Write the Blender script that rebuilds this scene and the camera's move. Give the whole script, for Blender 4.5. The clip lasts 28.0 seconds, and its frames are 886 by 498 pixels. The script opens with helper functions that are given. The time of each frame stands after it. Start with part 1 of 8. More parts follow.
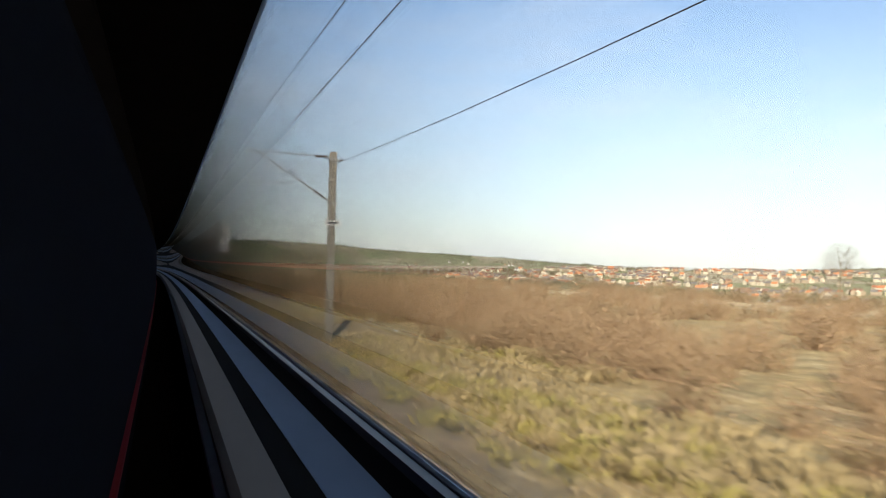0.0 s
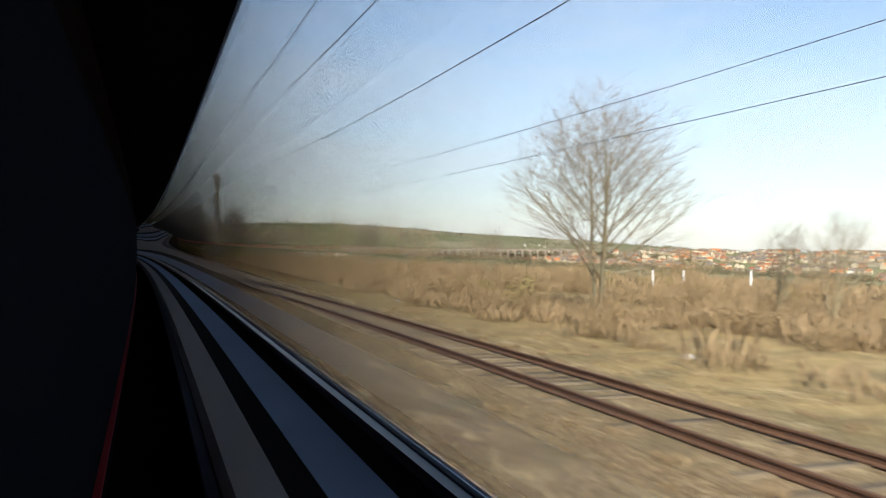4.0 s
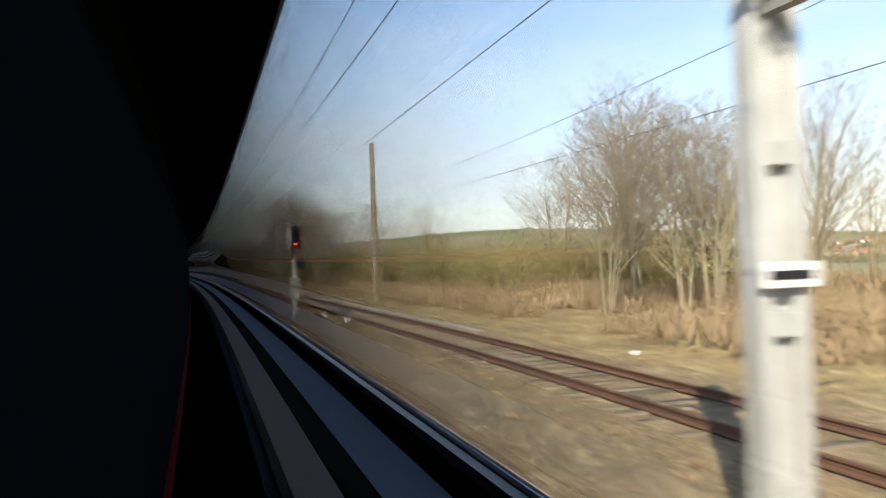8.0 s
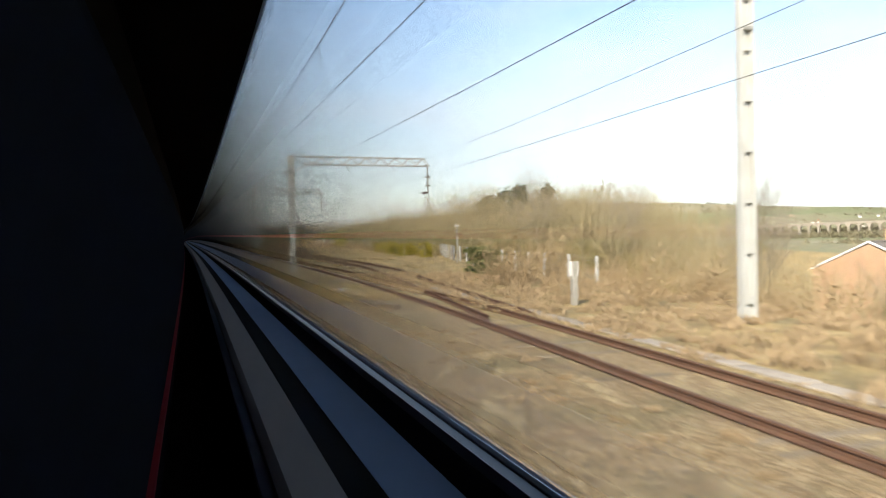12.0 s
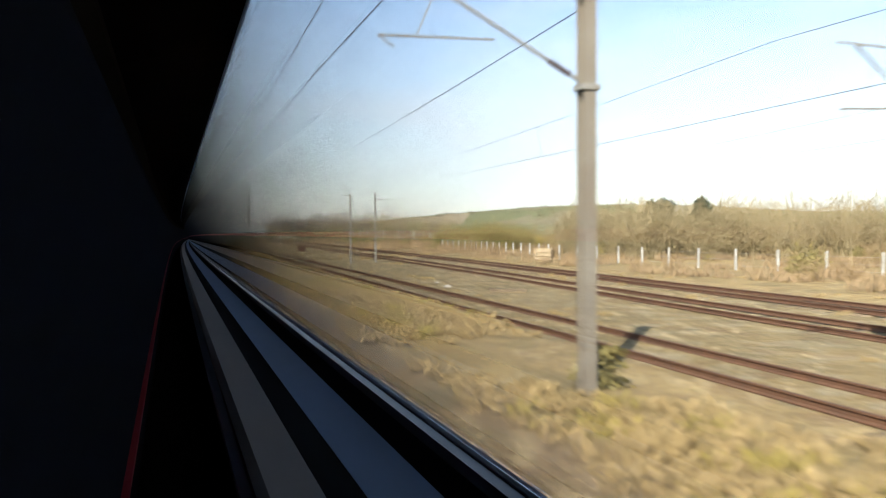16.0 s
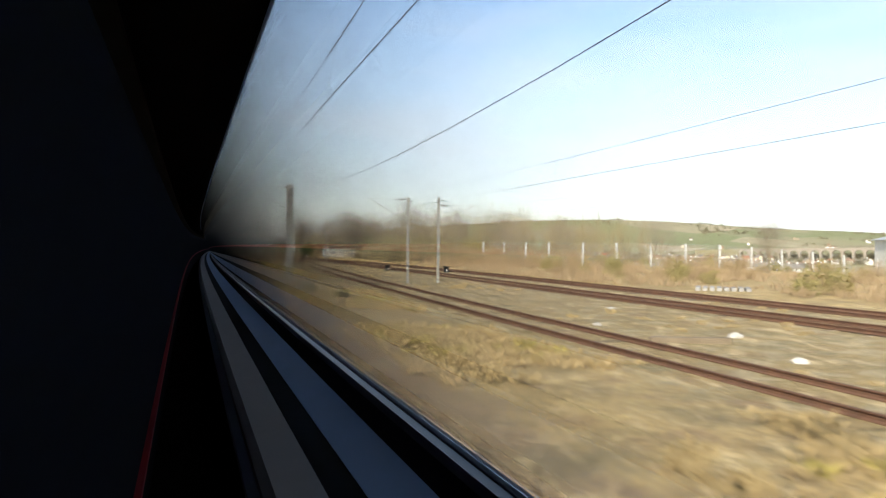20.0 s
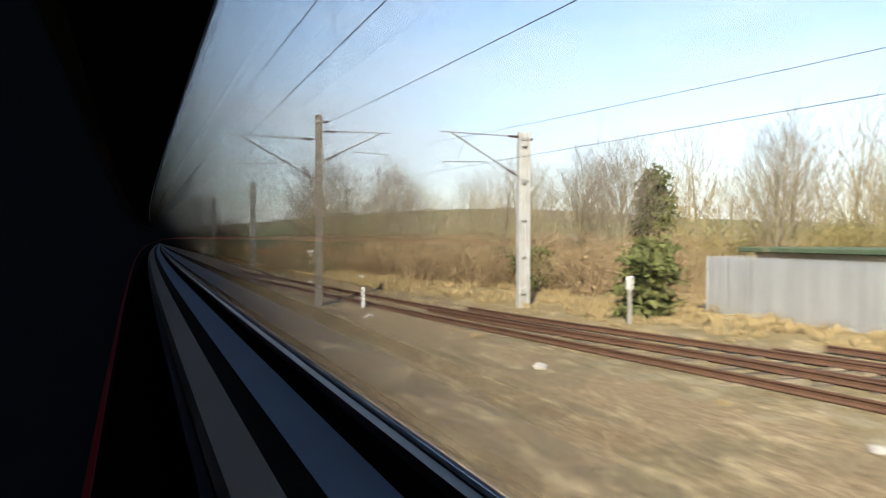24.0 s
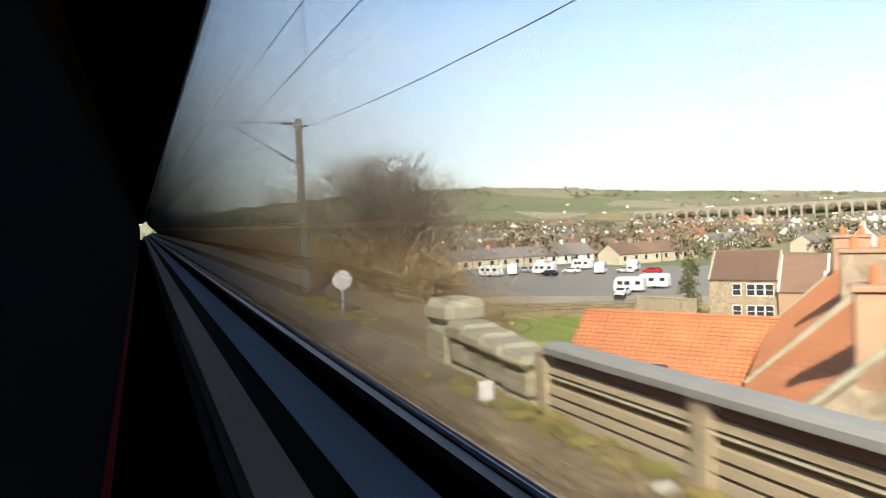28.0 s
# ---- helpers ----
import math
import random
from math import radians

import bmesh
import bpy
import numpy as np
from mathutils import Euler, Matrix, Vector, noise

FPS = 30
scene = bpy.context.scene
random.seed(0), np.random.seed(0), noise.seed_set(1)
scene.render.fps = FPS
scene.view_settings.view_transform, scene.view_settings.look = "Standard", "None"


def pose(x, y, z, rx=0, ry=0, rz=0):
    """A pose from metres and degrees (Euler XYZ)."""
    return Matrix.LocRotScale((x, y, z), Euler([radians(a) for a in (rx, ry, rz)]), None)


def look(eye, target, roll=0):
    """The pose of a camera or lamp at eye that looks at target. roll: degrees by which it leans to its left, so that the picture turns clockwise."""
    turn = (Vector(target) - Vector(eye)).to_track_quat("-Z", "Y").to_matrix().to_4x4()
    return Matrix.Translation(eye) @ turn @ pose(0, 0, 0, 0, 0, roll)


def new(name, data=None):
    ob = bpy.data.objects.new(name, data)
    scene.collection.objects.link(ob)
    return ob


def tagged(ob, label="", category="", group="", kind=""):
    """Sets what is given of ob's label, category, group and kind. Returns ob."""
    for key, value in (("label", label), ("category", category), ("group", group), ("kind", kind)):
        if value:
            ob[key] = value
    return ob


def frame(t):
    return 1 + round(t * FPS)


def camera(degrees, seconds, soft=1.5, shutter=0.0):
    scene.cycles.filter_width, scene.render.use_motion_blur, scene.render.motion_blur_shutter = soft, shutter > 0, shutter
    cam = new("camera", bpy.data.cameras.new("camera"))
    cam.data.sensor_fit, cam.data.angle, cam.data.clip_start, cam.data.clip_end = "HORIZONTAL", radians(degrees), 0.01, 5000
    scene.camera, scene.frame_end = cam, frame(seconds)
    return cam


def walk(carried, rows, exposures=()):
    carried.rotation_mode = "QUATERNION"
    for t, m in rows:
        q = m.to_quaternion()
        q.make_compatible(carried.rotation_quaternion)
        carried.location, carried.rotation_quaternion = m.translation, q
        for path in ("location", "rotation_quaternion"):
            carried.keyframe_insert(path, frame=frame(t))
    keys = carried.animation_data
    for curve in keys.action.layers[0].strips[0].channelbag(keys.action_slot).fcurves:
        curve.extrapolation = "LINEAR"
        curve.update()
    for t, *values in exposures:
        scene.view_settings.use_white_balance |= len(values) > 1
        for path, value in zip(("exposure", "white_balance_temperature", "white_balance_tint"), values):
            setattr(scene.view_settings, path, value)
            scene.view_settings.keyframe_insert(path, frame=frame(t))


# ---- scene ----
FOV = 57.7
cam = camera(FOV, 28.0, soft=1.2, shutter=0.16)
ROWS = (
    (0.0, 0.0, 0.0, 2.431, 1.402, 1.449, -18.996),
    (0.5, -0.057, 16.898, 2.431, 1.337, 1.37, -18.735),
    (1.0, -0.243, 33.795, 2.431, 1.433, 1.292, -18.27),
    (1.5, -0.582, 50.689, 2.431, 0.764, 1.213, -17.602),
    (2.0, -1.1, 67.578, 2.431, 0.578, 1.135, -16.69),
    (2.5, -1.821, 84.459, 2.431, -0.029, 1.157, -16.07),
    (3.0, -2.768, 101.329, 2.431, -0.073, 1.18, -15.649),
    (3.5, -3.967, 118.183, 2.431, -0.076, 1.202, -15.186),
    (4.0, -5.44, 135.015, 2.431, 0.082, 1.225, -14.438),
    (4.5, -7.21, 151.818, 2.431, 0.938, 0.744, -13.121),
    (5.0, -9.292, 168.584, 2.431, 0.989, 0.262, -11.449),
    (5.5, -11.696, 185.307, 2.431, 1.04, -0.219, -9.733),
    (6.0, -14.436, 201.979, 2.431, 1.091, -0.7, -7.974),
    (6.5, -17.521, 218.589, 2.431, 1.084, -1.02, -6.249),
    (7.0, -20.964, 235.129, 2.431, 0.713, -1.339, -5.277),
    (7.5, -24.774, 251.587, 2.431, 0.504, -1.659, -4.502),
    (8.0, -28.964, 267.953, 2.431, 0.536, -1.979, -1.51),
    (8.5, -33.534, 284.217, 2.431, 0.329, -1.362, -0.232),
    (9.0, -38.454, 300.378, 2.431, -0.16, -0.745, 0.92),
    (9.5, -43.693, 316.456, 2.431, -0.448, -0.128, 1.663),
    (10.0, -49.218, 332.475, 2.431, -0.212, 0.489, 2.36),
    (10.5, -54.995, 348.441, 2.431, -0.261, 0.088, 2.982),
    (11.0, -60.987, 364.364, 2.431, -0.873, -0.314, 3.519),
    (11.5, -67.159, 380.255, 2.431, -1.244, -0.716, 4.211),
    (12.0, -73.477, 396.126, 2.431, -1.171, -1.117, 4.574),
    (12.5, -79.907, 411.988, 2.431, -1.176, -0.633, 4.691),
    (13.0, -86.427, 427.851, 2.431, -1.262, -0.149, 4.572),
    (13.5, -93.016, 443.722, 2.431, -1.548, 0.335, 4.618),
    (14.0, -99.652, 459.611, 2.431, -1.674, 0.819, 4.578),
    (14.5, -106.315, 475.526, 2.431, -1.685, 0.548, 4.494),
    (15.0, -112.983, 491.475, 2.431, -1.695, 0.278, 4.334),
    (15.5, -119.636, 507.468, 2.431, -1.706, 0.007, 4.098),
    (16.0, -126.252, 523.514, 2.431, -1.193, -0.264, 3.595),
    (16.5, -132.812, 539.62, 2.431, -0.999, -0.207, 3.586),
    (17.0, -139.303, 555.79, 2.431, -0.643, -0.15, 3.385),
    (17.5, -145.718, 572.027, 2.431, -0.409, -0.093, 3.193),
    (18.0, -152.046, 588.335, 2.431, -0.295, -0.036, 3.011),
    (18.5, -158.273, 604.701, 2.431, -0.144, 0.124, 2.741),
    (19.0, -164.382, 621.11, 2.431, -0.154, 0.285, 2.481),
    (19.5, -170.365, 637.564, 2.431, -0.083, 0.445, 2.029),
    (20.0, -176.212, 654.067, 2.431, -0.214, 0.605, 1.547),
    (20.5, -181.915, 670.62, 2.431, 0.034, 0.241, -0.997),
    (21.0, -187.467, 687.223, 2.431, -0.05, -0.124, -1.947),
    (21.5, -192.864, 703.876, 2.431, -0.134, -0.488, -2.914),
    (22.0, -198.099, 720.581, 2.431, -0.218, -0.853, -3.898),
    (22.5, -203.167, 737.336, 2.431, -0.212, -0.575, -4.891),
    (23.0, -208.064, 754.142, 2.431, -0.236, -0.297, -5.338),
    (23.5, -212.782, 770.998, 2.431, -0.461, -0.019, -5.842),
    (24.0, -217.316, 787.904, 2.431, -0.847, 0.259, -6.364),
    (24.5, -221.664, 804.858, 2.431, -1.39, -0.015, -6.952),
    (25.0, -225.834, 821.856, 2.431, -1.37, -0.289, -7.664),
    (25.5, -229.836, 838.893, 2.431, -1.47, -0.563, -8.339),
    (26.0, -233.681, 855.967, 2.431, -1.69, -0.837, -8.936),
    (26.5, -237.38, 873.072, 2.431, -2.376, -1.155, -8.988),
    (27.0, -240.944, 890.205, 2.431, -2.458, -1.472, -9.003),
    (27.5, -244.384, 907.362, 2.431, -2.419, -1.789, -9.303),
    (28.0, -247.711, 924.542, 2.431, -2.139, -2.107, -9.726),
)
walk(cam, [(t, pose(x, y, z, 90 + p, 0, yaw) @ pose(0, 0, 0, 0, 0, roll)) for t, x, y, z, p, roll, yaw in ROWS],
     [(0, 0.98), (2, 1.0), (4, 0.92), (7, 1.1), (9, 1.25), (11, 1.4), (14, 1.3), (17, 1.3), (22, 1.2), (26, 1.2), (28, 1.1)])

# ---- the line: running distance s, offset to the right d ----
SPEED = (33.79639, 33.7869, 35.02034, 34.99661)
TURN = (0.012422, 0.035558, 0.047657, 0.012297, -0.008908, -0.017521, -0.022324, -0.011831)
TT = np.arange(0, 28.05, 0.1)
_v = np.interp(TT, (0, 9, 18, 28), SPEED)
_w = np.interp(TT, np.arange(0, 29, 4.0), TURN)


def _sum(a):
    return np.concatenate([[0], np.cumsum((a[1:] + a[:-1]) / 2 * 0.1)])


LPSI, LS = _sum(_w), _sum(_v)
LX, LY = _sum(-np.sin(LPSI) * _v), _sum(np.cos(LPSI) * _v)
S_END = float(LS[-1])


def line(s):
    """x, y and heading of the line at s (arrays allowed); straight beyond both ends."""
    s = np.asarray(s, float)
    x, y, p = np.interp(s, LS, LX), np.interp(s, LS, LY), np.interp(s, LS, LPSI)
    o = np.maximum(0, s - S_END) + np.minimum(0, s)
    return x - np.sin(p) * o, y + np.cos(p) * o, p


def at(s, d, z=0.0):
    x, y, p = line(s)
    return Vector((float(x + math.cos(p) * d), float(y + math.sin(p) * d), z))


def place(s, d, z=0.0, turn=0.0):
    """Pose whose y runs along the line and whose x points away to its right; turn: degrees to the left."""
    return Matrix.Translation(at(s, d, z)) @ Matrix.Rotation(float(line(s)[2]) + radians(turn), 4, "Z")


# ---- sky, sun ----
SUN_AZ, SUN_EL = 196.0, 35.0
world = bpy.data.worlds.new("sky")
scene.world = world
world.use_nodes = True
wn = world.node_tree.nodes
sky = wn.new("ShaderNodeTexSky")
sky.sky_type, sky.sun_disc = "NISHITA", False
sky.sun_elevation, sky.sun_rotation = radians(SUN_EL), radians(SUN_AZ)
sky.air_density, sky.dust_density, sky.ozone_density = 1.0, 0.6, 1.0
wn["Background"].inputs["Strength"].default_value = 0.118
# thin high cirrus, denser towards the horizon
wl = world.node_tree.links
tc, mp, cl, cr = wn.new("ShaderNodeTexCoord"), wn.new("ShaderNodeMapping"), wn.new("ShaderNodeTexNoise"), wn.new("ShaderNodeMapRange")
mp.inputs["Scale"].default_value, mp.inputs["Rotation"].default_value = (1.2, 1.2, 4.5), (0, 0.25, 0.4)
cl.inputs["Scale"].default_value, cl.inputs["Detail"].default_value, cl.inputs["Roughness"].default_value = 1.6, 7, 0.62
cr.inputs["From Min"].default_value, cr.inputs["From Max"].default_value = 0.46, 0.8
cr.inputs["To Min"].default_value, cr.inputs["To Max"].default_value = 0.0, 0.5
mxs = wn.new("ShaderNodeMix")
mxs.data_type = "RGBA"
mxs.inputs[7].default_value = (5.2, 5.5, 5.85, 1)
wl.new(tc.outputs["Generated"], mp.inputs["Vector"])
wl.new(mp.outputs[0], cl.inputs["Vector"])
wl.new(cl.outputs["Fac"], cr.inputs["Value"])
sep, low, both = wn.new("ShaderNodeSeparateXYZ"), wn.new("ShaderNodeMapRange"), wn.new("ShaderNodeMath")
low.inputs["From Min"].default_value, low.inputs["From Max"].default_value = 0.0, 0.32
low.inputs["To Min"].default_value, low.inputs["To Max"].default_value = 0.6, 0.0
both.operation, both.use_clamp = "ADD", True
wl.new(tc.outputs["Generated"], sep.inputs[0])
wl.new(sep.outputs["Z"], low.inputs["Value"])
wl.new(low.outputs[0], both.inputs[0])
wl.new(cr.outputs[0], both.inputs[1])
wl.new(both.outputs[0], mxs.inputs["Factor"])
wl.new(sky.outputs[0], mxs.inputs[6])
wl.new(mxs.outputs[2], wn["Background"].inputs["Color"])
sun_data = bpy.data.lights.new("sun", "SUN")
sun_data.energy, sun_data.angle, sun_data.color = 4.5, radians(0.6), (1.0, 0.91, 0.77)
sun = new("sun", sun_data)
_az, _el = radians(SUN_AZ), radians(SUN_EL)
_sd = Vector((math.sin(_az) * math.cos(_el), math.cos(_az) * math.cos(_el), math.sin(_el)))
sun.matrix_world = look(_sd * 100, (0, 0, 0))


# ---- materials ----
def mat(name, a, b=None, scale=3.0, rough=0.85, metal=0.0, bump=0.3, fine=12.0, per_object=0.0, per_island=0.0, stretch=None, spec=0.3, cells=0.0):
    """Two tones mixed by a broad and a fine noise, with relief; the tones shift from object to object or island to island."""
    m = bpy.data.materials.new(name)
    m.use_nodes = True
    nt = m.node_tree
    n, l = nt.nodes, nt.links
    p = n["Principled BSDF"]
    p.inputs["Roughness"].default_value, p.inputs["Metallic"].default_value = rough, metal
    p.inputs["Specular IOR Level"].default_value = spec
    b = b or tuple(c * 0.65 for c in a)
    geo = n.new("ShaderNodeNewGeometry")
    vec = geo.outputs["Position"]
    if stretch:
        mp = n.new("ShaderNodeMapping")
        mp.inputs["Scale"].default_value = stretch
        l.new(vec, mp.inputs["Vector"])
        vec = mp.outputs[0]
    n1, n2 = n.new("ShaderNodeTexNoise"), n.new("ShaderNodeTexNoise")
    for k, sc, det in ((n1, scale, 4), (n2, scale * fine, 5)):
        k.inputs["Scale"].default_value, k.inputs["Detail"].default_value = sc, det
        l.new(vec, k.inputs["Vector"])
    add = n.new("ShaderNodeMath")
    add.operation = "MULTIPLY_ADD"
    l.new(n2.outputs["Fac"], add.inputs[0])
    add.inputs[1].default_value = 0.6
    l.new(n1.outputs["Fac"], add.inputs[2])
    rng = n.new("ShaderNodeMapRange")
    rng.inputs["From Min"].default_value, rng.inputs["From Max"].default_value = 0.5, 1.1
    l.new(add.outputs[0], rng.inputs["Value"])
    mix = n.new("ShaderNodeMix")
    mix.data_type = "RGBA"
    l.new(rng.outputs[0], mix.inputs["Factor"])
    mix.inputs[6].default_value, mix.inputs[7].default_value = (*a, 1), (*b, 1)
    col = mix.outputs[2]
    if cells:
        vo, sp_, mr_, hs_ = n.new("ShaderNodeTexVoronoi"), n.new("ShaderNodeSeparateColor"), n.new("ShaderNodeMapRange"), n.new("ShaderNodeHueSaturation")
        vo.inputs["Scale"].default_value = cells
        l.new(vec, vo.inputs["Vector"])
        l.new(vo.outputs["Color"], sp_.inputs[0])
        mr_.inputs["To Min"].default_value, mr_.inputs["To Max"].default_value = 0.76, 1.2
        l.new(sp_.outputs[0], mr_.inputs["Value"])
        l.new(mr_.outputs[0], hs_.inputs["Value"])
        l.new(col, hs_.inputs["Color"])
        col = hs_.outputs[0]
    for amount, kind in ((per_object, 0), (per_island, 1)):
        if amount:
            if kind:
                src = geo.outputs["Random Per Island"]
            else:
                src = n.new("ShaderNodeObjectInfo").outputs["Random"]
            mr = n.new("ShaderNodeMapRange")
            mr.inputs["To Min"].default_value, mr.inputs["To Max"].default_value = 1 - amount, 1 + amount
            l.new(src, mr.inputs["Value"])
            hs = n.new("ShaderNodeHueSaturation")
            l.new(mr.outputs[0], hs.inputs["Value"])
            l.new(col, hs.inputs["Color"])
            col = hs.outputs[0]
    l.new(col, p.inputs["Base Color"])
    if bump:
        bp = n.new("ShaderNodeBump")
        bp.inputs["Strength"].default_value, bp.inputs["Distance"].default_value = bump, 0.02
        l.new(n2.outputs["Fac"], bp.inputs["Height"])
        l.new(bp.outputs[0], p.inputs["Normal"])
    return m


M_STEEL = mat("galvanised_steel", (0.36, 0.36, 0.33), (0.26, 0.25, 0.22), 2.0, 0.6, 0.2, 0.1)
M_MASTBROWN = mat("weathered_steel", (0.2, 0.17, 0.13), (0.27, 0.25, 0.21), 1.5, 0.75, 0.1, 0.2)
M_MASTWHITE = mat("pale_steel", (0.52, 0.52, 0.49), (0.38, 0.37, 0.33), 2.0, 0.6, 0.1, 0.1)
M_POST = mat("weathered_post", (0.3, 0.25, 0.17), (0.2, 0.16, 0.1), 1.2, 0.9, 0, 0.4)
M_CONCRETE = mat("weathered_concrete", (0.42, 0.4, 0.35), (0.25, 0.23, 0.19), 1.2, 0.9, 0, 0.4)
M_RUST = mat("rusty_steel", (0.17, 0.088, 0.05), (0.1, 0.056, 0.036), 4.0, 0.85, 0.0, 0.4)
M_RAILTOP = mat("worn_rail", (0.3, 0.2, 0.14), (0.2, 0.1, 0.06), 1.0, 0.5, 0.4, 0.2)
M_SLEEPER = mat("weathered_timber", (0.15, 0.115, 0.075), (0.24, 0.19, 0.125), 1.3, 0.95, 0, 0.6, per_island=0.35)
M_CERAMIC = mat("brown_ceramic", (0.05, 0.025, 0.018), (0.09, 0.05, 0.035), 4, 0.3, 0, 0.0)
M_WIRE = mat("dull_copper", (0.03, 0.03, 0.03), (0.05, 0.045, 0.04), 1, 0.6, 0.3, 0)
M_BLACK = mat("black_paint", (0.012, 0.012, 0.013), (0.02, 0.02, 0.02), 3, 0.6, 0, 0.1)
M_WHITE = mat("white_paint", (0.75, 0.74, 0.7), (0.6, 0.58, 0.54), 2, 0.6, 0, 0.1, per_object=0.08)
M_BARK = mat("bark", (0.2, 0.165, 0.11), (0.32, 0.28, 0.17), 2.5, 0.95, 0, 0.6, per_object=0.2)
M_TWIG = mat("twigs", (0.2, 0.165, 0.125), (0.28, 0.235, 0.175), 0.6, 0.95, 0, 0, per_object=0.25)
M_SCRUB = mat("dry_scrub", (0.27, 0.19, 0.105), (0.36, 0.265, 0.145), 0.25, 0.95, 0, 0, per_island=0.3)
M_SCRUBRED = mat("red_brown_scrub", (0.3, 0.19, 0.105), (0.37, 0.255, 0.14), 0.3, 0.95, 0, 0, per_island=0.3)
M_SCRUBGREEN = mat("green_scrub", (0.2, 0.185, 0.065), (0.32, 0.255, 0.11), 0.4, 0.95, 0, 0, per_island=0.3)
M_STRAW = mat("straw_grass", (0.41, 0.31, 0.155), (0.33, 0.25, 0.12), 0.5, 0.95, 0, 0, per_island=0.15)
M_GREENGRASS = mat("rough_grass", (0.29, 0.25, 0.07), (0.37, 0.295, 0.095), 0.5, 0.95, 0, 0, per_island=0.25)
M_TALLGRASS = mat("tall_dead_grass", (0.37, 0.275, 0.16), (0.28, 0.2, 0.115), 0.35, 0.95, 0, 0, per_island=0.2)
M_SAND_GRASS = mat("bleached_grass", (0.56, 0.48, 0.33), (0.46, 0.39, 0.25), 0.4, 0.95, 0, 0, per_island=0.15)
M_PINE = mat("pine_needles", (0.035, 0.05, 0.025), (0.06, 0.075, 0.035), 1.0, 0.95, 0, 0, per_island=0.3)
M_EVERGREEN = mat("evergreen_leaves", (0.09, 0.11, 0.035), (0.15, 0.15, 0.05), 1.0, 0.8, 0, 0, per_island=0.3)
M_MOSS = mat("yellow_green_moss", (0.3, 0.27, 0.07), (0.2, 0.19, 0.06), 1.5, 0.95, 0, 0, per_island=0.3)
M_GORSE = mat("gorse_flowers", (0.42, 0.32, 0.03), (0.16, 0.16, 0.045), 2.5, 0.9, 0, 0, per_island=0.4)
M_VALLEY = mat("valley_wood", (0.15, 0.135, 0.08), (0.21, 0.18, 0.105), 0.02, 0.95, 0, 0, per_island=0.35)
M_FARWOOD = mat("distant_wood", (0.25, 0.205, 0.115), (0.32, 0.26, 0.145), 0.02, 0.95, 0, 0, per_island=0.35)


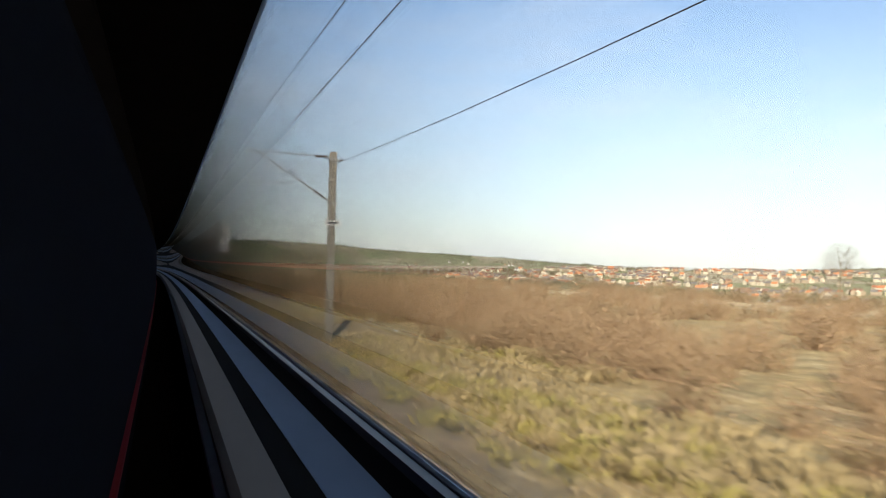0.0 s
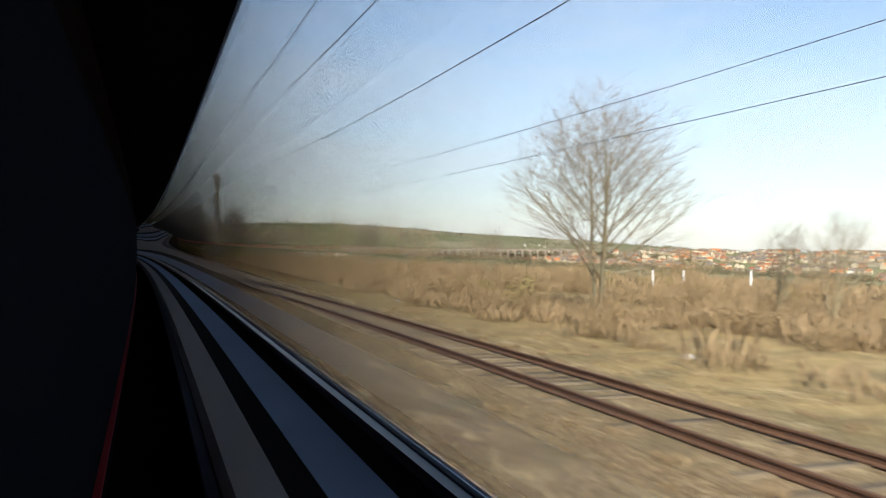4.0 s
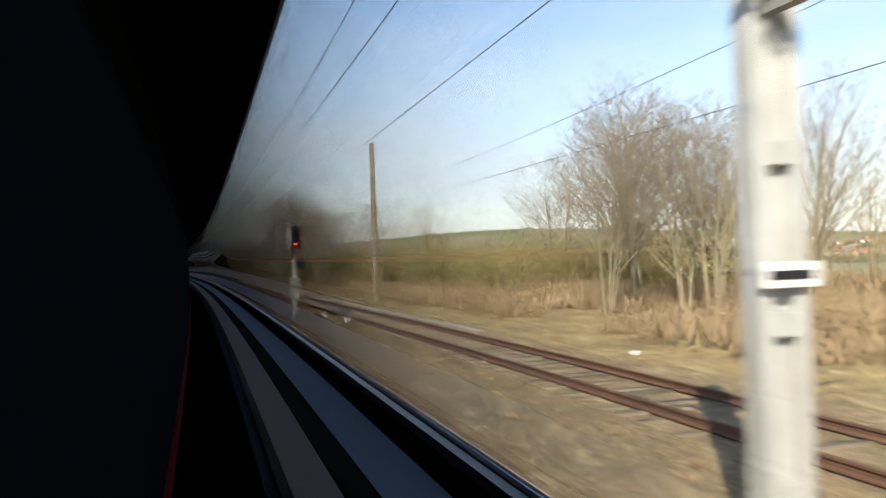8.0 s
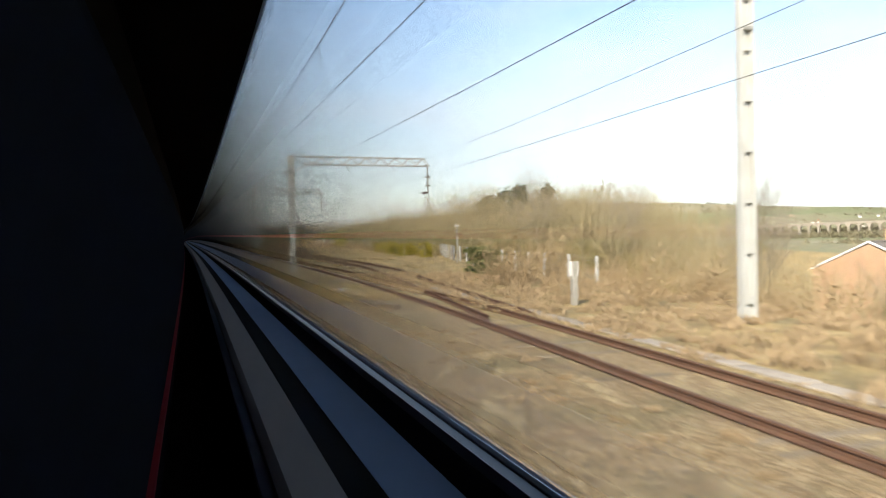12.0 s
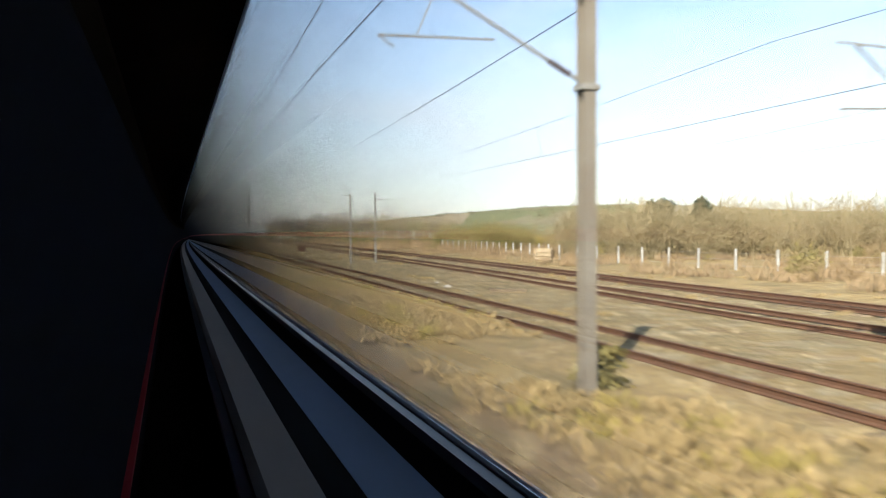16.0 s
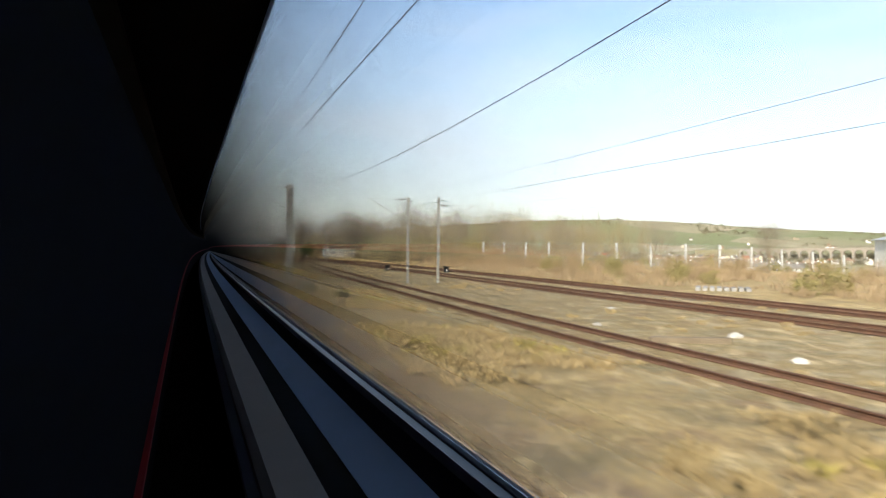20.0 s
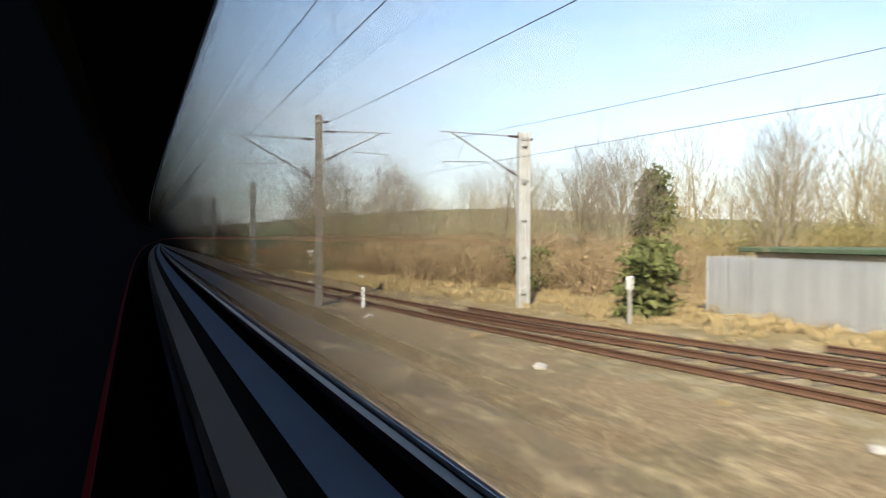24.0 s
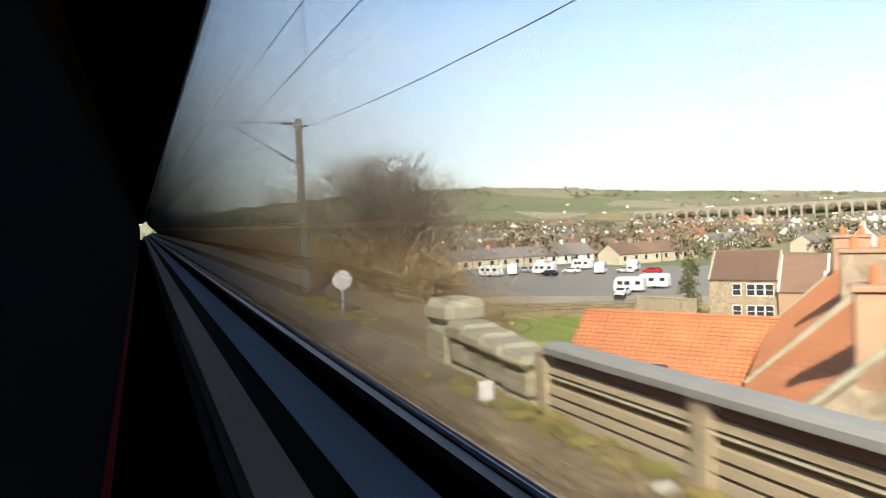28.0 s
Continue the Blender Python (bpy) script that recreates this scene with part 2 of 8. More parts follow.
def ground_material():
    m = bpy.data.materials.new("ground_cover")
    m.use_nodes = True
    nt = m.node_tree
    n, l = nt.nodes, nt.links
    p = n["Principled BSDF"]
    p.inputs["Roughness"].default_value = 0.97
    p.inputs["Specular IOR Level"].default_value = 0.1
    geo = n.new("ShaderNodeNewGeometry")

    def noise_of(scale, detail=6, rough=0.6):
        k = n.new("ShaderNodeTexNoise")
        k.inputs["Scale"].default_value, k.inputs["Detail"].default_value, k.inputs["Roughness"].default_value = scale, detail, rough
        l.new(geo.outputs["Position"], k.inputs["Vector"])
        return k.outputs["Fac"]

    def ramp(fac, *stops):
        r = n.new("ShaderNodeValToRGB")
        r.color_ramp.elements.remove(r.color_ramp.elements[1])
        for i, (pos, c) in enumerate(stops):
            e = r.color_ramp.elements[0] if i == 0 else r.color_ramp.elements.new(pos)
            e.position, e.color = pos, (*c, 1)
        l.new(fac, r.inputs["Fac"])
        return r.outputs["Color"]

    def blend(fac, a, b):
        k = n.new("ShaderNodeMix")
        k.data_type = "RGBA"
        l.new(fac, k.inputs["Factor"])
        l.new(a, k.inputs[6])
        l.new(b, k.inputs[7])
        return k.outputs[2]

    def weight(name, broad):
        at_ = n.new("ShaderNodeAttribute")
        at_.attribute_name = name
        add = n.new("ShaderNodeMath")
        l.new(at_.outputs["Fac"], add.inputs[0])
        l.new(broad, add.inputs[1])
        mr = n.new("ShaderNodeMapRange")
        mr.inputs["From Min"].default_value, mr.inputs["From Max"].default_value = 0.85, 1.15
        l.new(add.outputs[0], mr.inputs["Value"])
        return mr.outputs[0]

    broad, mid, fine = noise_of(0.12), noise_of(1.1), noise_of(14, 8, 0.7)
    speck = n.new("ShaderNodeMath")
    speck.operation = "MULTIPLY_ADD"
    l.new(fine, speck.inputs[0])
    speck.inputs[1].default_value = 0.8
    half = n.new("ShaderNodeMath")
    half.operation = "MULTIPLY_ADD"
    l.new(mid, half.inputs[0])
    half.inputs[1].default_value, half.inputs[2].default_value = 0.6, -0.2
    l.new(half.outputs[0], speck.inputs[2])
    straw = ramp(speck.outputs[0], (0.32, (0.19, 0.135, 0.07)), (0.48, (0.36, 0.265, 0.125)), (0.58, (0.43, 0.32, 0.15)), (0.72, (0.33, 0.275, 0.115)))
    gravel = ramp(fine, (0.36, (0.1, 0.068, 0.034)), (0.5, (0.3, 0.213, 0.112)), (0.64, (0.5, 0.4, 0.255)))
    cinder = ramp(mid, (0.3, (0.18, 0.14, 0.072)), (0.5, (0.27, 0.21, 0.108)), (0.62, (0.34, 0.285, 0.18)), (0.75, (0.35, 0.27, 0.115)))
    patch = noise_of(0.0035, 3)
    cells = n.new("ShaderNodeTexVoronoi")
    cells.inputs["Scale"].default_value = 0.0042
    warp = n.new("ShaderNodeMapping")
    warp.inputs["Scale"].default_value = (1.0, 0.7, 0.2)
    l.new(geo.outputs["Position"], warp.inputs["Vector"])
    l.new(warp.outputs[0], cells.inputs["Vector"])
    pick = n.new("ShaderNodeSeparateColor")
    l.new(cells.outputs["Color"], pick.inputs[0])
    # far field tones, greyed in the base colour to suggest distance haze
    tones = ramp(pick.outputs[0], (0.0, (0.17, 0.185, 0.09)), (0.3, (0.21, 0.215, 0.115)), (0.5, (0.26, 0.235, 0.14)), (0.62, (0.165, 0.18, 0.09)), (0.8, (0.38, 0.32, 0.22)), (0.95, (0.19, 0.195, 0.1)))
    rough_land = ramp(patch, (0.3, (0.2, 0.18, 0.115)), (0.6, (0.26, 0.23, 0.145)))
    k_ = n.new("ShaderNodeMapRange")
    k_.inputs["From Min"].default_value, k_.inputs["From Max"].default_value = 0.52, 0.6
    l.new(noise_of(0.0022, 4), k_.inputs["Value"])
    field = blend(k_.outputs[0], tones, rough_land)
    c = blend(weight("gravel", mid), straw, gravel)
    c = blend(weight("cinder", mid), c, cinder)
    # mossy dark patches, pale dead-grass streaks and trodden brown earth
    def patchy(scale, lo, hi, most, stretch=(1, 1, 1), seed=0.0):
        mp_ = n.new("ShaderNodeMapping")
        mp_.inputs["Scale"].default_value, mp_.inputs["Location"].default_value = stretch, (seed, seed, 0)
        l.new(geo.outputs["Position"], mp_.inputs["Vector"])
        k = n.new("ShaderNodeTexNoise")
        k.inputs["Scale"].default_value, k.inputs["Detail"].default_value, k.inputs["Roughness"].default_value = scale, 7, 0.65
        l.new(mp_.outputs[0], k.inputs["Vector"])
        r = n.new("ShaderNodeMapRange")
        r.inputs["From Min"].default_value, r.inputs["From Max"].default_value, r.inputs["To Max"].default_value = lo, hi, most
        l.new(k.outputs["Fac"], r.inputs["Value"])
        return r.outputs[0]

    def plain(rgb):
        k = n.new("ShaderNodeRGB")
        k.outputs[0].default_value = (*rgb, 1)
        return k.outputs[0]
    c = blend(patchy(0.45, 0.47, 0.62, 0.75), c, plain((0.2, 0.165, 0.09)))
    c = blend(patchy(0.9, 0.52, 0.66, 0.7, (1, 1, 1), 31.0), c, plain((0.24, 0.165, 0.095)))
    c = blend(patchy(1.3, 0.54, 0.68, 0.8, (1.6, 0.5, 1), 57.0), c, plain((0.53, 0.42, 0.235)))
    c = blend(patchy(6.0, 0.58, 0.7, 0.6, (1, 1, 1), 11.0), c, plain((0.57, 0.47, 0.31)))
    grain, mul = n.new("ShaderNodeMapRange"), n.new("ShaderNodeHueSaturation")
    grain.inputs["From Min"].default_value, grain.inputs["From Max"].default_value = 0.38, 0.62
    grain.inputs["To Min"].default_value, grain.inputs["To Max"].default_value = 0.72, 1.26
    l.new(noise_of(5.5, 8, 0.75), grain.inputs["Value"])
    l.new(grain.outputs[0], mul.inputs["Value"])
    l.new(c, mul.inputs["Color"])
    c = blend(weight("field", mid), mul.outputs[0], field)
    l.new(c, p.inputs["Base Color"])
    bp = n.new("ShaderNodeBump")
    bp.inputs["Strength"].default_value, bp.inputs["Distance"].default_value = 0.7, 0.05
    l.new(fine, bp.inputs["Height"])
    l.new(bp.outputs[0], p.inputs["Normal"])
    return m


M_GROUND = ground_material()


# ---- mesh helpers ----
def mesh_of(name, bm, *mats):
    me = bpy.data.meshes.new(name)
    bm.to_mesh(me)
    bm.free()
    for m in mats:
        me.materials.append(m)
    return me


def from_arrays(name, verts, faces, *mats):
    me = bpy.data.meshes.new(name)
    verts = np.asarray(verts, np.float32)
    faces = np.asarray(faces, np.int32)
    k = faces.shape[1]
    me.vertices.add(len(verts))
    me.vertices.foreach_set("co", verts.ravel())
    me.loops.add(faces.size)
    me.loops.foreach_set("vertex_index", faces.ravel())
    me.polygons.add(len(faces))
    me.polygons.foreach_set("loop_start", np.arange(0, faces.size, k, dtype=np.int32))
    for m in mats:
        me.materials.append(m)
    me.update(calc_edges=True)
    me.validate()
    return me


def part(name, bm, material, parent, label=""):
    """Links a bmesh (or a mesh) as one object under a thing or a part."""
    me = bm if isinstance(bm, bpy.types.Mesh) else mesh_of(name, bm, material)
    ob = new(name, me)
    ob.parent = parent
    return tagged(ob, label)


def thing(name, m, label, category, group="", kind=""):
    ob = new(name)
    ob.matrix_world = m
    ob.empty_display_size = 0.2
    return tagged(ob, label, category, group, kind)


def box(bm, x0, x1, y0, y1, z0, z1, bevel=0.0, m=None):
    r = bmesh.ops.create_cube(bm, size=1.0)
    vs = r["verts"]
    for v in vs:
        v.co = Vector(((x0 + x1) / 2 + v.co.x * (x1 - x0), (y0 + y1) / 2 + v.co.y * (y1 - y0), (z0 + z1) / 2 + v.co.z * (z1 - z0)))
    if bevel:
        es = list({e for v in vs for e in v.link_edges})
        r2 = bmesh.ops.bevel(bm, geom=es, offset=bevel, segments=1, affect="EDGES")
        vs = list({v for f in r2["faces"] for v in f.verts} | {v for v in vs if v.is_valid})
    if m is not None:
        bmesh.ops.transform(bm, matrix=m, verts=vs)
    return bm


def rod(bm, a, b, r0, r1=None, n=8, caps=True):
    """A tapered round bar from a to b."""
    a, b = Vector(a), Vector(b)
    r1 = r0 if r1 is None else r1
    q = (b - a).to_track_quat("Z", "Y")
    rings = []
    for c, r in ((a, r0), (b, r1)):
        rings.append([bm.verts.new(c + q @ Vector((math.cos(2 * math.pi * i / n) * r, math.sin(2 * math.pi * i / n) * r, 0))) for i in range(n)])
    for i in range(n):
        bm.faces.new((rings[0][i], rings[0][(i + 1) % n], rings[1][(i + 1) % n], rings[1][i]))
    if caps:
        bm.faces.new(rings[0][::-1])
        bm.faces.new(rings[1])
    return bm


def nb():
    return bmesh.new()


def prism(bm, profile, y0, y1):
    """A profile of (x, z) drawn out along y."""
    A = [bm.verts.new((x, y0, z)) for x, z in profile]
    B = [bm.verts.new((x, y1, z)) for x, z in profile]
    k = len(profile)
    for i in range(k):
        bm.faces.new((A[i], A[(i + 1) % k], B[(i + 1) % k], B[i]))
    bm.faces.new(A[::-1])
    bm.faces.new(B)
    bmesh.ops.recalc_face_normals(bm, faces=bm.faces[:])
    return bm


def sweep(name, profile, s0, s1, step, material, dfun=None, zfun=None, closed=True):
    """A profile of (d, z) drawn out along the line."""
    ss = np.arange(s0, s1 + step * 0.5, step)
    prof = np.array(profile, float)
    k = len(prof)
    x, y, p = line(ss)
    off = np.array([dfun(s) for s in ss]) if dfun else np.zeros(len(ss))
    zo = np.array([zfun(s) for s in ss]) if zfun else np.zeros(len(ss))
    dd = prof[None, :, 0] + off[:, None]
    V = np.stack([x[:, None] + np.cos(p)[:, None] * dd, y[:, None] + np.sin(p)[:, None] * dd, prof[None, :, 1] + zo[:, None]], -1).reshape(-1, 3)
    F = []
    for i in range(len(ss) - 1):
        for j in range(k if closed else k - 1):
            F.append((i * k + j, i * k + (j + 1) % k, (i + 1) * k + (j + 1) % k, (i + 1) * k + j))
    me = from_arrays(name, V, F, material)
    me.polygons.foreach_set("use_smooth", np.zeros(len(me.polygons), bool))
    return me


# ---- the ground: one sheet to the horizon ----
def smooth(a, b, x):
    u = np.clip((x - a) / (b - a), 0, 1)
    return u * u * (3 - 2 * u)


def hills(x, y):
    z = -13 + 139 * np.exp(-(((x - 450) / 1350) ** 2 + ((y - 4300) / 800) ** 2))
    low = smooth(420, 760, x) * smooth(2150, 1600, y)
    z = z + low * (-22 + 46 * smooth(1120, 1950, np.hypot(x, y - 60)))
    z = z + 30 * smooth(1500, 2250, x + 0.12 * y) + 10 * smooth(2200, 4200, x)
    z = z + 4 * np.sin(x / 310 + 1) * np.sin(y / 270) * smooth(900, 2000, np.hypot(x, y - 500))
    return z


BANK_S = (-100, 225, 250, 320, 365, 392, 430, 452, 466, 482, 505, 860, 895, 915, 938, 974, 985, 1010, 1120)
BANK_E = (45, 45, 38, 36, 15, 13, 16, 20, 27, 36, 62, 62, 17, 8.5, 6.0, 6.0, 7.5, 11, 14)
BANK_W = (100, 100, 60, 50, 18, 14, 20, 22, 26, 36, 80, 60, 16, 8, 1.2, 1.2, 8, 14, 16)
BANK_Z = (-12, -12, -9, -8, -7, -6.5, -6.5, -6.5, -6.2, -5.5, -5, -5, -7, -9.5, -12.0, -12.2, -12.3, -12.3, -12.3)


def ground_z(s, d, x, y):
    e, w, b = (np.interp(s, BANK_S, t) for t in (BANK_E, BANK_W, BANK_Z))
    k = smooth(0, 1, (d - e) / w)
    near = -0.165 + 0.03 * np.sin(s / 7.3) * np.sin(d / 3.1 + s / 19)
    near = np.where(d < -3, -0.165 - 1.5 * smooth(-3, -14, d), near)
    z = near * (1 - k) + b * k
    far = smooth(70, 420, np.hypot(np.maximum(d - e - w, 0), np.maximum(y - 1080, 0) * 1.4))
    far = np.where(d < -3, smooth(-200, -900, d) * 0.4 + smooth(1150, 1900, y) * 0.6, far)
    # the river's valley under the viaduct
    q, p = (534.3 - x) * 0.646 + (2751.2 - y) * 0.764, (x - 534.3) * 0.764 + (2751.2 - y) * 0.646
    dip = smooth(1150, 600, q) * smooth(-420, -60, q) * smooth(-160, 40, p) * smooth(980, 660, p)
    return z * (1 - far) + (hills(x, y) - 13.0 * dip) * far


def build_ground():
    ys = np.concatenate([np.linspace(-320, -60, 14)[:-1], np.arange(-60, 1090, 2.5), 1090 * np.geomspace(1, 4.55, 46)])
    ds = np.concatenate([-np.geomspace(1600, 14, 14), np.arange(-10, 4, 2.0), np.arange(4, 30, 0.8), np.arange(30, 120, 4.0), np.geomspace(120, 4800, 52)])
    s_of_y = np.interp(ys, LY, LS) + np.maximum(0, ys - LY[-1]) + np.minimum(0, ys)
    lx, ly, lp = line(s_of_y)
    cosp = np.cos(lp)
    X = lx[:, None] + ds[None, :] / np.minimum(1, np.maximum(cosp, 0.8))[:, None]
    Y = np.repeat(ys[:, None], len(ds), 1)
    S = np.repeat(s_of_y[:, None], len(ds), 1) - np.clip(ds[None, :], -80, 80) * np.tan(lp)[:, None]
    Dn = np.repeat(ds[None, :], len(ys), 0)
    Z = ground_z(S, Dn, X, Y)
    V = np.stack([X, Y, Z], -1).reshape(-1, 3)
    a = np.arange((len(ys) - 1) * len(ds)).reshape(len(ys) - 1, len(ds))[:, :-1].ravel()
    k = len(ds)
    F = np.stack([a, a + 1, a + k + 1, a + k], -1)
    me = from_arrays("ground", V, F, M_GROUND)
    me.polygons.foreach_set("use_smooth", np.ones(len(me.polygons), bool))
    Sf, Df = S.ravel(), Dn.ravel()
    shoulder = np.interp(Sf, (0, 100, 125, 370, 420, 450, 780, 850, 900, 1060), (4.3, 4.3, 9.6, 10, 9.3, 6, 6.5, 12, 8.5, 6.5))
    gravel = 1.0 - smooth(shoulder - 1.2, shoulder + 1.2, Df)
    mainyard = smooth(430, 460, Sf) * (1 - smooth(835, 870, Sf))
    verge = mainyard * (1 - smooth(700, 745, Sf)) * smooth(4.0, 5.0, Df) * (1 - smooth(7.4, 8.6, Df))
    siding = smooth(118, 150, Sf) * (1 - smooth(360, 400, Sf)) * smooth(3.9, 4.8, Df) * (1 - smooth(6.0, 6.6, Df))
    gravel = np.clip(gravel - 0.8 * verge - 0.35 * siding, 0, 1) * smooth(-6.5, -3.5, Df)
    edge = np.interp(Sf, (450, 500, 560, 640, 700, 790, 830), (13.5, 18.5, 23.5, 27.5, 28.5, 24.5, 15))
    cinder = mainyard * smooth(7.5, 9, Df) * (1 - smooth(edge - 1, edge + 2.5, Df)) * 0.6
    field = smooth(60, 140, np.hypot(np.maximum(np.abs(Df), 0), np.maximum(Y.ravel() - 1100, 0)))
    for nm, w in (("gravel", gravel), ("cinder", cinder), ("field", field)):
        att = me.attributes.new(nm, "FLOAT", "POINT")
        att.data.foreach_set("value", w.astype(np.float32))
    ob = new("ground", me)
    tagged(ob, "rough trackside ground of ballast, straw grass and distant fields", "ground", kind="structure")


build_ground()


def floor_z(s, d):
    p = at(s, d)
    return float(ground_z(np.float64(s), np.float64(d), np.float64(p.x), np.float64(p.y)))


# ---- tracks ----
def soft_line(table, spread=14.0):
    ts, td = zip(*table)

    def f(s):
        return float(np.mean(np.interp(s + np.linspace(-spread, spread, 9), ts, td)))
    return f


TRACKS = {
    "own": (-70, 1120, soft_line(((-70, -1.15), (1120, -1.15)))),
    "main": (-70, 1120, soft_line(((-70, 2.2), (1120, 2.2)))),
    "siding": (119, 909, soft_line(((100, 8.2), (135, 7.9), (285, 7.6), (312, 7.55), (330, 7.8), (347, 8.1), (358, 7.55), (370, 7.0), (385, 6.85), (404, 6.95), (432, 8.8), (460, 9.6), (550, 9.5), (590, 10.1), (640, 10.1), (693, 10.6), (781, 12.2), (812, 12.6), (833, 11.2), (850, 9.0), (868, 7.05), (877, 5.95), (882, 5.35), (888, 4.5), (893, 3.85), (900, 3.0), (907, 2.5), (915, 2.2)), 4)),
    "yard": (428, 850, soft_line(((420, 8.0), (445, 11.2), (465, 13.8), (555, 16.0), (597, 18.6), (640, 19.8), (700, 20.8), (760, 20.0), (790, 18.3), (815, 15.8), (836, 12.6), (850, 9.6)), 7)),
    "far_yard": (520, 838, soft_line(((500, 16.0), (530, 18.2), (560, 20.8), (600, 23.2), (640, 24.8), (700, 25.6), (760, 24.6), (790, 22.6), (815, 18.6), (838, 13.6)), 7)),
    "crossover": (305, 402, soft_line(((300, 2.5), (318, 3.0), (330, 3.9), (345, 5.35), (353, 5.95), (362, 6.3), (378, 6.7), (400, 6.9)), 5)),
}
RAIL = [(-0.07, -0.15), (0.07, -0.15), (0.07, -0.13), (0.012, -0.11), (0.012, -0.04), (0.036, -0.03), (0.036, 0.0), (-0.036, 0.0), (-0.036, -0.03), (-0.012, -0.04), (-0.012, -0.11), (-0.07, -0.13)]
M_SLEEPER_ONE = mat("weathered_timber_single", (0.15, 0.115, 0.075), (0.24, 0.19, 0.125), 1.3, 0.95, 0, 0.6, per_object=0.35)
bm = nb()
box(bm, -1.28, 1.28, -0.125, 0.125, -0.07, 0.07, 0.012)
one_sleeper = mesh_of("sleeper", bm, M_SLEEPER_ONE)
for nm, (s0, s1, fd) in TRACKS.items():
    label = {"own": "railway track of worn steel rails on sleepers in ballast", "main": "main line track of worn steel rails on ballast"}.get(nm, "rusty disused siding track on weathered sleepers")
    tr = thing("track", Matrix.Identity(4), label, "track", kind="structure")
    for side in (-0.7525, 0.7525):
        part("rail", sweep("rail", RAIL, s0, s1, 2.0, M_RAILTOP if nm in ("own", "main") else M_RUST, lambda s: fd(s) + side), None, tr)
    # sleepers, slightly skew and uneven, sunk into the bed
    rs = np.random.RandomState(len(nm) * 1000 + int(s0) + 100)
    n_s = int((s1 - s0) / 0.72)
    V, F = [], []
    cube = np.array([(x, y, z) for x in (-1, 1) for y in (-1, 1) for z in (-1, 1)], float)
    cf = np.array([(0, 1, 3, 2), (4, 6, 7, 5), (0, 4, 5, 1), (2, 3, 7, 6), (1, 5, 7, 3), (0, 2, 6, 4)])
    for i in range(n_s):
        s = s0 + 0.72 * i + rs.uniform(-0.05, 0.05)
        x, y, p = line(s)
        p = p + rs.uniform(-0.02, 0.02)
        d = fd(s)
        q = cube * (1.28, 0.125, 0.07) + (rs.uniform(-0.04, 0.04), 0, -0.235 + rs.uniform(-0.03, 0.012))
        wx = x + np.cos(p) * (q[:, 0] + d) - np.sin(p) * q[:, 1]
        wy = y + np.sin(p) * (q[:, 0] + d) + np.cos(p) * q[:, 1]
        if nm == "siding" and 330 < s < 542:
            ob = part("sleeper", one_sleeper, None, tr)
            ob.matrix_world = Matrix.Translation((float(x + np.cos(p) * d), float(y + np.sin(p) * d), float(q[:, 2].mean()))) @ Matrix.Rotation(float(p), 4, "Z")
            continue
        F.append(cf + 8 * len(V))
        V.append(np.stack([wx, wy, q[:, 2]], -1))
    sl = part("sleepers", from_arrays("sleepers", np.concatenate(V), np.concatenate(F), M_SLEEPER), None, tr)
    tagged(sl, "weathered timber sleepers", kind="stuff")

# ---- the carriage: one long coach body along the line, open window band ----
EYE = 2.431
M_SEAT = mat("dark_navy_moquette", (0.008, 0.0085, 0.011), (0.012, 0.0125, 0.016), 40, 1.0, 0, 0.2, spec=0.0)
# near-black base colour carries the dimness of the unlit interior
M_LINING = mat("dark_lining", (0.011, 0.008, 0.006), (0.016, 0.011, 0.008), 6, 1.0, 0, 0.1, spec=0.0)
M_TRIM = mat("black_rubber", (0.012, 0.012, 0.014), (0.016, 0.016, 0.017), 10, 0.8, 0, 0.1, spec=0.1)
# blue in the base colour stands in for sky reflected by the metal
M_SILLBLUE = mat("blue_grey_frame", (0.34, 0.44, 0.62), (0.28, 0.38, 0.54), 8, 0.6, 0.0, 0.05)
M_LEDGE = mat("grey_ledge_plastic", (0.36, 0.31, 0.275), (0.31, 0.27, 0.24), 12, 0.7, 0, 0.05)
M_METAL = mat("brushed_strip", (0.32, 0.34, 0.4), (0.2, 0.22, 0.27), 10, 0.35, 0.7, 0.05)
M_RED = mat("red_piping", (0.13, 0.006, 0.01), (0.1, 0.005, 0.008), 10, 0.9, 0, 0.1, spec=0.05)
M_COACH = mat("dark_coach_paint", (0.02, 0.012, 0.014), (0.014, 0.01, 0.011), 2, 0.4, 0, 0.05)
coach = thing("railway_carriage", Matrix.Identity(4), "long dark railway carriage with seats and a continuous window band", "carriage")


def coach_part(name, prof, material, label=""):
    prof = [(d, EYE + z) for d, z in prof]
    part(name, sweep(name, prof, -40, 1075, 2.5, material), None, coach, label)


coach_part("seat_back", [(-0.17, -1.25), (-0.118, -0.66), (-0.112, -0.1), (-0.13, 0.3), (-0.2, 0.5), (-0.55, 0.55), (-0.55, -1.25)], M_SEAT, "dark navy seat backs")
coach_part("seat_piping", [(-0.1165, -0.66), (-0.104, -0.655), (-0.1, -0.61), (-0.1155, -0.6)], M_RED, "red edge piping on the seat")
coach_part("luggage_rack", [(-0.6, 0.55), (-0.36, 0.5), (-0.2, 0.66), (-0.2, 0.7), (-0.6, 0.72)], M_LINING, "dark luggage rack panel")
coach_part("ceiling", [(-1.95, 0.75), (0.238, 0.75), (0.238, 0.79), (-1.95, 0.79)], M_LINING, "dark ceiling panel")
coach_part("window_head", [(0.238, 0.746), (0.25, 0.746), (0.25, 0.8), (0.238, 0.8)], M_SILLBLUE, "blue-grey window edge")
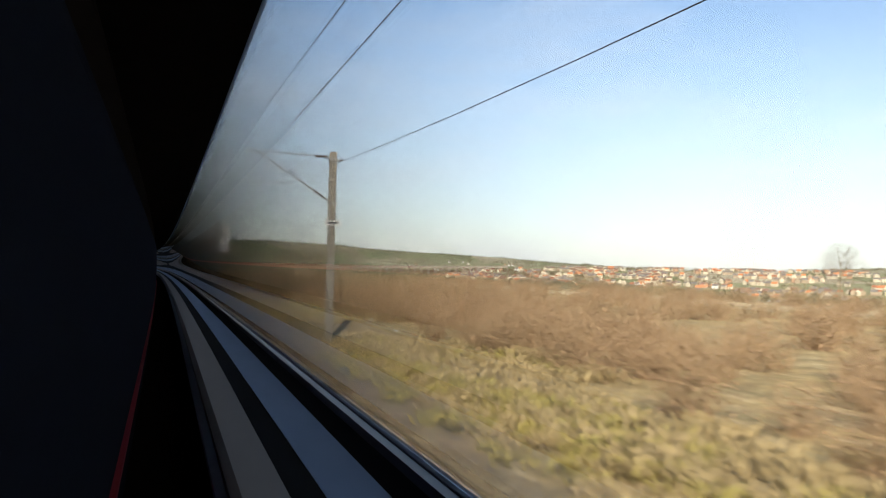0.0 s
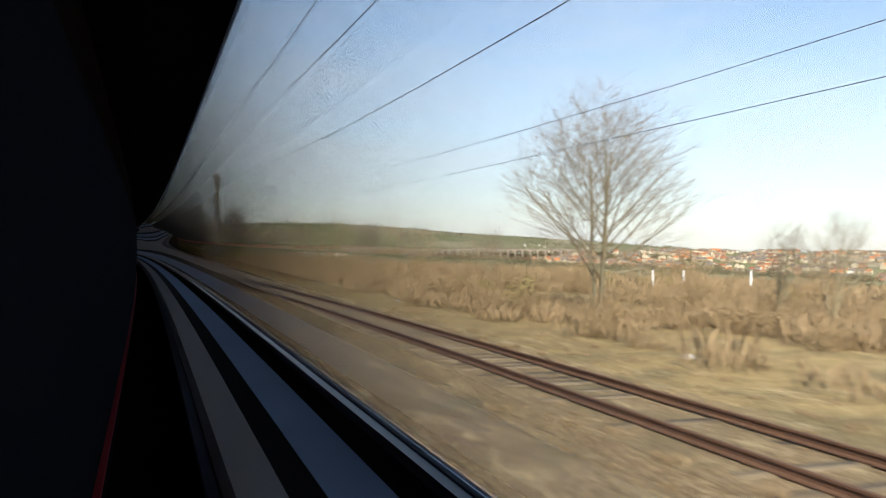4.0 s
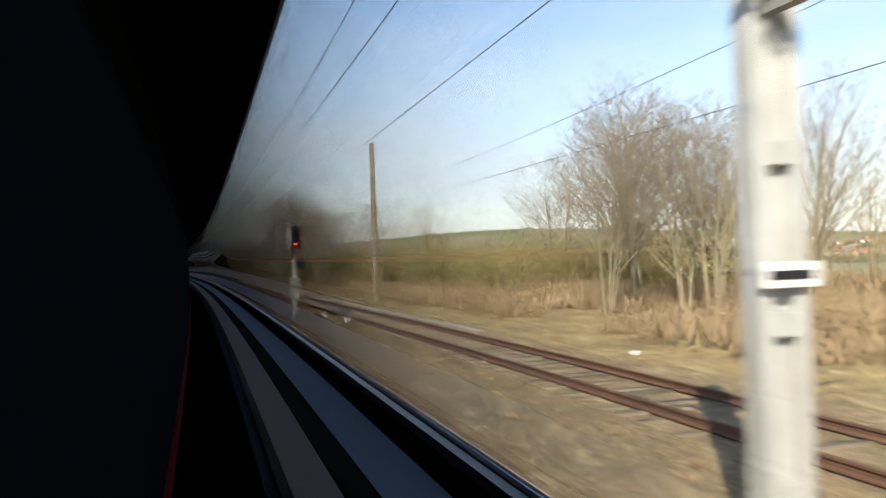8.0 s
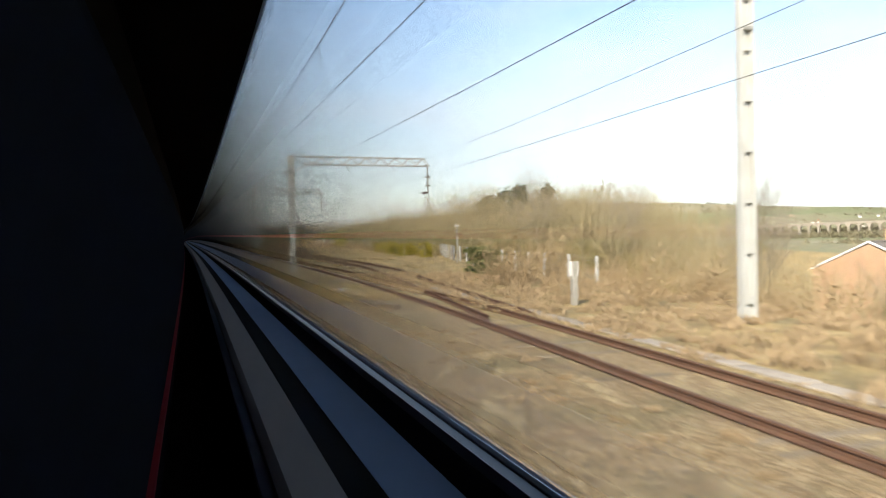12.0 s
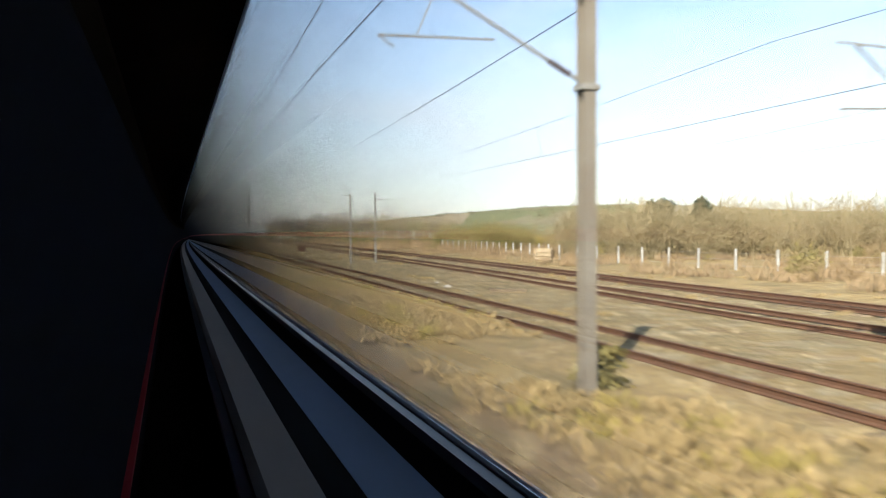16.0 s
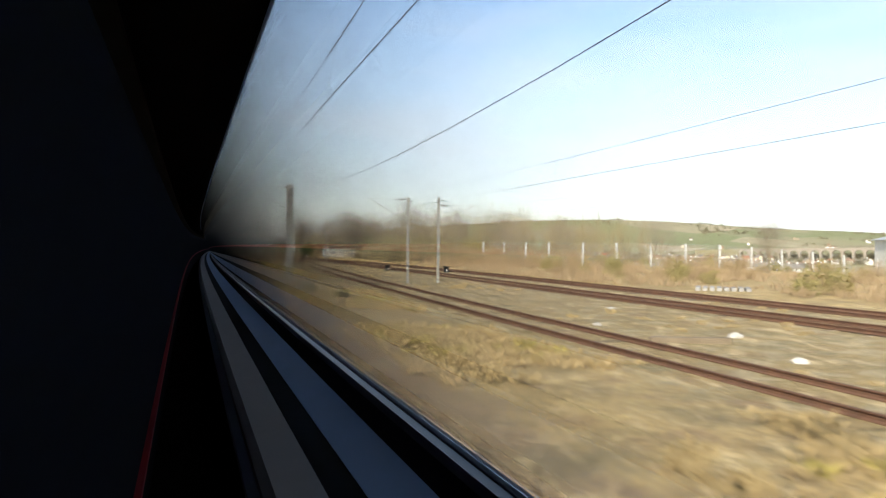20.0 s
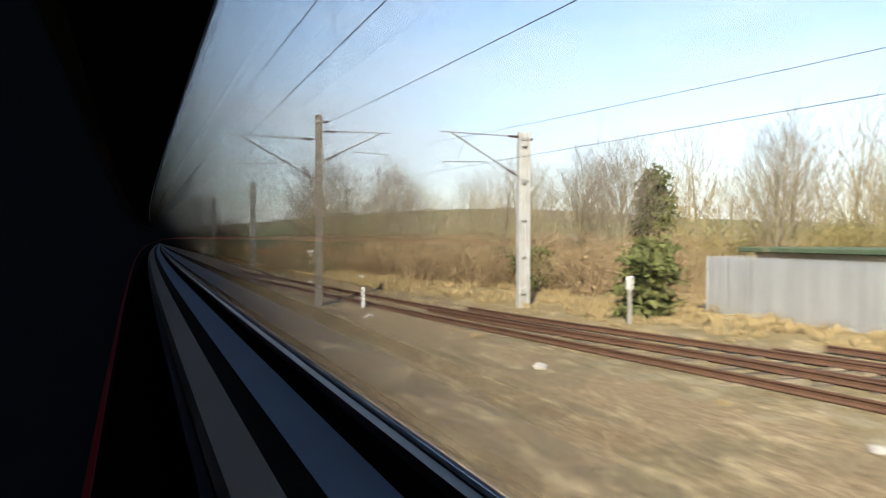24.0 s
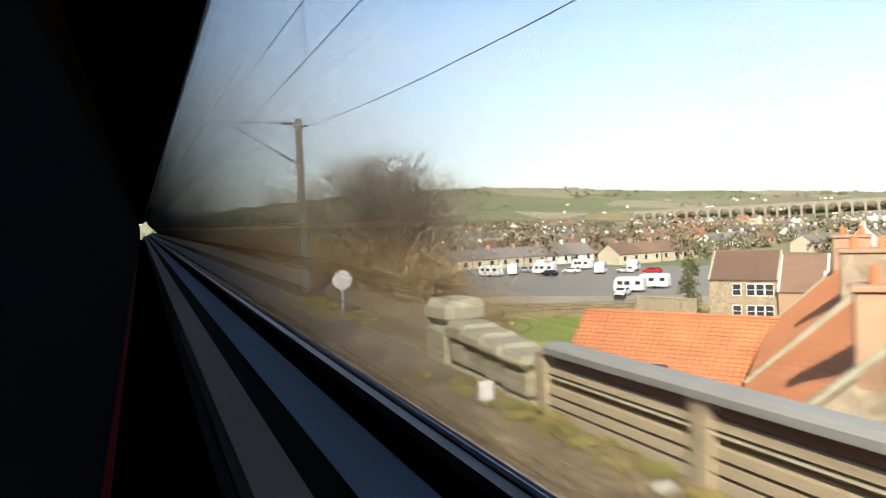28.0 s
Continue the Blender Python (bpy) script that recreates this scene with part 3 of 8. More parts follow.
coach_part("roof", [(-1.98, 0.75), (-1.6, 0.95), (-0.5, 1.02), (0.28, 0.9), (0.28, 0.81), (-1.9, 0.81)], M_COACH)
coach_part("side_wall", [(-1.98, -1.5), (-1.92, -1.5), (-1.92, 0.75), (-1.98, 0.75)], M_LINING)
coach_part("lower_side", [(0.745, -1.5), (0.80, -1.5), (0.80, -0.625), (0.745, -0.625)], M_COACH, "painted outer body side")
coach_part("window_frame", [(0.522, -0.752), (0.69, -0.715), (0.69, -0.745), (0.522, -0.782)], M_SILLBLUE, "blue-grey metal window frame")
coach_part("seal", [(0.692, -0.717), (0.785, -0.622), (0.785, -0.65), (0.692, -0.745)], M_TRIM, "black rubber seal of the window")
coach_part("gasket", [(0.787, -0.62), (0.806, -0.6), (0.806, -0.625), (0.787, -0.645)], M_METAL, "bright edge strip of the window")
coach_part("window_surround", [(0.424, -0.776), (0.52, -0.752), (0.52, -0.782), (0.424, -0.806)], M_TRIM, "black window surround")
coach_part("window_ledge", [(0.422, -0.776), (0.27, -0.785), (0.24, -0.815), (0.24, -0.9), (0.422, -0.9)], M_LEDGE, "grey plastic window ledge")
coach_part("heater_strip", [(0.236, -0.83), (0.2, -0.85), (0.2, -0.88), (0.236, -0.88)], M_METAL, "bright metal strip")
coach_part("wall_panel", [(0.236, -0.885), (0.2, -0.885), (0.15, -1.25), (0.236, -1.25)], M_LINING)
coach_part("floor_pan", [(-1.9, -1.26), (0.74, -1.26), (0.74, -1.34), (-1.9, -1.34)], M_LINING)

M_GLASS = bpy.data.materials.new("window_glass")
M_GLASS.use_nodes = True
_g = M_GLASS.node_tree.nodes["Principled BSDF"]
_g.inputs["Base Color"].default_value = (0.98, 0.988, 0.99, 1)
_g.inputs["Roughness"].default_value, _g.inputs["IOR"].default_value, _g.inputs["Transmission Weight"].default_value = 0.0, 1.52, 1.0
# double glazing: two sheets with an air gap, leaning in towards the roof
for gap, nm in ((0.0, "outer"), (0.02, "inner")):
    _out = [(0.80, -0.584), (0.262, 0.775)]
    _prof = [(d - gap - 0.006, EYE + z - gap * 0.4 - 0.002) for d, z in _out] + [(d - gap, EYE + z - gap * 0.4) for d, z in reversed(_out)]
    pane = part("window_pane", sweep("window_pane", _prof, -40, 1075, 2.5, M_GLASS), None, coach, nm + " sheet of clear double glazing")
    pane.visible_shadow = False
    _ev = np.zeros(len(pane.data.edges) * 2, np.int32)
    pane.data.edges.foreach_get("vertices", _ev)
    _ev = _ev.reshape(-1, 2) // len(_prof)
    pane.data.polygons.foreach_set("use_smooth", np.ones(len(pane.data.polygons), bool))
    pane.data.attributes.new("sharp_edge", "BOOLEAN", "EDGE").data.foreach_set("value", _ev[:, 0] != _ev[:, 1])

# ---- overhead line masts ----
MAIN_D = 2.2
masts = []


def insulator(parent, a, b, r=0.055):
    """A ribbed insulator along the bar from a to b."""
    a, b = Vector(a), Vector(b)
    bm = nb()
    n = 6
    for i in range(n):
        p0, p1 = a.lerp(b, i / n), a.lerp(b, (i + 0.55) / n)
        rod(bm, p0, p1, r, r * 0.8, 8)
    rod(bm, a, b, r * 0.5, None, 6)
    return part("insulator", bm, M_CERAMIC, parent, "ribbed brown insulator")


def cantilever(parent, sign, reach, z_top, z_low, y=0.0, reg=True):
    """A hinged bracket: tie, inclined strut, registration arm and two insulators."""
    bm = nb()
    x0, x1 = sign * 0.14, sign * reach
    rod(bm, (x0, y, z_top), (x1, y, z_top + 0.05), 0.022, None, 6)
    rod(bm, (x0, y, z_low), (x1 * 0.86, y, z_top + 0.03), 0.03, None, 6)
    if reg:
        f = 0.52
        zr = z_low + (z_top - z_low) * 0.36
        rod(bm, (sign * reach * 0.45, y, zr), (sign * reach * 0.97, y, zr - 0.06), 0.02, None, 6)
        rod(bm, (sign * reach * 0.8, y, zr), (sign * reach * 0.72, y, z_low + (z_top - z_low) * 0.78), 0.012, None, 5)
        rod(bm, (sign * reach * 0.97, y, zr - 0.06), (sign * reach * 0.9, y, zr - 0.22), 0.014, None, 5)
    c = part("cantilever", bm, M_STEEL, parent, "galvanised bracket arm")
    insulator(c, (x0 * 1.6, y, z_top), (x0 * 1.6 + sign * 0.42, y, z_top))
    v = Vector((x1 * 0.86 - x0, 0, z_top + 0.03 - z_low)).normalized()
    a = Vector((x0, y, z_low)) + v * 0.2
    insulator(c, a, a + v * 0.42)
    return c


def column(parent, h, kind, base_z):
    """H-section, twin channel with battens, or a plain round-cornered post."""
    bm = nb()
    if kind in ("h", "slim"):
        t, w, dp = (0.018, 0.115, 0.12) if kind == "h" else (0.014, 0.075, 0.08)
        box(bm, -w, w, -dp, -dp + t, base_z, h)
        box(bm, -w, w, dp - t, dp, base_z, h)
        box(bm, -t / 2, t / 2, -dp + t, dp - t, base_z, h)
        part("column", bm, M_MASTBROWN if kind == "h" else M_STEEL, parent, "steel H-section post")
    elif kind in ("twin", "white_twin"):
        m = M_STEEL if kind == "twin" else M_MASTWHITE
        for x in (-0.17, 0.17):
            b2 = nb()
            box(b2, x - 0.06, x + 0.06, -0.12, 0.12, base_z, h, 0.01)
            part("channel", b2, m, parent, "steel channel of the mast")
        z = base_z + 0.6
        while z < h - 0.1:
            b2 = nb()
            box(b2, -0.11, 0.11, -0.125, 0.125, z, z + 0.2, 0.008)
            part("batten", b2, m, parent)
            z += 1.35
        box(bm, -0.11, 0.11, -0.02, 0.02, base_z, h - 0.02)
        part("web", bm, m, parent)
    elif kind == "box":
        box(bm, -0.2, 0.2, -0.2, 0.2, base_z, h, 0.02)
        part("column", bm, M_MASTWHITE, parent, "pale grey square steel column")
        for z in np.arange(0.5, h - 0.6, 1.0):
            b2 = nb()
            box(b2, -0.215, 0.215, -0.215, 0.215, float(z), float(z) + 0.05)
            part("band", b2, M_STEEL, parent)
    else:
        r = 0.2 if h > 6 else 0.13
        rod(bm, (0, 0, base_z), (0, 0, h), r, r * 0.75, 10)
        part("column", bm, M_POST, parent, "weathered brown post")
    if kind == "slim":
        b2 = nb()
        box(b2, -0.2, 0.2, -0.2, 0.2, base_z - 0.3, base_z + 0.08, 0.03)
        part("plinth", b2, M_CONCRETE, parent, "concrete base block")
    elif kind != "post":
        b2 = nb()
        box(b2, -0.42, 0.42, -0.38, 0.38, base_z - 0.35, base_z + 0.06, 0.04)
        part("plinth", b2, M_CONCRETE, parent, "concrete base block")


def fittings(parent, h, slim=False):
    k = 0.11 if slim else 0.16
    for z in (h - 0.28, h - 1.79):
        bm = nb()
        box(bm, -k, k, -k, k, z - 0.05, z + 0.05, 0.01)
        part("clamp", bm, M_STEEL, parent, "steel clamp band")
    b2 = nb()
    rod(b2, (0.12, 0, h - 0.3), (0.32, 0, h - 0.26), 0.03, None, 6)
    rod(b2, (0.3, -0.06, h - 0.26), (0.3, 0.06, h - 0.26), 0.05, None, 8)
    part("wire_clip", b2, M_CERAMIC, parent)


def mast(s, d, h, kind="h", left=0.0, right=0.0, label="", plate=None, double=False, dz=0.0):
    z0 = -0.24
    t = thing("line_mast", place(s, d), label or "weathered steel overhead line mast with insulated bracket arm", "mast", "overhead line masts")
    column(t, h, kind, z0)
    if h > 5:
        fittings(t, h, kind == "slim")
    if left:
        cantilever(t, -1, left, h - 0.18 - dz, h - 1.68 - dz)
        if double:
            cantilever(t, -1, left, h - 0.42, h - 1.9, -0.45)
            for z in (h - 0.4, h - 1.9):
                b = nb()
                box(b, -0.06, 0.06, -0.6, 0.35, z - 0.04, z + 0.04)
                part("cross_bar", b, M_STEEL, t)
    if right:
        cantilever(t, 1, right, h - 0.62, h - 1.75)
    if plate:
        b = nb()
        box(b, -0.28, 0.28, -0.205, -0.19, plate - 0.1, plate + 0.1, 0.004)
        part("number_plate", b, M_WHITE, t, "small white plate with unreadable marks")
        b = nb()
        box(b, -0.2, 0.2, -0.212, -0.206, plate - 0.035, plate + 0.035)
        part("marks", b, M_BLACK, t)
    masts.append((s, d, h, left, right))
    return t


mast(27.3, 5.5, 6.35, "h", 3.0, plate=3.9)
mast_b = mast(80.7, 6.14, 6.9, "twin", 3.4, double=True, label="steel mast carrying a pale boxed transformer and insulators", plate=1.9)
mast(129.9, 4.94, 6.4, "twin", 2.4, double=True, label="twin-channel steel mast with double bracket arms")
mast(181.0, 4.5, 6.4, "h", 2.0, 3.2)
mast(232.7, 4.38, 6.3, "h", 1.9, 3.2, label="grey steel mast with bracket arms on both sides")
mast(275.7, 4.37, 6.2, "white_twin", 1.9, 3.2, double=True, plate=2.2, label="pale twin-channel mast with arms on both sides")
mast(318.6, 11.66, 9.6, "post", label="tall weathered brown timber post without wires")
mast(361.7, 8.89, 8.6, "post", label="tall weathered brown timber post beside the fence")
mast(355.8, 9.84, 4.1, "post", label="short weathered brown timber pole beside the tube fence")
mast(402.4, 10.41, 6.35, "white_twin", 3.4, double=True, plate=2.3, label="pale twin-channel mast with double bracket arms")
mast(424.2, 14.29, 9.5, "white_twin", label="tall pale steel post with wires passing")
mast(555.4, 6.26, 6.5, "h", 3.5, label="brown steel mast with one bracket arm")
mast(554.3, 12.79, 5.6, "white_twin", 2.6, 2.6, label="pale mast with arms on both sides in the yard")
for s in (612.4, 676.2, 738.3):
    mast(s, 13.95, 5.8, "slim", 3.2, label="slim steel yard mast with one bracket arm")
    mast(s + 0.2, 16.2, 5.9, "slim", 0, 3.0, label="slim steel yard mast with arm over the far tracks")
mast(620.7, 5.98, 6.4, "h", 3.2, label="dark brown steel mast with one bracket arm")
mast(686.2, 5.69, 6.4, "twin", 3.1, double=True, label="twin-channel mast with double bracket arms over bushes")
mast(737.9, 5.76, 6.4, "twin", 3.1, label="twin-channel mast with one bracket arm")
mast_v = mast(792.6, 5.83, 6.4, "h", 3.1, label="steel mast with a round white disc board")
mast(797.1, 15.27, 5.9, "h", 2.8, 2.8, label="yard mast with bracket arms on both sides")
mast(823.7, 9.02, 5.95, "h", 0, 2.9, label="brown steel mast with arm over the yard tracks")
mast(853.8, 6.22, 7.0, "h", 3.4, 2.8, dz=0.75, label="steel mast with arms on both sides")
mast(850.6, 13.17, 6.3, "white_twin", 3.3, label="pale lattice mast beside the siding")
mast(892.2, 7.9, 6.9, "twin", 3.6, dz=0.7, label="grey steel mast among scrub")
mast(912.3, 5.66, 6.65, "twin", 3.0, double=True, label="grey steel mast with double bracket arms")
portal = mast(945.8, 4.72, 7.15, "twin", 0, label="grey steel portal mast beside the bridge parapet")
mast(994.2, 5.73, 6.4, "h", 3.1)
mast(1046.0, 5.7, 6.4, "h", 3.1)
mast(1098.0, 5.7, 6.4, "h", 3.1)

# portal beam, knee brace and hanging arm at the bridge
b = nb()
box(b, -6.9, 0.25, -0.14, 0.14, 7.0, 7.3, 0.02)
part("portal_beam", b, M_STEEL, portal, "grey steel cross beam")
b = nb()
rod(b, (-0.1, 0, 5.55), (-1.6, 0, 7.0), 0.07, None, 6)
part("knee_brace", b, M_STEEL, portal)
cantilever(portal, -1, 2.2, 5.6, 5.0)

# transformer on the second mast
b = nb()
box(b, 0.35, 1.35, -0.35, 0.35, 3.5, 6.1, 0.06)
tk = part("transformer_tank", b, M_WHITE, mast_b, "pale grey transformer tank")
b = nb()
box(b, 0.3, 1.4, -0.4, 0.4, 3.36, 3.5, 0.02)
part("tank_base", b, M_RUST, mast_b)
for x, z in ((1.42, 5.6), (0.75, 5.0), (0.7, 6.25)):
    insulator(tk, (x, -0.37, z - 0.25), (x, -0.37, z + 0.2), 0.07)
b = nb()
rod(b, (0.15, 0, 2.6), (1.1, 0, 3.36), 0.04, None, 6)
rod(b, (0.1, 0, 3.3), (1.3, 0, 3.33), 0.04, None, 6)
part("support_brace", b, M_STEEL, mast_b)
for x in (-0.2, 0.25):
    insulator(mast_b, (x, 0.2, 6.9), (x, 0.2, 7.5), 0.05)

# round disc board on its mast
b = nb()
rod(b, (0, -0.17, 1.3), (0, -0.15, 1.3), 0.42, None, 28)
part("disc_board", b, M_WHITE, mast_v, "round white disc board")
b = nb()
box(b, -0.2, 0.2, -0.178, -0.171, 1.22, 1.38)
part("disc_mark", b, M_STEEL, mast_v)


def truss_mast(s, d, h, span, drop):
    """Cantilever gantry: a square column with a lattice boom reaching over the yard tracks."""
    t = thing("gantry", place(s, d), "pale steel gantry with a lattice boom over the sidings", "gantry", "lattice gantries")
    column(t, h, "box", -0.24)
    bm = nb()
    z0, z1 = h - 0.62, h - 0.08
    for y in (-0.22, 0.22):
        rod(bm, (0, y, z1), (span, y, z1 - 0.08), 0.045, None, 6)
        rod(bm, (1.0, y, z0), (span + 0.35, y, z0 - 0.05), 0.045, None, 6)
        rod(bm, (0.15, y, h - 1.15), (1.0, y, z0), 0.045, None, 6)
        rod(bm, (0, y, z1), (1.0, y, z0), 0.03, None, 5)
        rod(bm, (span, y, z1 - 0.08), (span + 0.35, y, z0 - 0.05), 0.04, None, 5)
    part("boom", bm, M_MASTWHITE, t, "lattice boom chords")
    n = int(span / 0.55)
    for i in range(n):
        bm = nb()
        x0, x1 = 1.0 + (span - 1) * i / n, 1.0 + (span - 1) * (i + 1) / n
        for y in (-0.22, 0.22):
            rod(bm, (x0, y, z0 if i % 2 else z1 - 0.05), (x1, y, z1 - 0.05 if i % 2 else z0), 0.032, None, 5)
        rod(bm, (x1, -0.22, z0), (x1, 0.22, z0), 0.02, None, 5)
        part("lattice_bar", bm, M_MASTWHITE, t)
    bm = nb()
    rod(bm, (span + 0.3, 0, z0), (span + 0.3, 0, drop), 0.06, None, 8)
    part("drop_arm", bm, M_STEEL, t, "hanging steel drop tube")
    insulator(t, (span + 0.3, 0, drop + 0.03), (span - 0.2, 0, drop + 0.03), 0.085)
    for f in (0.0, 0.42, 0.72):
        z = z0 + (drop - z0) * f
        bm = nb()
        box(bm, span + 0.12, span + 0.48, -0.1, 0.1, z - 0.06, z + 0.06, 0.01)
        part("clamp", bm, M_MASTBROWN, t, "dark steel clamp")
    for x in (span * 0.4, span * 0.75):
        insulator(t, (x, 0, z0), (x + 0.25, 0, z0 - 0.45), 0.05)
    bm = nb()
    rod(bm, (0.2, 0, h - 2.42), (1.75, 0, h - 2.48), 0.02, None, 6)
    part("tie_rod", bm, M_STEEL, t)
    insulator(t, (0.85, 0, h - 2.45), (1.3, 0, h - 2.46), 0.09)
    cantilever(t, -1, 3.8, h - 1.1, h - 2.5)
    return t


truss_mast(459.9, 6.79, 7.75, 9.15, 5.2)
g2 = truss_mast(490.7, 7.06, 7.4, 6.6, 4.5)
cantilever(g2, 1, 1.9, 5.6, 4.5).location = (6.9, 0, 0)
masts += [(459.9, 6.79, 6.7, 3.8, 0), (490.7, 7.06, 6.6, 3.8, 0)]
masts.sort()


# ---- wires ----
def wire(points, r, name="overhead_wire", label="thin dark overhead wire", group="overhead wires", kind=None):
    V, F = [], []
    pts = [Vector(p) for p in points]
    for i, p in enumerate(pts):
        dr = (pts[min(i + 1, len(pts) - 1)] - pts[max(i - 1, 0)]).normalized()
        a = dr.cross(Vector((0, 0, 1))).normalized()
        c = a.cross(dr)
        for k in range(4):
            w = k * math.pi / 2
            V.append(p + a * (math.cos(w) * r) + c * (math.sin(w) * r))
        if i:
            F += [(4 * (i - 1) + k, 4 * (i - 1) + (k + 1) % 4, 4 * i + (k + 1) % 4, 4 * i + k) for k in range(4)]
    ob = new(name, from_arrays(name, [tuple(v) for v in V], F, M_WIRE))
    return tagged(ob, label, "wire", group)


def span_points(a, b, sag, n=10):
    (s0, d0, z0), (s1, d1, z1) = a, b
    out = []
    for i in range(n + 1):
        u = i / n
        out.append(at(s0 + (s1 - s0) * u, d0 + (d1 - d0) * u, z0 + (z1 - z0) * u - 4 * sag * u * (1 - u)))
    return out


def catenary(supports, z_mess, z_cont, sag, r=0.009):
    """Messenger, contact wire and droppers over one track; supports are (s, d of the wires), heights are functions of s."""
    mess, cont, drops = [], [], []
    for i in range(len(supports) - 1):
        (s0, d0), (s1, d1) = supports[i], supports[i + 1]
        k = 0.2 if i % 2 else -0.2
        a = span_points((s0, d0, z_mess(s0)), (s1, d1, z_mess(s1)), sag)
        b = span_points((s0, d0 + k, z_cont(s0)), (s1, d1 - k, z_cont(s1)), 0.03)
        mess += a if not mess else a[1:]
        cont += b if not cont else b[1:]
        n = max(3, int((s1 - s0) / 9))
        for j in range(1, n):
            u = j / n
            s = s0 + (s1 - s0) * u
            zm = z_mess(s0) + (z_mess(s1) - z_mess(s0)) * u
            drops.append((at(s, d0 + (d1 - d0) * u, zm - 4 * sag * u * (1 - u)), at(s, d0 + (d1 - d0) * u + k * (1 - 2 * u), z_cont(s))))
    w = wire(mess, r, label="messenger wire of the overhead line")
    wire(cont, r, label="contact wire of the overhead line")
    for a, b in drops:
        bm = nb()
        rod(bm, a, b, 0.005, None, 4, False)
        part("dropper", bm, M_WIRE, w)


def contact_z(s):
    return float(np.interp(s, (0, 300, 450, 1000), (5.25, 5.05, 4.76, 4.72)))


sup = [(s, MAIN_D) for s, d, h, l, r in masts if l and d < 8.5] + [(-25, MAIN_D), (318, MAIN_D), (361, MAIN_D), (410, MAIN_D), (945.8, MAIN_D)]
catenary(sorted(sup), lambda s: contact_z(s) + 1.2, contact_z, 0.5)
sd = TRACKS["siding"][2]
catenary([(s, sd(s)) for s in (122, 181, 232.7, 275.7, 318, 361, 402, 459.9, 490.7, 555, 612, 676, 738, 797, 850)], lambda s: 5.6, lambda s: 4.55, 0.45, 0.006)
sy = TRACKS["yard"][2]
catenary([(s, sy(s)) for s in (459.9, 490.7, 554, 612, 676, 738, 797, 823)], lambda s: 5.5, lambda s: 4.6, 0.4, 0.005)
# return conductor: slung from mast to mast, mid-span heights set to fit the camera's view
MID = ((7.7, 5.6), (42.7, 6.0), (110.3, 5.64), (144.5, 5.73), (246.5, 5.94), (587.8, 5.56), (656.5, 5.29), (693, 5.68), (799.4, 6.09), (835, 6.13), (872, 6.57), (973.4, 5.29))
ret = sorted([(s, d + 0.3, h - 0.3) for s, d, h, l, r in masts if d < 8.5 and l and s != 80.7] + [(80.7, 6.35, 6.1), (945.8, 5.0, 5.9), (-28, 5.8, 6.1)])
pts = []
for a, b2 in zip(ret, ret[1:]):
    sag = min(0.55, (b2[0] - a[0]) * 0.009)
    for sm, zm in MID:
        u = (sm - a[0]) / (b2[0] - a[0])
        if 0.1 < u < 0.9:
            sag = min(1.1, max(0.05, (a[2] + (b2[2] - a[2]) * u - zm) / (4 * u * (1 - u))))
    q = span_points(a, b2, sag)
    pts += q if not pts else q[1:]
wire(pts, 0.011, label="return conductor strung along the masts")


# ---- plants ----
def tubes(segs, sides):
    """Tapered tubes from rows of (x0 y0 z0 x1 y1 z1 r0 r1)."""
    g = np.asarray(segs, float)
    a, b = g[:, :3], g[:, 3:6]
    d = b - a
    d /= np.linalg.norm(d, axis=1, keepdims=True) + 1e-9
    ref = np.where(np.abs(d[:, 2:3]) > 0.9, (1.0, 0, 0), (0, 0, 1.0))
    u = np.cross(d, ref)
    u /= np.linalg.norm(u, axis=1, keepdims=True) + 1e-9
    v = np.cross(d, u)
    ang = 2 * math.pi * np.arange(sides) / sides
    ring = np.cos(ang)[None, :, None] * u[:, None, :] + np.sin(ang)[None, :, None] * v[:, None, :]
    V = np.concatenate([a[:, None, :] + ring * g[:, 6, None, None], b[:, None, :] + ring * g[:, 7, None, None]], 1).reshape(-1, 3)
    base = (np.arange(len(g)) * 2 * sides)[:, None, None]
    k = np.arange(sides)
    q = np.stack([k, (k + 1) % sides, (k + 1) % sides + sides, k + sides], -1)[None]
    return V, (base + q).reshape(-1, 4)


def ribbons(rs, segs):
    """Flat slivers, two triangles a segment, turned at random."""
    S = np.array(segs)
    p, q = S[:, :3], S[:, 3:6]
    w = np.cross(q - p, rs.normal(size=p.shape))
    w /= np.maximum(np.linalg.norm(w, axis=1, keepdims=True), 1e-6)
    V = np.stack([p - w * S[:, 6:7], p + w * S[:, 6:7], q + w * S[:, 7:8], q - w * S[:, 7:8]], 1).reshape(-1, 3)
    b = (np.arange(len(S)) * 4)[:, None]
    return V, np.concatenate([b + (0, 1, 2), b + (0, 2, 3)])


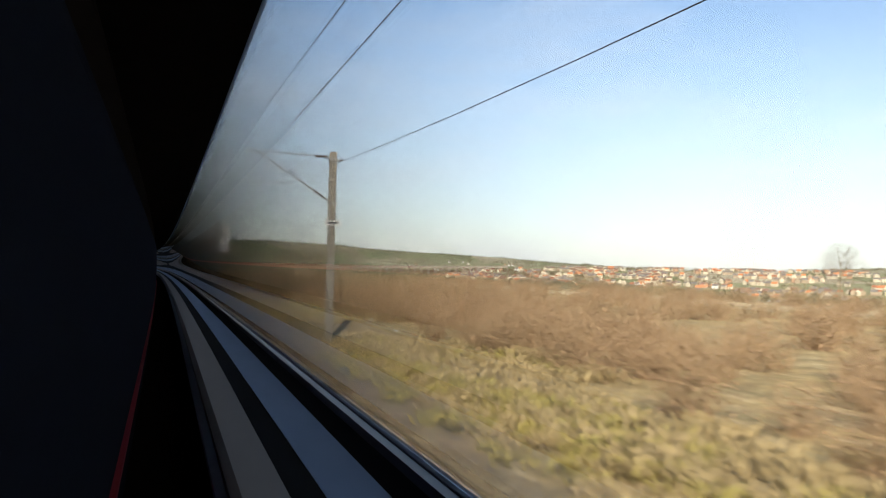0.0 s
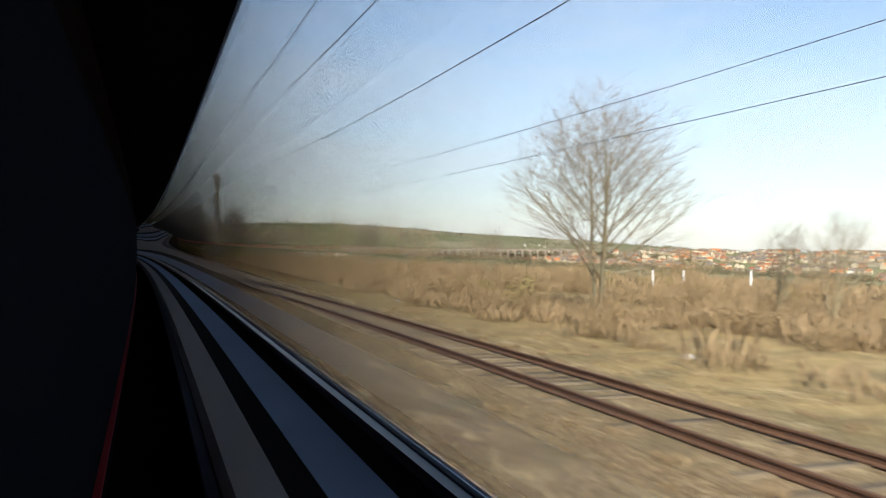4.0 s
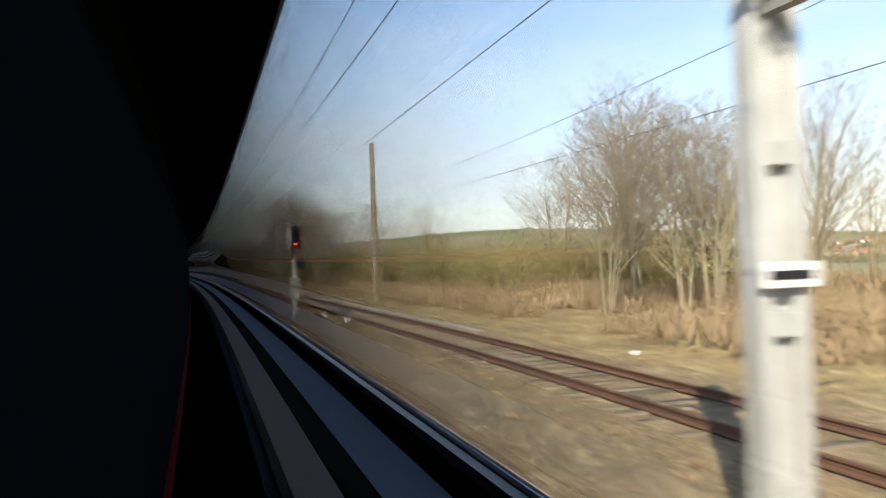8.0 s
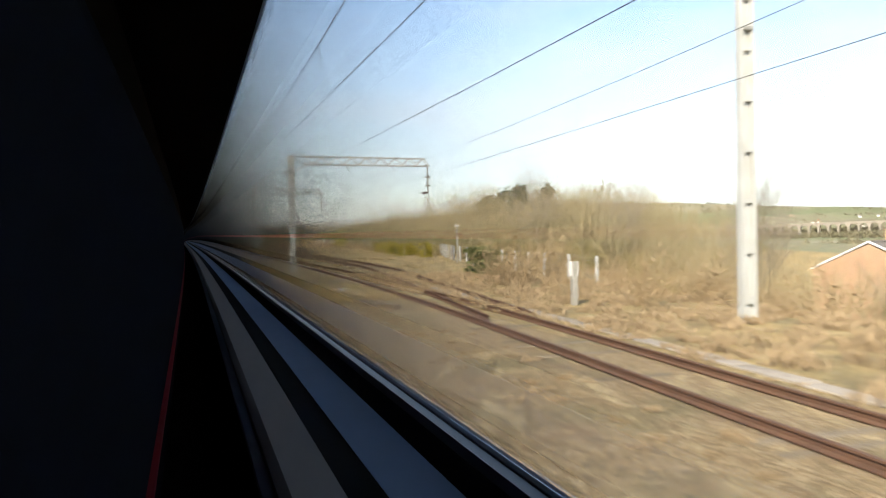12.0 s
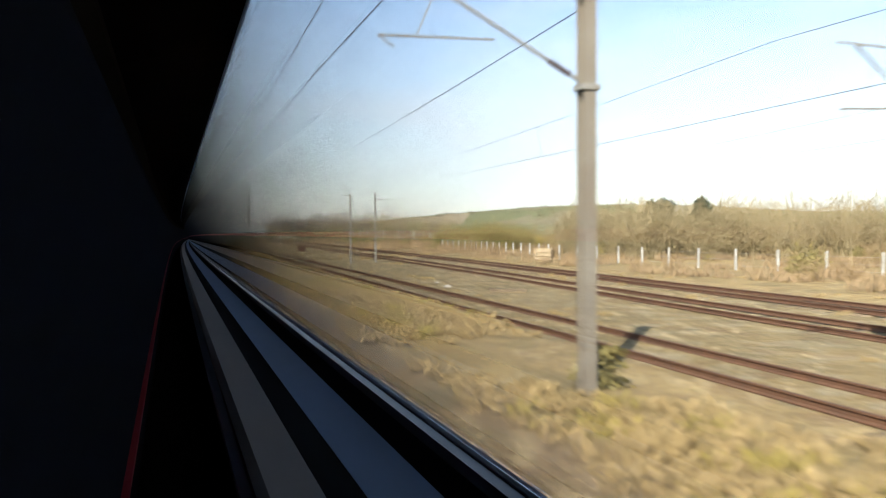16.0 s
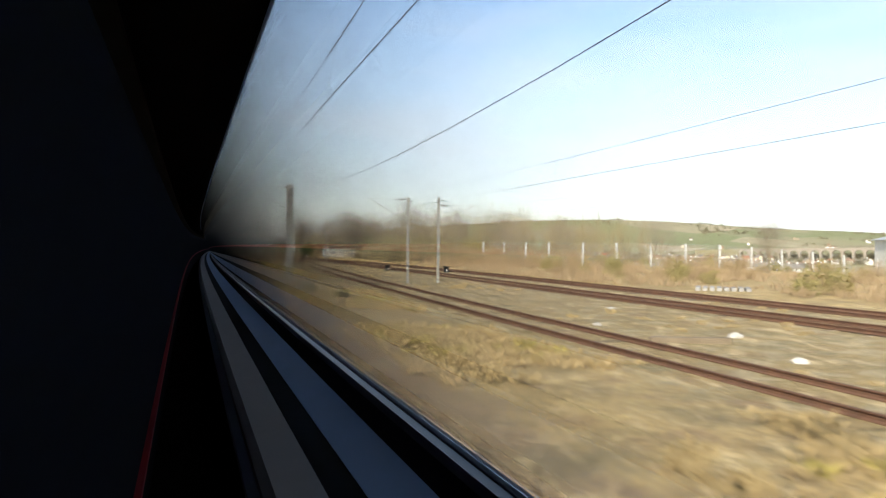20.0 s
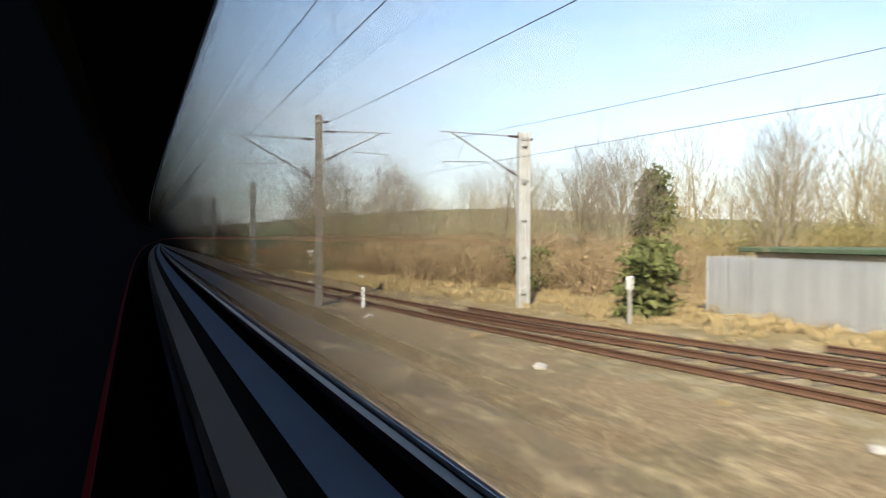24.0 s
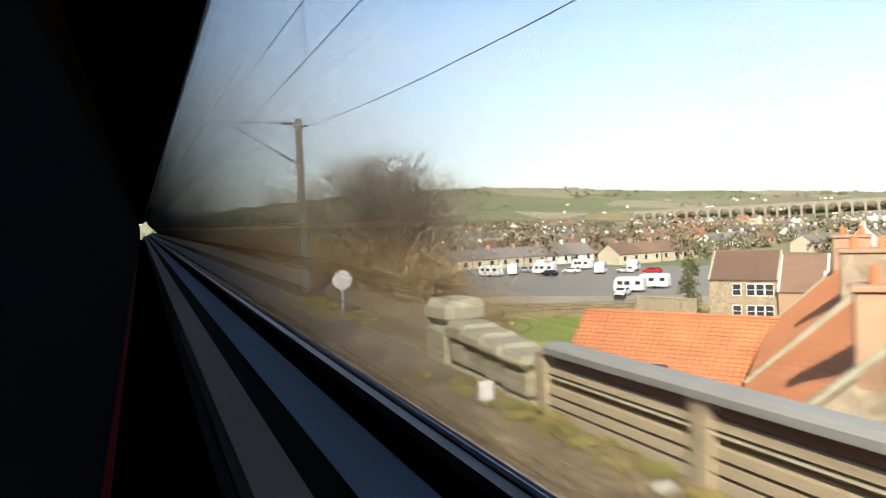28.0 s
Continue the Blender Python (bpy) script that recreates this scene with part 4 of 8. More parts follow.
def grow(rng, height, stems, spread, levels, kids, lean=0.25, up=0.25):
    """Segments of a bare tree; thick wood and twigs apart."""
    wood, twig = [], []

    def limb(p, d, length, r, lev):
        n = 4 if lev == 0 else 3 if lev == 1 else 2
        q = p
        nodes = []
        for i in range(n):
            d = (d + Vector((rng.uniform(-1, 1), rng.uniform(-1, 1), rng.uniform(-0.3, 0.3))) * (0.06 + 0.045 * lev) + Vector((0, 0, up * 0.22))).normalized()
            e = q + d * (length / n)
            r0, r1 = r * (1 - 0.6 * i / n), r * (1 - 0.6 * (i + 1) / n)
            (wood if lev < 2 else twig).append((*q, *e, r0, r1))
            nodes.append((e, d, r1))
            q = e
        if lev < levels:
            a0 = rng.uniform(0, 6.283)
            for j in range(kids[lev]):
                f = (j + rng.uniform(0.2, 0.8)) / kids[lev]
                u = (0.22 + 0.78 * f if lev == 0 else 0.15 + 0.85 * f) * n
                i = min(n - 1, int(u))
                e, dd, rr = nodes[i]
                s0 = nodes[i - 1][0] if i else p
                o = s0.lerp(e, min(1.0, u - i))
                a = a0 + 2.39996 * j + rng.uniform(-0.35, 0.35)
                side = Vector((math.cos(a), math.sin(a), rng.uniform(0.0, 0.35)))
                side = (side - dd * side.dot(dd) * 0.8) * spread * (1.25 - 0.55 * f)
                limb(o, (dd * 0.8 + side).normalized(), length * rng.uniform(0.5, 0.66) * (1.1 - 0.45 * f), max(rr * 0.55, 0.0055), lev + 1)
    for k in range(stems):
        a = rng.uniform(0, 2 * math.pi)
        ln = lean * rng.uniform(0.2, 1.0) * (1 if stems > 1 else 0.3)
        limb(Vector((math.cos(a) * 0.15 * (stems > 1), math.sin(a) * 0.15 * (stems > 1), -0.15)), Vector((math.cos(a) * ln, math.sin(a) * ln, 1)).normalized(), height * rng.uniform(0.72, 0.86), height * 0.0125 * (1 if stems == 1 else 0.66) + 0.015, 0)
    return wood, twig


TREE_SEEDS = []
for seed, (h, stems, spread, kids) in enumerate(((8, 1, 0.8, (15, 8, 5, 4)), (8, 3, 0.62, (11, 7, 5, 4)), (8, 2, 0.8, (12, 8, 5, 4)), (8, 5, 0.6, (6, 5, 4, 4)), (8, 1, 0.55, (15, 7, 4, 4)), (8, 3, 0.95, (13, 8, 5, 4)))):
    rng = random.Random(40 + seed)
    wood, twig = grow(rng, h, stems, spread, 4, kids)
    V, F = tubes(wood, 6)
    W3 = from_arrays("trunk", V, F, M_BARK)
    V, F = ribbons(np.random.RandomState(50 + seed), twig)
    T3 = from_arrays("crown", V, F, M_TWIG)
    top = float(np.percentile([s[5] for s in twig], 93))
    TREE_SEEDS.append((W3, T3, top, wood, twig))


def tree(s, d, h, which=0, label="bare leafless tree with fine grey-brown twigs", turn=None, z=None, wide=1.0):
    W3, T3, top, _, _ = TREE_SEEDS[which % len(TREE_SEEDS)]
    k = h / top
    base = floor_z(s, d) if z is None else z
    m = place(s, d, base, turn if turn is not None else (s * 37 + d * 91) % 360) @ Matrix.Diagonal((k * wide, k * wide, k, 1))
    t = new("tree")
    t.matrix_world = m
    tagged(t, label, "tree", "bare trees by the line")
    part("trunk", W3, None, t)
    part("crown", T3, None, t)
    return t


def scatter_template(V, F, spots, rng):
    """Copies of a template at (x, y, z, size, height factor), turned at random, as arrays."""
    V, F = np.asarray(V, np.float32), np.asarray(F)
    out = np.empty((len(spots), len(V), 3), np.float32)
    for i, (x, y, z, k, kh) in enumerate(spots):
        a = rng.uniform(0, 6.283)
        c, s_ = math.cos(a) * k, math.sin(a) * k
        out[i, :, 0] = x + c * V[:, 0] - s_ * V[:, 1]
        out[i, :, 1] = y + s_ * V[:, 0] + c * V[:, 1]
        out[i, :, 2] = z + k * kh * V[:, 2]
    idx = (np.arange(len(spots)) * len(V))[:, None, None] + F[None]
    return out.reshape(-1, 3), idx.reshape(-1, F.shape[1])


def flakes(rs, n, rx, rz, size, lift=0.0):
    """n small three-cornered leaves in a ragged dome."""
    u = rs.normal(size=(n, 3))
    u /= np.linalg.norm(u, axis=1, keepdims=True)
    u[:, 2] = np.abs(u[:, 2])
    r = rs.uniform(0.35, 1.0, (n, 1)) ** 0.6 * (1 + 0.22 * np.sin(u[:, :1] * 5 + 2 * u[:, 1:2]))
    c = u * r * (rx, rx, rz) + (0, 0, lift)
    o = rs.normal(size=(n, 3, 3)) * size
    V = (c[:, None, :] + o).reshape(-1, 3)
    V[:, 2] = np.maximum(V[:, 2], -0.1)
    return V, np.arange(3 * n).reshape(-1, 3)


def tris_of(F4):
    F4 = np.asarray(F4)
    return np.concatenate([F4[:, (0, 1, 2)], F4[:, (0, 2, 3)]])


def merge(*vf):
    Vs, Fs, n = [], [], 0
    for V, F in vf:
        Vs.append(V)
        Fs.append(np.asarray(F) + n)
        n += len(V)
    return np.concatenate(Vs), np.concatenate(Fs)


def bush_template(seed, n_stems, n_flakes, leaf=0.07):
    """A ragged clump of upright, arching stems with clinging dead leaves, about 1 m across and high."""
    rs = np.random.RandomState(seed)
    segs = []
    for i in range(n_stems):
        a, t = rs.uniform(0, 6.283), rs.uniform(0.05, 0.75)
        p = np.array((rs.normal() * 0.16, rs.normal() * 0.16, -0.05))
        d = np.array((math.cos(a) * t, math.sin(a) * t, 1.0))
        for k in range(3):
            d = d + rs.normal(size=3) * 0.22 - (0, 0, 0.1 * k)
            q = p + d / np.linalg.norm(d) * rs.uniform(0.22, 0.42)
            segs.append((*p, *q, 0.0062 * (1 - 0.25 * k), 0.0062 * (0.75 - 0.22 * k)))
            if k:
                e = q + rs.normal(size=3) * 0.16 + (0, 0, 0.06)
                segs.append((*q, *e, 0.0038, 0.002))
            p = q
    V, F = ribbons(rs, segs)
    return merge((V, F), flakes(rs, n_flakes, 0.48, 0.85, leaf))


BUSHES = [bush_template(5 + i, 60, 220, 0.025) for i in range(4)]
BARE = [bush_template(25 + i, 70, 90, 0.022) for i in range(3)]
DENSE = [bush_template(35 + i, 70, 900, 0.014) for i in range(3)]
LEAFY = [bush_template(15 + i, 26, 620, 0.036) for i in range(3)]


def grass_template(seed, blades, tall, wide, lean):
    rs = np.random.RandomState(seed)
    V, F = [], []
    for i in range(blades):
        a, r = rs.uniform(0, 6.283), wide * math.sqrt(rs.uniform(0, 1))
        x, y = r * math.cos(a), r * math.sin(a)
        b, h = rs.uniform(0, 6.283), tall * rs.uniform(0.5, 1.1)
        w = 0.008
        lx, ly = math.cos(b) * lean * h, math.sin(b) * lean * h
        px, py = -math.sin(b) * w, math.cos(b) * w
        k = len(V)
        V += [(x - px, y - py, -0.03), (x + px, y + py, -0.03), (x + lx * 0.4 + px, y + ly * 0.4 + py, h * 0.65), (x + lx, y + ly, h)]
        F += [(k, k + 1, k + 2), (k, k + 2, k + 3)]
    return np.array(V), np.array(F)


GRASS = [grass_template(60 + i, 34, 0.27, 0.3, 0.6) for i in range(3)]
TALL = [grass_template(70 + i, 44, 0.8, 0.85, 0.35) for i in range(3)]


def spots_in(rs, s0, s1, d0, d1, n, k0, k1, h0=0.8, h1=1.2, clump=0.0, keep=None):
    out = []
    tries = 0
    while len(out) < n and tries < n * 8:
        tries += 1
        s, d = rs.uniform(s0, s1), rs.uniform(d0, d1)
        if clump and noise.noise(Vector((s * 0.11, d * 0.16, 3.1))) < clump - 0.5 + rs.uniform(-0.12, 0.12):
            continue
        if keep and not keep(s, d):
            continue
        p = at(s, d)
        z = float(ground_z(np.float64(s), np.float64(d), np.float64(p.x), np.float64(p.y)))
        out.append((p.x, p.y, z, rs.uniform(k0, k1), rs.uniform(h0, h1)))
    return out


def clear_of_track(s, d):
    for nm in ("siding", "yard", "far_yard"):
        s0, s1, fd = TRACKS[nm]
        if s0 - 3 < s < s1 + 2 and abs(fd(s) - d) < 1.25:
            return False
    return True


def stuff(name, label, category, templates, spots, material, seed=1):
    rng = random.Random(seed)
    parts = []
    for i, t in enumerate(templates):
        mine = spots[i::len(templates)]
        if mine:
            parts.append(scatter_template(t[0], t[1], mine, rng))
    V, F = merge(*parts)
    ob = new(name, from_arrays(name, V, F, material))
    return tagged(ob, label, category, kind="stuff")


RS = np.random.RandomState(7)
# first stretch: straw verge, red-brown scrub, an olive thicket
stuff("dry_grass", "straw-coloured tufts of dry verge grass", "grass", GRASS, spots_in(RS, -15, 120, 4.6, 11, 2400, 0.7, 1.3, clump=0.35, keep=clear_of_track), M_STRAW, 2)
stuff("rough_grass", "yellow-green rough grass on the verge", "grass", GRASS, spots_in(RS, -15, 118, 4.2, 10, 1100, 0.6, 1.2, clump=0.5, keep=clear_of_track), M_GREENGRASS, 3)
stuff("red_brown_scrub", "red-brown winter scrub and bramble stems", "scrub", BUSHES, spots_in(RS, -5, 130, 8.8, 50, 640, 1.0, 2.1, 0.6, 1.0, clump=0.3) + spots_in(RS, 0, 98, 8.6, 17, 380, 0.9, 1.5, 0.7, 1.1, clump=0.25), M_SCRUBRED, 4)
stuff("olive_thicket", "dense pale olive-brown thicket beside the verge", "scrub", BUSHES + BARE, spots_in(RS, 58, 78, 8.6, 14, 70, 1.9, 3.0, 0.85, 1.15) + spots_in(RS, 76, 89, 8.6, 14, 50, 1.3, 2.1, 0.8, 1.05), M_TALLGRASS, 5)
stuff("bare_thicket", "bare grey-brown thicket stems", "scrub", BARE, spots_in(RS, 64, 100, 11, 30, 60, 1.4, 2.3, 0.8, 1.1), M_SCRUB, 6)
stuff("pale_edge_grass", "bleached pale grass along the plateau edge", "grass", GRASS, spots_in(RS, 15, 125, 43, 51, 1100, 1.4, 2.4, 0.6, 1.0, clump=0.3), M_SAND_GRASS, 56)
# second stretch: tall dry grass beyond the siding
stuff("tall_dry_grass", "tall pale brown dry grass beyond the siding", "grass", TALL, spots_in(RS, 112, 345, 12.6, 30, 3000, 0.5, 1.1, 0.6, 1.1, clump=0.4) + spots_in(RS, 112, 345, 30, 52, 1000, 0.9, 1.6, 0.6, 1.1, clump=0.3), M_TALLGRASS, 8)
stuff("brown_scrub", "brown winter scrub and brambles", "scrub", BUSHES, spots_in(RS, 118, 330, 14, 55, 420, 0.9, 2.1, 0.6, 1.0, clump=0.5), M_SCRUB, 9)
stuff("low_brown_scrub", "low brown brambles and dead bracken beyond the siding", "scrub", BUSHES, spots_in(RS, 118, 245, 12.2, 34, 460, 0.9, 1.7, 0.45, 0.75, clump=0.35), M_SCRUB, 46)
stuff("green_scrub", "scattered greenish shrubs among the dry grass", "scrub", LEAFY, spots_in(RS, 105, 320, 15, 50, 60, 0.9, 1.9, 0.7, 1.1), M_SCRUBGREEN, 10)
stuff("siding_weeds", "thin dry weeds along the siding", "grass", GRASS, spots_in(RS, 115, 440, 4.6, 12, 900, 0.35, 0.7, 0.5, 0.9, clump=0.5, keep=clear_of_track), M_TALLGRASS, 11)
# cutting and bridge over the lane
stuff("fence_scrub", "brown brambles behind the fence", "scrub", BUSHES + BARE, spots_in(RS, 335, 450, 12.5, 40, 300, 1.0, 2.4, 0.7, 1.1), M_SCRUB, 12)
stuff("bank_grass", "straw grass on the bank below the fence", "grass", GRASS, spots_in(RS, 340, 455, 9.2, 19, 1900, 0.6, 1.2), M_TALLGRASS, 13)
# yard stretch
stuff("yard_verge_grass", "pale straw grass strip along the main line", "grass", GRASS, spots_in(RS, 430, 730, 4.3, 8.6, 4600, 0.6, 1.25, 0.6, 1.1, clump=0.45, keep=clear_of_track), M_STRAW, 14)
stuff("late_verge_grass", "patches of straw grass on the ballast verge", "grass", GRASS, spots_in(RS, 715, 815, 4.3, 9.0, 900, 0.6, 1.2, 0.6, 1.0, clump=0.55, keep=clear_of_track), M_STRAW, 47)
stuff("yard_green_tufts", "green tufts in the straw strip", "grass", GRASS, spots_in(RS, 430, 800, 4.6, 8.6, 800, 0.6, 1.2, clump=0.55, keep=clear_of_track), M_GREENGRASS, 15)
stuff("yard_weeds", "sparse dry weeds between the sidings", "grass", GRASS, spots_in(RS, 440, 880, 8, 30, 1800, 0.4, 0.9, 0.5, 0.9, clump=0.55, keep=clear_of_track), M_STRAW, 16)
stuff("fence_line_grass", "tall straw grass along the boundary fence", "grass", TALL, spots_in(RS, 430, 830, 27, 55, 2600, 0.5, 1.0, 0.5, 1.0, clump=0.45), M_TALLGRASS, 17)
stuff("boundary_scrub", "brown scrub along the boundary fence", "scrub", BUSHES, spots_in(RS, 440, 800, 30, 75, 380, 1.0, 2.2, 0.6, 1.0, clump=0.5), M_SCRUB, 18)
stuff("boundary_green_scrub", "greenish shrubs along the boundary", "scrub", LEAFY, spots_in(RS, 460, 860, 30, 80, 160, 1.0, 2.6, 0.6, 1.1, clump=0.4), M_SCRUBGREEN, 19)
# trees and bank before the town
stuff("bank_brambles", "brown brambles on the bank beyond the sidings", "scrub", BUSHES, spots_in(RS, 775, 905, 17, 48, 360, 1.3, 2.7, 0.7, 1.2, keep=lambda s, d: d > np.interp(s, (775, 830, 850, 905), (31, 24, 17, 11.5))), M_SCRUB, 20)
stuff("edge_grass", "pale dry grass at the foot of the bank", "grass", GRASS, spots_in(RS, 780, 925, 8, 30, 2600, 0.7, 1.4, 0.7, 1.1, keep=lambda s, d: clear_of_track(s, d) and d > np.interp(s, (780, 840, 860, 890, 925), (26, 15, 11, 8, 5.2))), M_STRAW, 21)
def bramble_edge(s, d):
    return d > np.interp(s, (880, 901, 906, 910, 912), (8.8, 8.3, 7.4, 7.0, 5.7))


stuff("bridge_brambles", "olive-brown brambles on the embankment edge", "scrub", BUSHES + DENSE, spots_in(RS, 880, 929, 5.9, 13, 430, 0.7, 1.35, 0.7, 1.1, keep=bramble_edge), M_FARWOOD, 22)
stuff("pale_bank_grass", "tall pale straw and dead stems on the embankment edge", "grass", TALL, spots_in(RS, 885, 926, 5.6, 12, 520, 0.4, 0.85, 0.6, 1.1, keep=bramble_edge), M_TALLGRASS, 52)
stuff("ivy_scrub", "green ivy and moss on the bridge end", "scrub", DENSE, spots_in(RS, 911, 928, 5.7, 9.0, 70, 0.9, 1.6, 0.7, 1.0), M_SCRUBGREEN, 23)
stuff("track_edge_grass", "thin yellow grass beside the running line", "grass", GRASS, spots_in(RS, 905, 1000, 4.2, 5.6, 420, 0.4, 0.8, 0.5, 0.9, clump=0.5, keep=clear_of_track), M_GREENGRASS, 24)
stuff("parapet_moss", "yellow-green moss and grass along the parapet foot", "grass", GRASS, spots_in(RS, 930, 974, 4.35, 4.75, 240, 0.25, 0.55, 0.5, 1.0, clump=0.5), M_MOSS, 54)
stuff("embankment_scrub", "dark brown scrub on the embankment beyond the bridge", "scrub", BUSHES + BARE, spots_in(RS, 978, 1100, 7.2, 22, 330, 1.1, 2.2, 0.7, 1.2), M_SCRUB, 25)
stuff("valley_scrub", "winter scrub on the valley slopes", "scrub", BUSHES, spots_in(RS, -20, 350, 50, 150, 330, 1.5, 4.5, 0.5, 0.9, clump=0.4), M_SCRUB, 26)

# single bare trees
for s, d, h, w in ((162.3, 17.0, 8.4, 5), (139, 18, 2.4, 3), (75.5, 12, 4.4, 3), (71, 13.5, 4.0, 3), (159, 25.5, 4.3, 3), (160.6, 24.4, 3.9, 3), (100, 20, 5.2, 3), (98.5, 25, 4.8, 2), (104, 22, 4.6, 0), (30, 44, 4.6, 2), (44, 46, 5.0, 0),
                   (260.4, 14.8, 8.6, 3), (260.2, 15.0, 8.2, 1), (256.0, 20.6, 8.2, 3), (256.3, 20.3, 7.8, 1), (280.9, 21.8, 6.2, 3), (285, 25, 7.6, 0), (274.7, 28, 6.4, 2), (271, 31, 6.0, 0), (300, 27, 8.0, 2), (212, 24, 5.2, 1), (222, 33, 4.6, 2), (198, 30, 4.4, 3),
                   (298.9, 16.1, 7.6, 3), (297.0, 18.4, 7.8, 1), (294.6, 17.8, 7.4, 3), (299.5, 21.5, 8.6, 2), (293.0, 20.5, 8.4, 4), (303, 20, 10.0, 0), (309, 24, 10.6, 0), (313, 27, 10.8, 0), (322, 26, 9.0, 2),
                   (340.1, 12.6, 7.4, 3), (346, 14.5, 7.6, 1), (360.6, 13.2, 10.6, 5), (364, 15.5, 9.6, 2), (357.2, 13.9, 9.2, 3), (350.7, 12.4, 8.6, 4), (350.2, 12.8, 8.0, 1), (369, 17, 8.6, 0), (352, 18, 7.5, 4), (333, 16, 7.0, 2), (327, 18, 6.4, 4), (376, 20, 8, 1),
                   (466, 27.5, 7.6, 0), (476, 42, 7.0, 0), (468, 36, 6.4, 2), (455, 40, 6.0, 1), (432, 30, 5.0, 3), (424, 24, 4.4, 3),
                   (829.5, 22, 8.6, 4), (833, 23.2, 8.2, 1), (826, 21.5, 7.6, 2), (836.5, 25, 8.0, 4), (823, 33, 10, 4), (818, 40, 8.5, 1), (824, 36, 8.0, 0), (832, 34, 8.4, 4), (838, 31, 8.0, 2), (846, 29, 8.0, 1), (852, 26, 7.5, 4), (812, 45, 8.0, 2), (861, 22, 7.0, 1), (868, 20, 7.0, 4), (856, 30, 8, 4),
                   (874.7, 16.9, 5.8, 4), (880.5, 13.8, 7.8, 4), (880, 15.5, 8.1, 4), (877, 21, 7.2, 4), (886, 19, 8.0, 4), (897.1, 14.1, 9.1, 0), (909, 18.1, 10.5, 0), (926, 18.5, 8.0, 4), (893, 21.6, 8.0, 4), (904, 22, 8.5, 4), (872, 24, 7.5, 4), (866, 27, 8, 1),
                   (993.4, 9.4, 5.2, 3), (994.5, 8.6, 4.7, 3), (995, 10.1, 4.6, 3), (992.6, 8.9, 4.0, 3), (993.8, 9.3, 5.0, 1), (994.1, 8.9, 4.9, 3), (992.9, 9.7, 4.6, 3), (1012, 12, 6.5, 2), (1030, 13, 6.5, 1), (1050, 14, 7, 3), (780, 44, 6, 3), (770, 52, 6, 2), (790, 40, 5, 3), (801, 46, 7, 0), (760, 60, 5.5, 1)):
    base = floor_z(s, d)
    tree(s, d, h - base if base < -1.0 else h, w, z=base, wide=1.35 if 990 < s < 1000 else 0.72 if base < -1.0 else 1.0)


# ---- woods: many slim bare trees as one stuff object each ----
def slim_template(seed):
    rng = random.Random(seed)
    wood, twig = grow(rng, 8, 1, 0.42, 3, (9, 5, 3, 0))
    V, F = tubes([s[:6] + (s[6] * 0.7, s[7] * 0.7) for s in wood if s[6] > 0.03], 3)
    V2, F2 = ribbons(np.random.RandomState(seed), [s[:6] + (s[6] * 1.5, s[7] * 1.5) for s in twig])
    V, F = merge((V, tris_of(F)), (V2, F2))
    return V / 8.0, F


SLIM = [slim_template(90 + i) for i in range(5)]
stuff("bare_wood", "wood of slim bare olive-brown trees behind the fence", "woodland", SLIM, spots_in(RS, 430, 600, 38, 95, 330, 4.0, 6.4, 0.85, 1.1, keep=lambda s, d: d < 0.56 * (s - 371)), M_FARWOOD, 31)
stuff("lane_wood", "bare wood in the dip behind the fence", "woodland", SLIM, spots_in(RS, 405, 520, 22, 60, 200, 4.0, 6.6, 0.85, 1.05, keep=lambda s, d: d < 0.56 * (s - 371)), M_FARWOOD, 32)
stuff("fence_wood", "olive-brown wood of slim trees close behind the boundary fence", "woodland", SLIM, spots_in(RS, 468, 512, 30, 56, 190, 6.0, 8.0, 0.85, 1.05), M_FARWOOD, 36)
stuff("fence_understory", "olive-brown bushes at the foot of the wood behind the fence", "scrub", BUSHES + BARE + DENSE, spots_in(RS, 462, 530, 27.5, 40, 150, 1.5, 2.8, 0.7, 1.1), M_SCRUBGREEN, 48)
stuff("wood_front", "dense olive and red-brown bushes in front of the pines", "woodland", DENSE, spots_in(RS, 464, 534, 29.5, 36, 120, 3.4, 5.2, 0.85, 1.15), M_FARWOOD, 60)
stuff("slope_thicket", "olive green and brown thicket at the foot of the bank", "woodland", DENSE + BARE, spots_in(RS, 316, 366, 17, 34, 210, 2.4, 3.8, 0.8, 1.1), M_SCRUBGREEN, 37)
stuff("fence_thicket", "tall olive green and brown thicket close behind the tube fence", "scrub", DENSE, spots_in(RS, 349, 372, 14.2, 21, 120, 2.3, 3.4, 0.85, 1.15), M_SCRUBGREEN, 57)
stuff("thorn_base", "dense brown stems round the foot of the bare bush", "scrub", DENSE, spots_in(RS, 990, 997, 8.0, 11, 34, 1.5, 2.7, 0.85, 1.15), M_SCRUB, 58)
stuff("brown_thicket", "brown thicket of bare stems at the foot of the bank", "woodland", BARE + DENSE, spots_in(RS, 318, 368, 18, 40, 130, 2.6, 4.2, 0.8, 1.1), M_SCRUB, 38)
stuff("bramble_bank", "low brown brambles beyond the siding", "scrub", BUSHES, spots_in(RS, 230, 330, 11.6, 26, 520, 0.8, 1.5, 0.6, 1.0, clump=0.3), M_SCRUB, 39)
stuff("bank_thicket", "dense brown thicket of stems and brambles on the bank", "scrub", BARE + BUSHES, spots_in(RS, 856, 908, 12.5, 27, 330, 1.7, 3.0, 0.8, 1.1, keep=lambda s, d: d > np.interp(s, (856, 870, 885, 908), (18, 14.5, 12.8, 11))), M_SCRUB, 40)
stuff("lane_thicket", "dense brown and green thicket in the dip beside the lane", "woodland", BARE + DENSE, spots_in(RS, 368, 392, 16.5, 28, 90, 2.8, 4.0, 0.8, 1.1), M_SCRUBGREEN, 45)
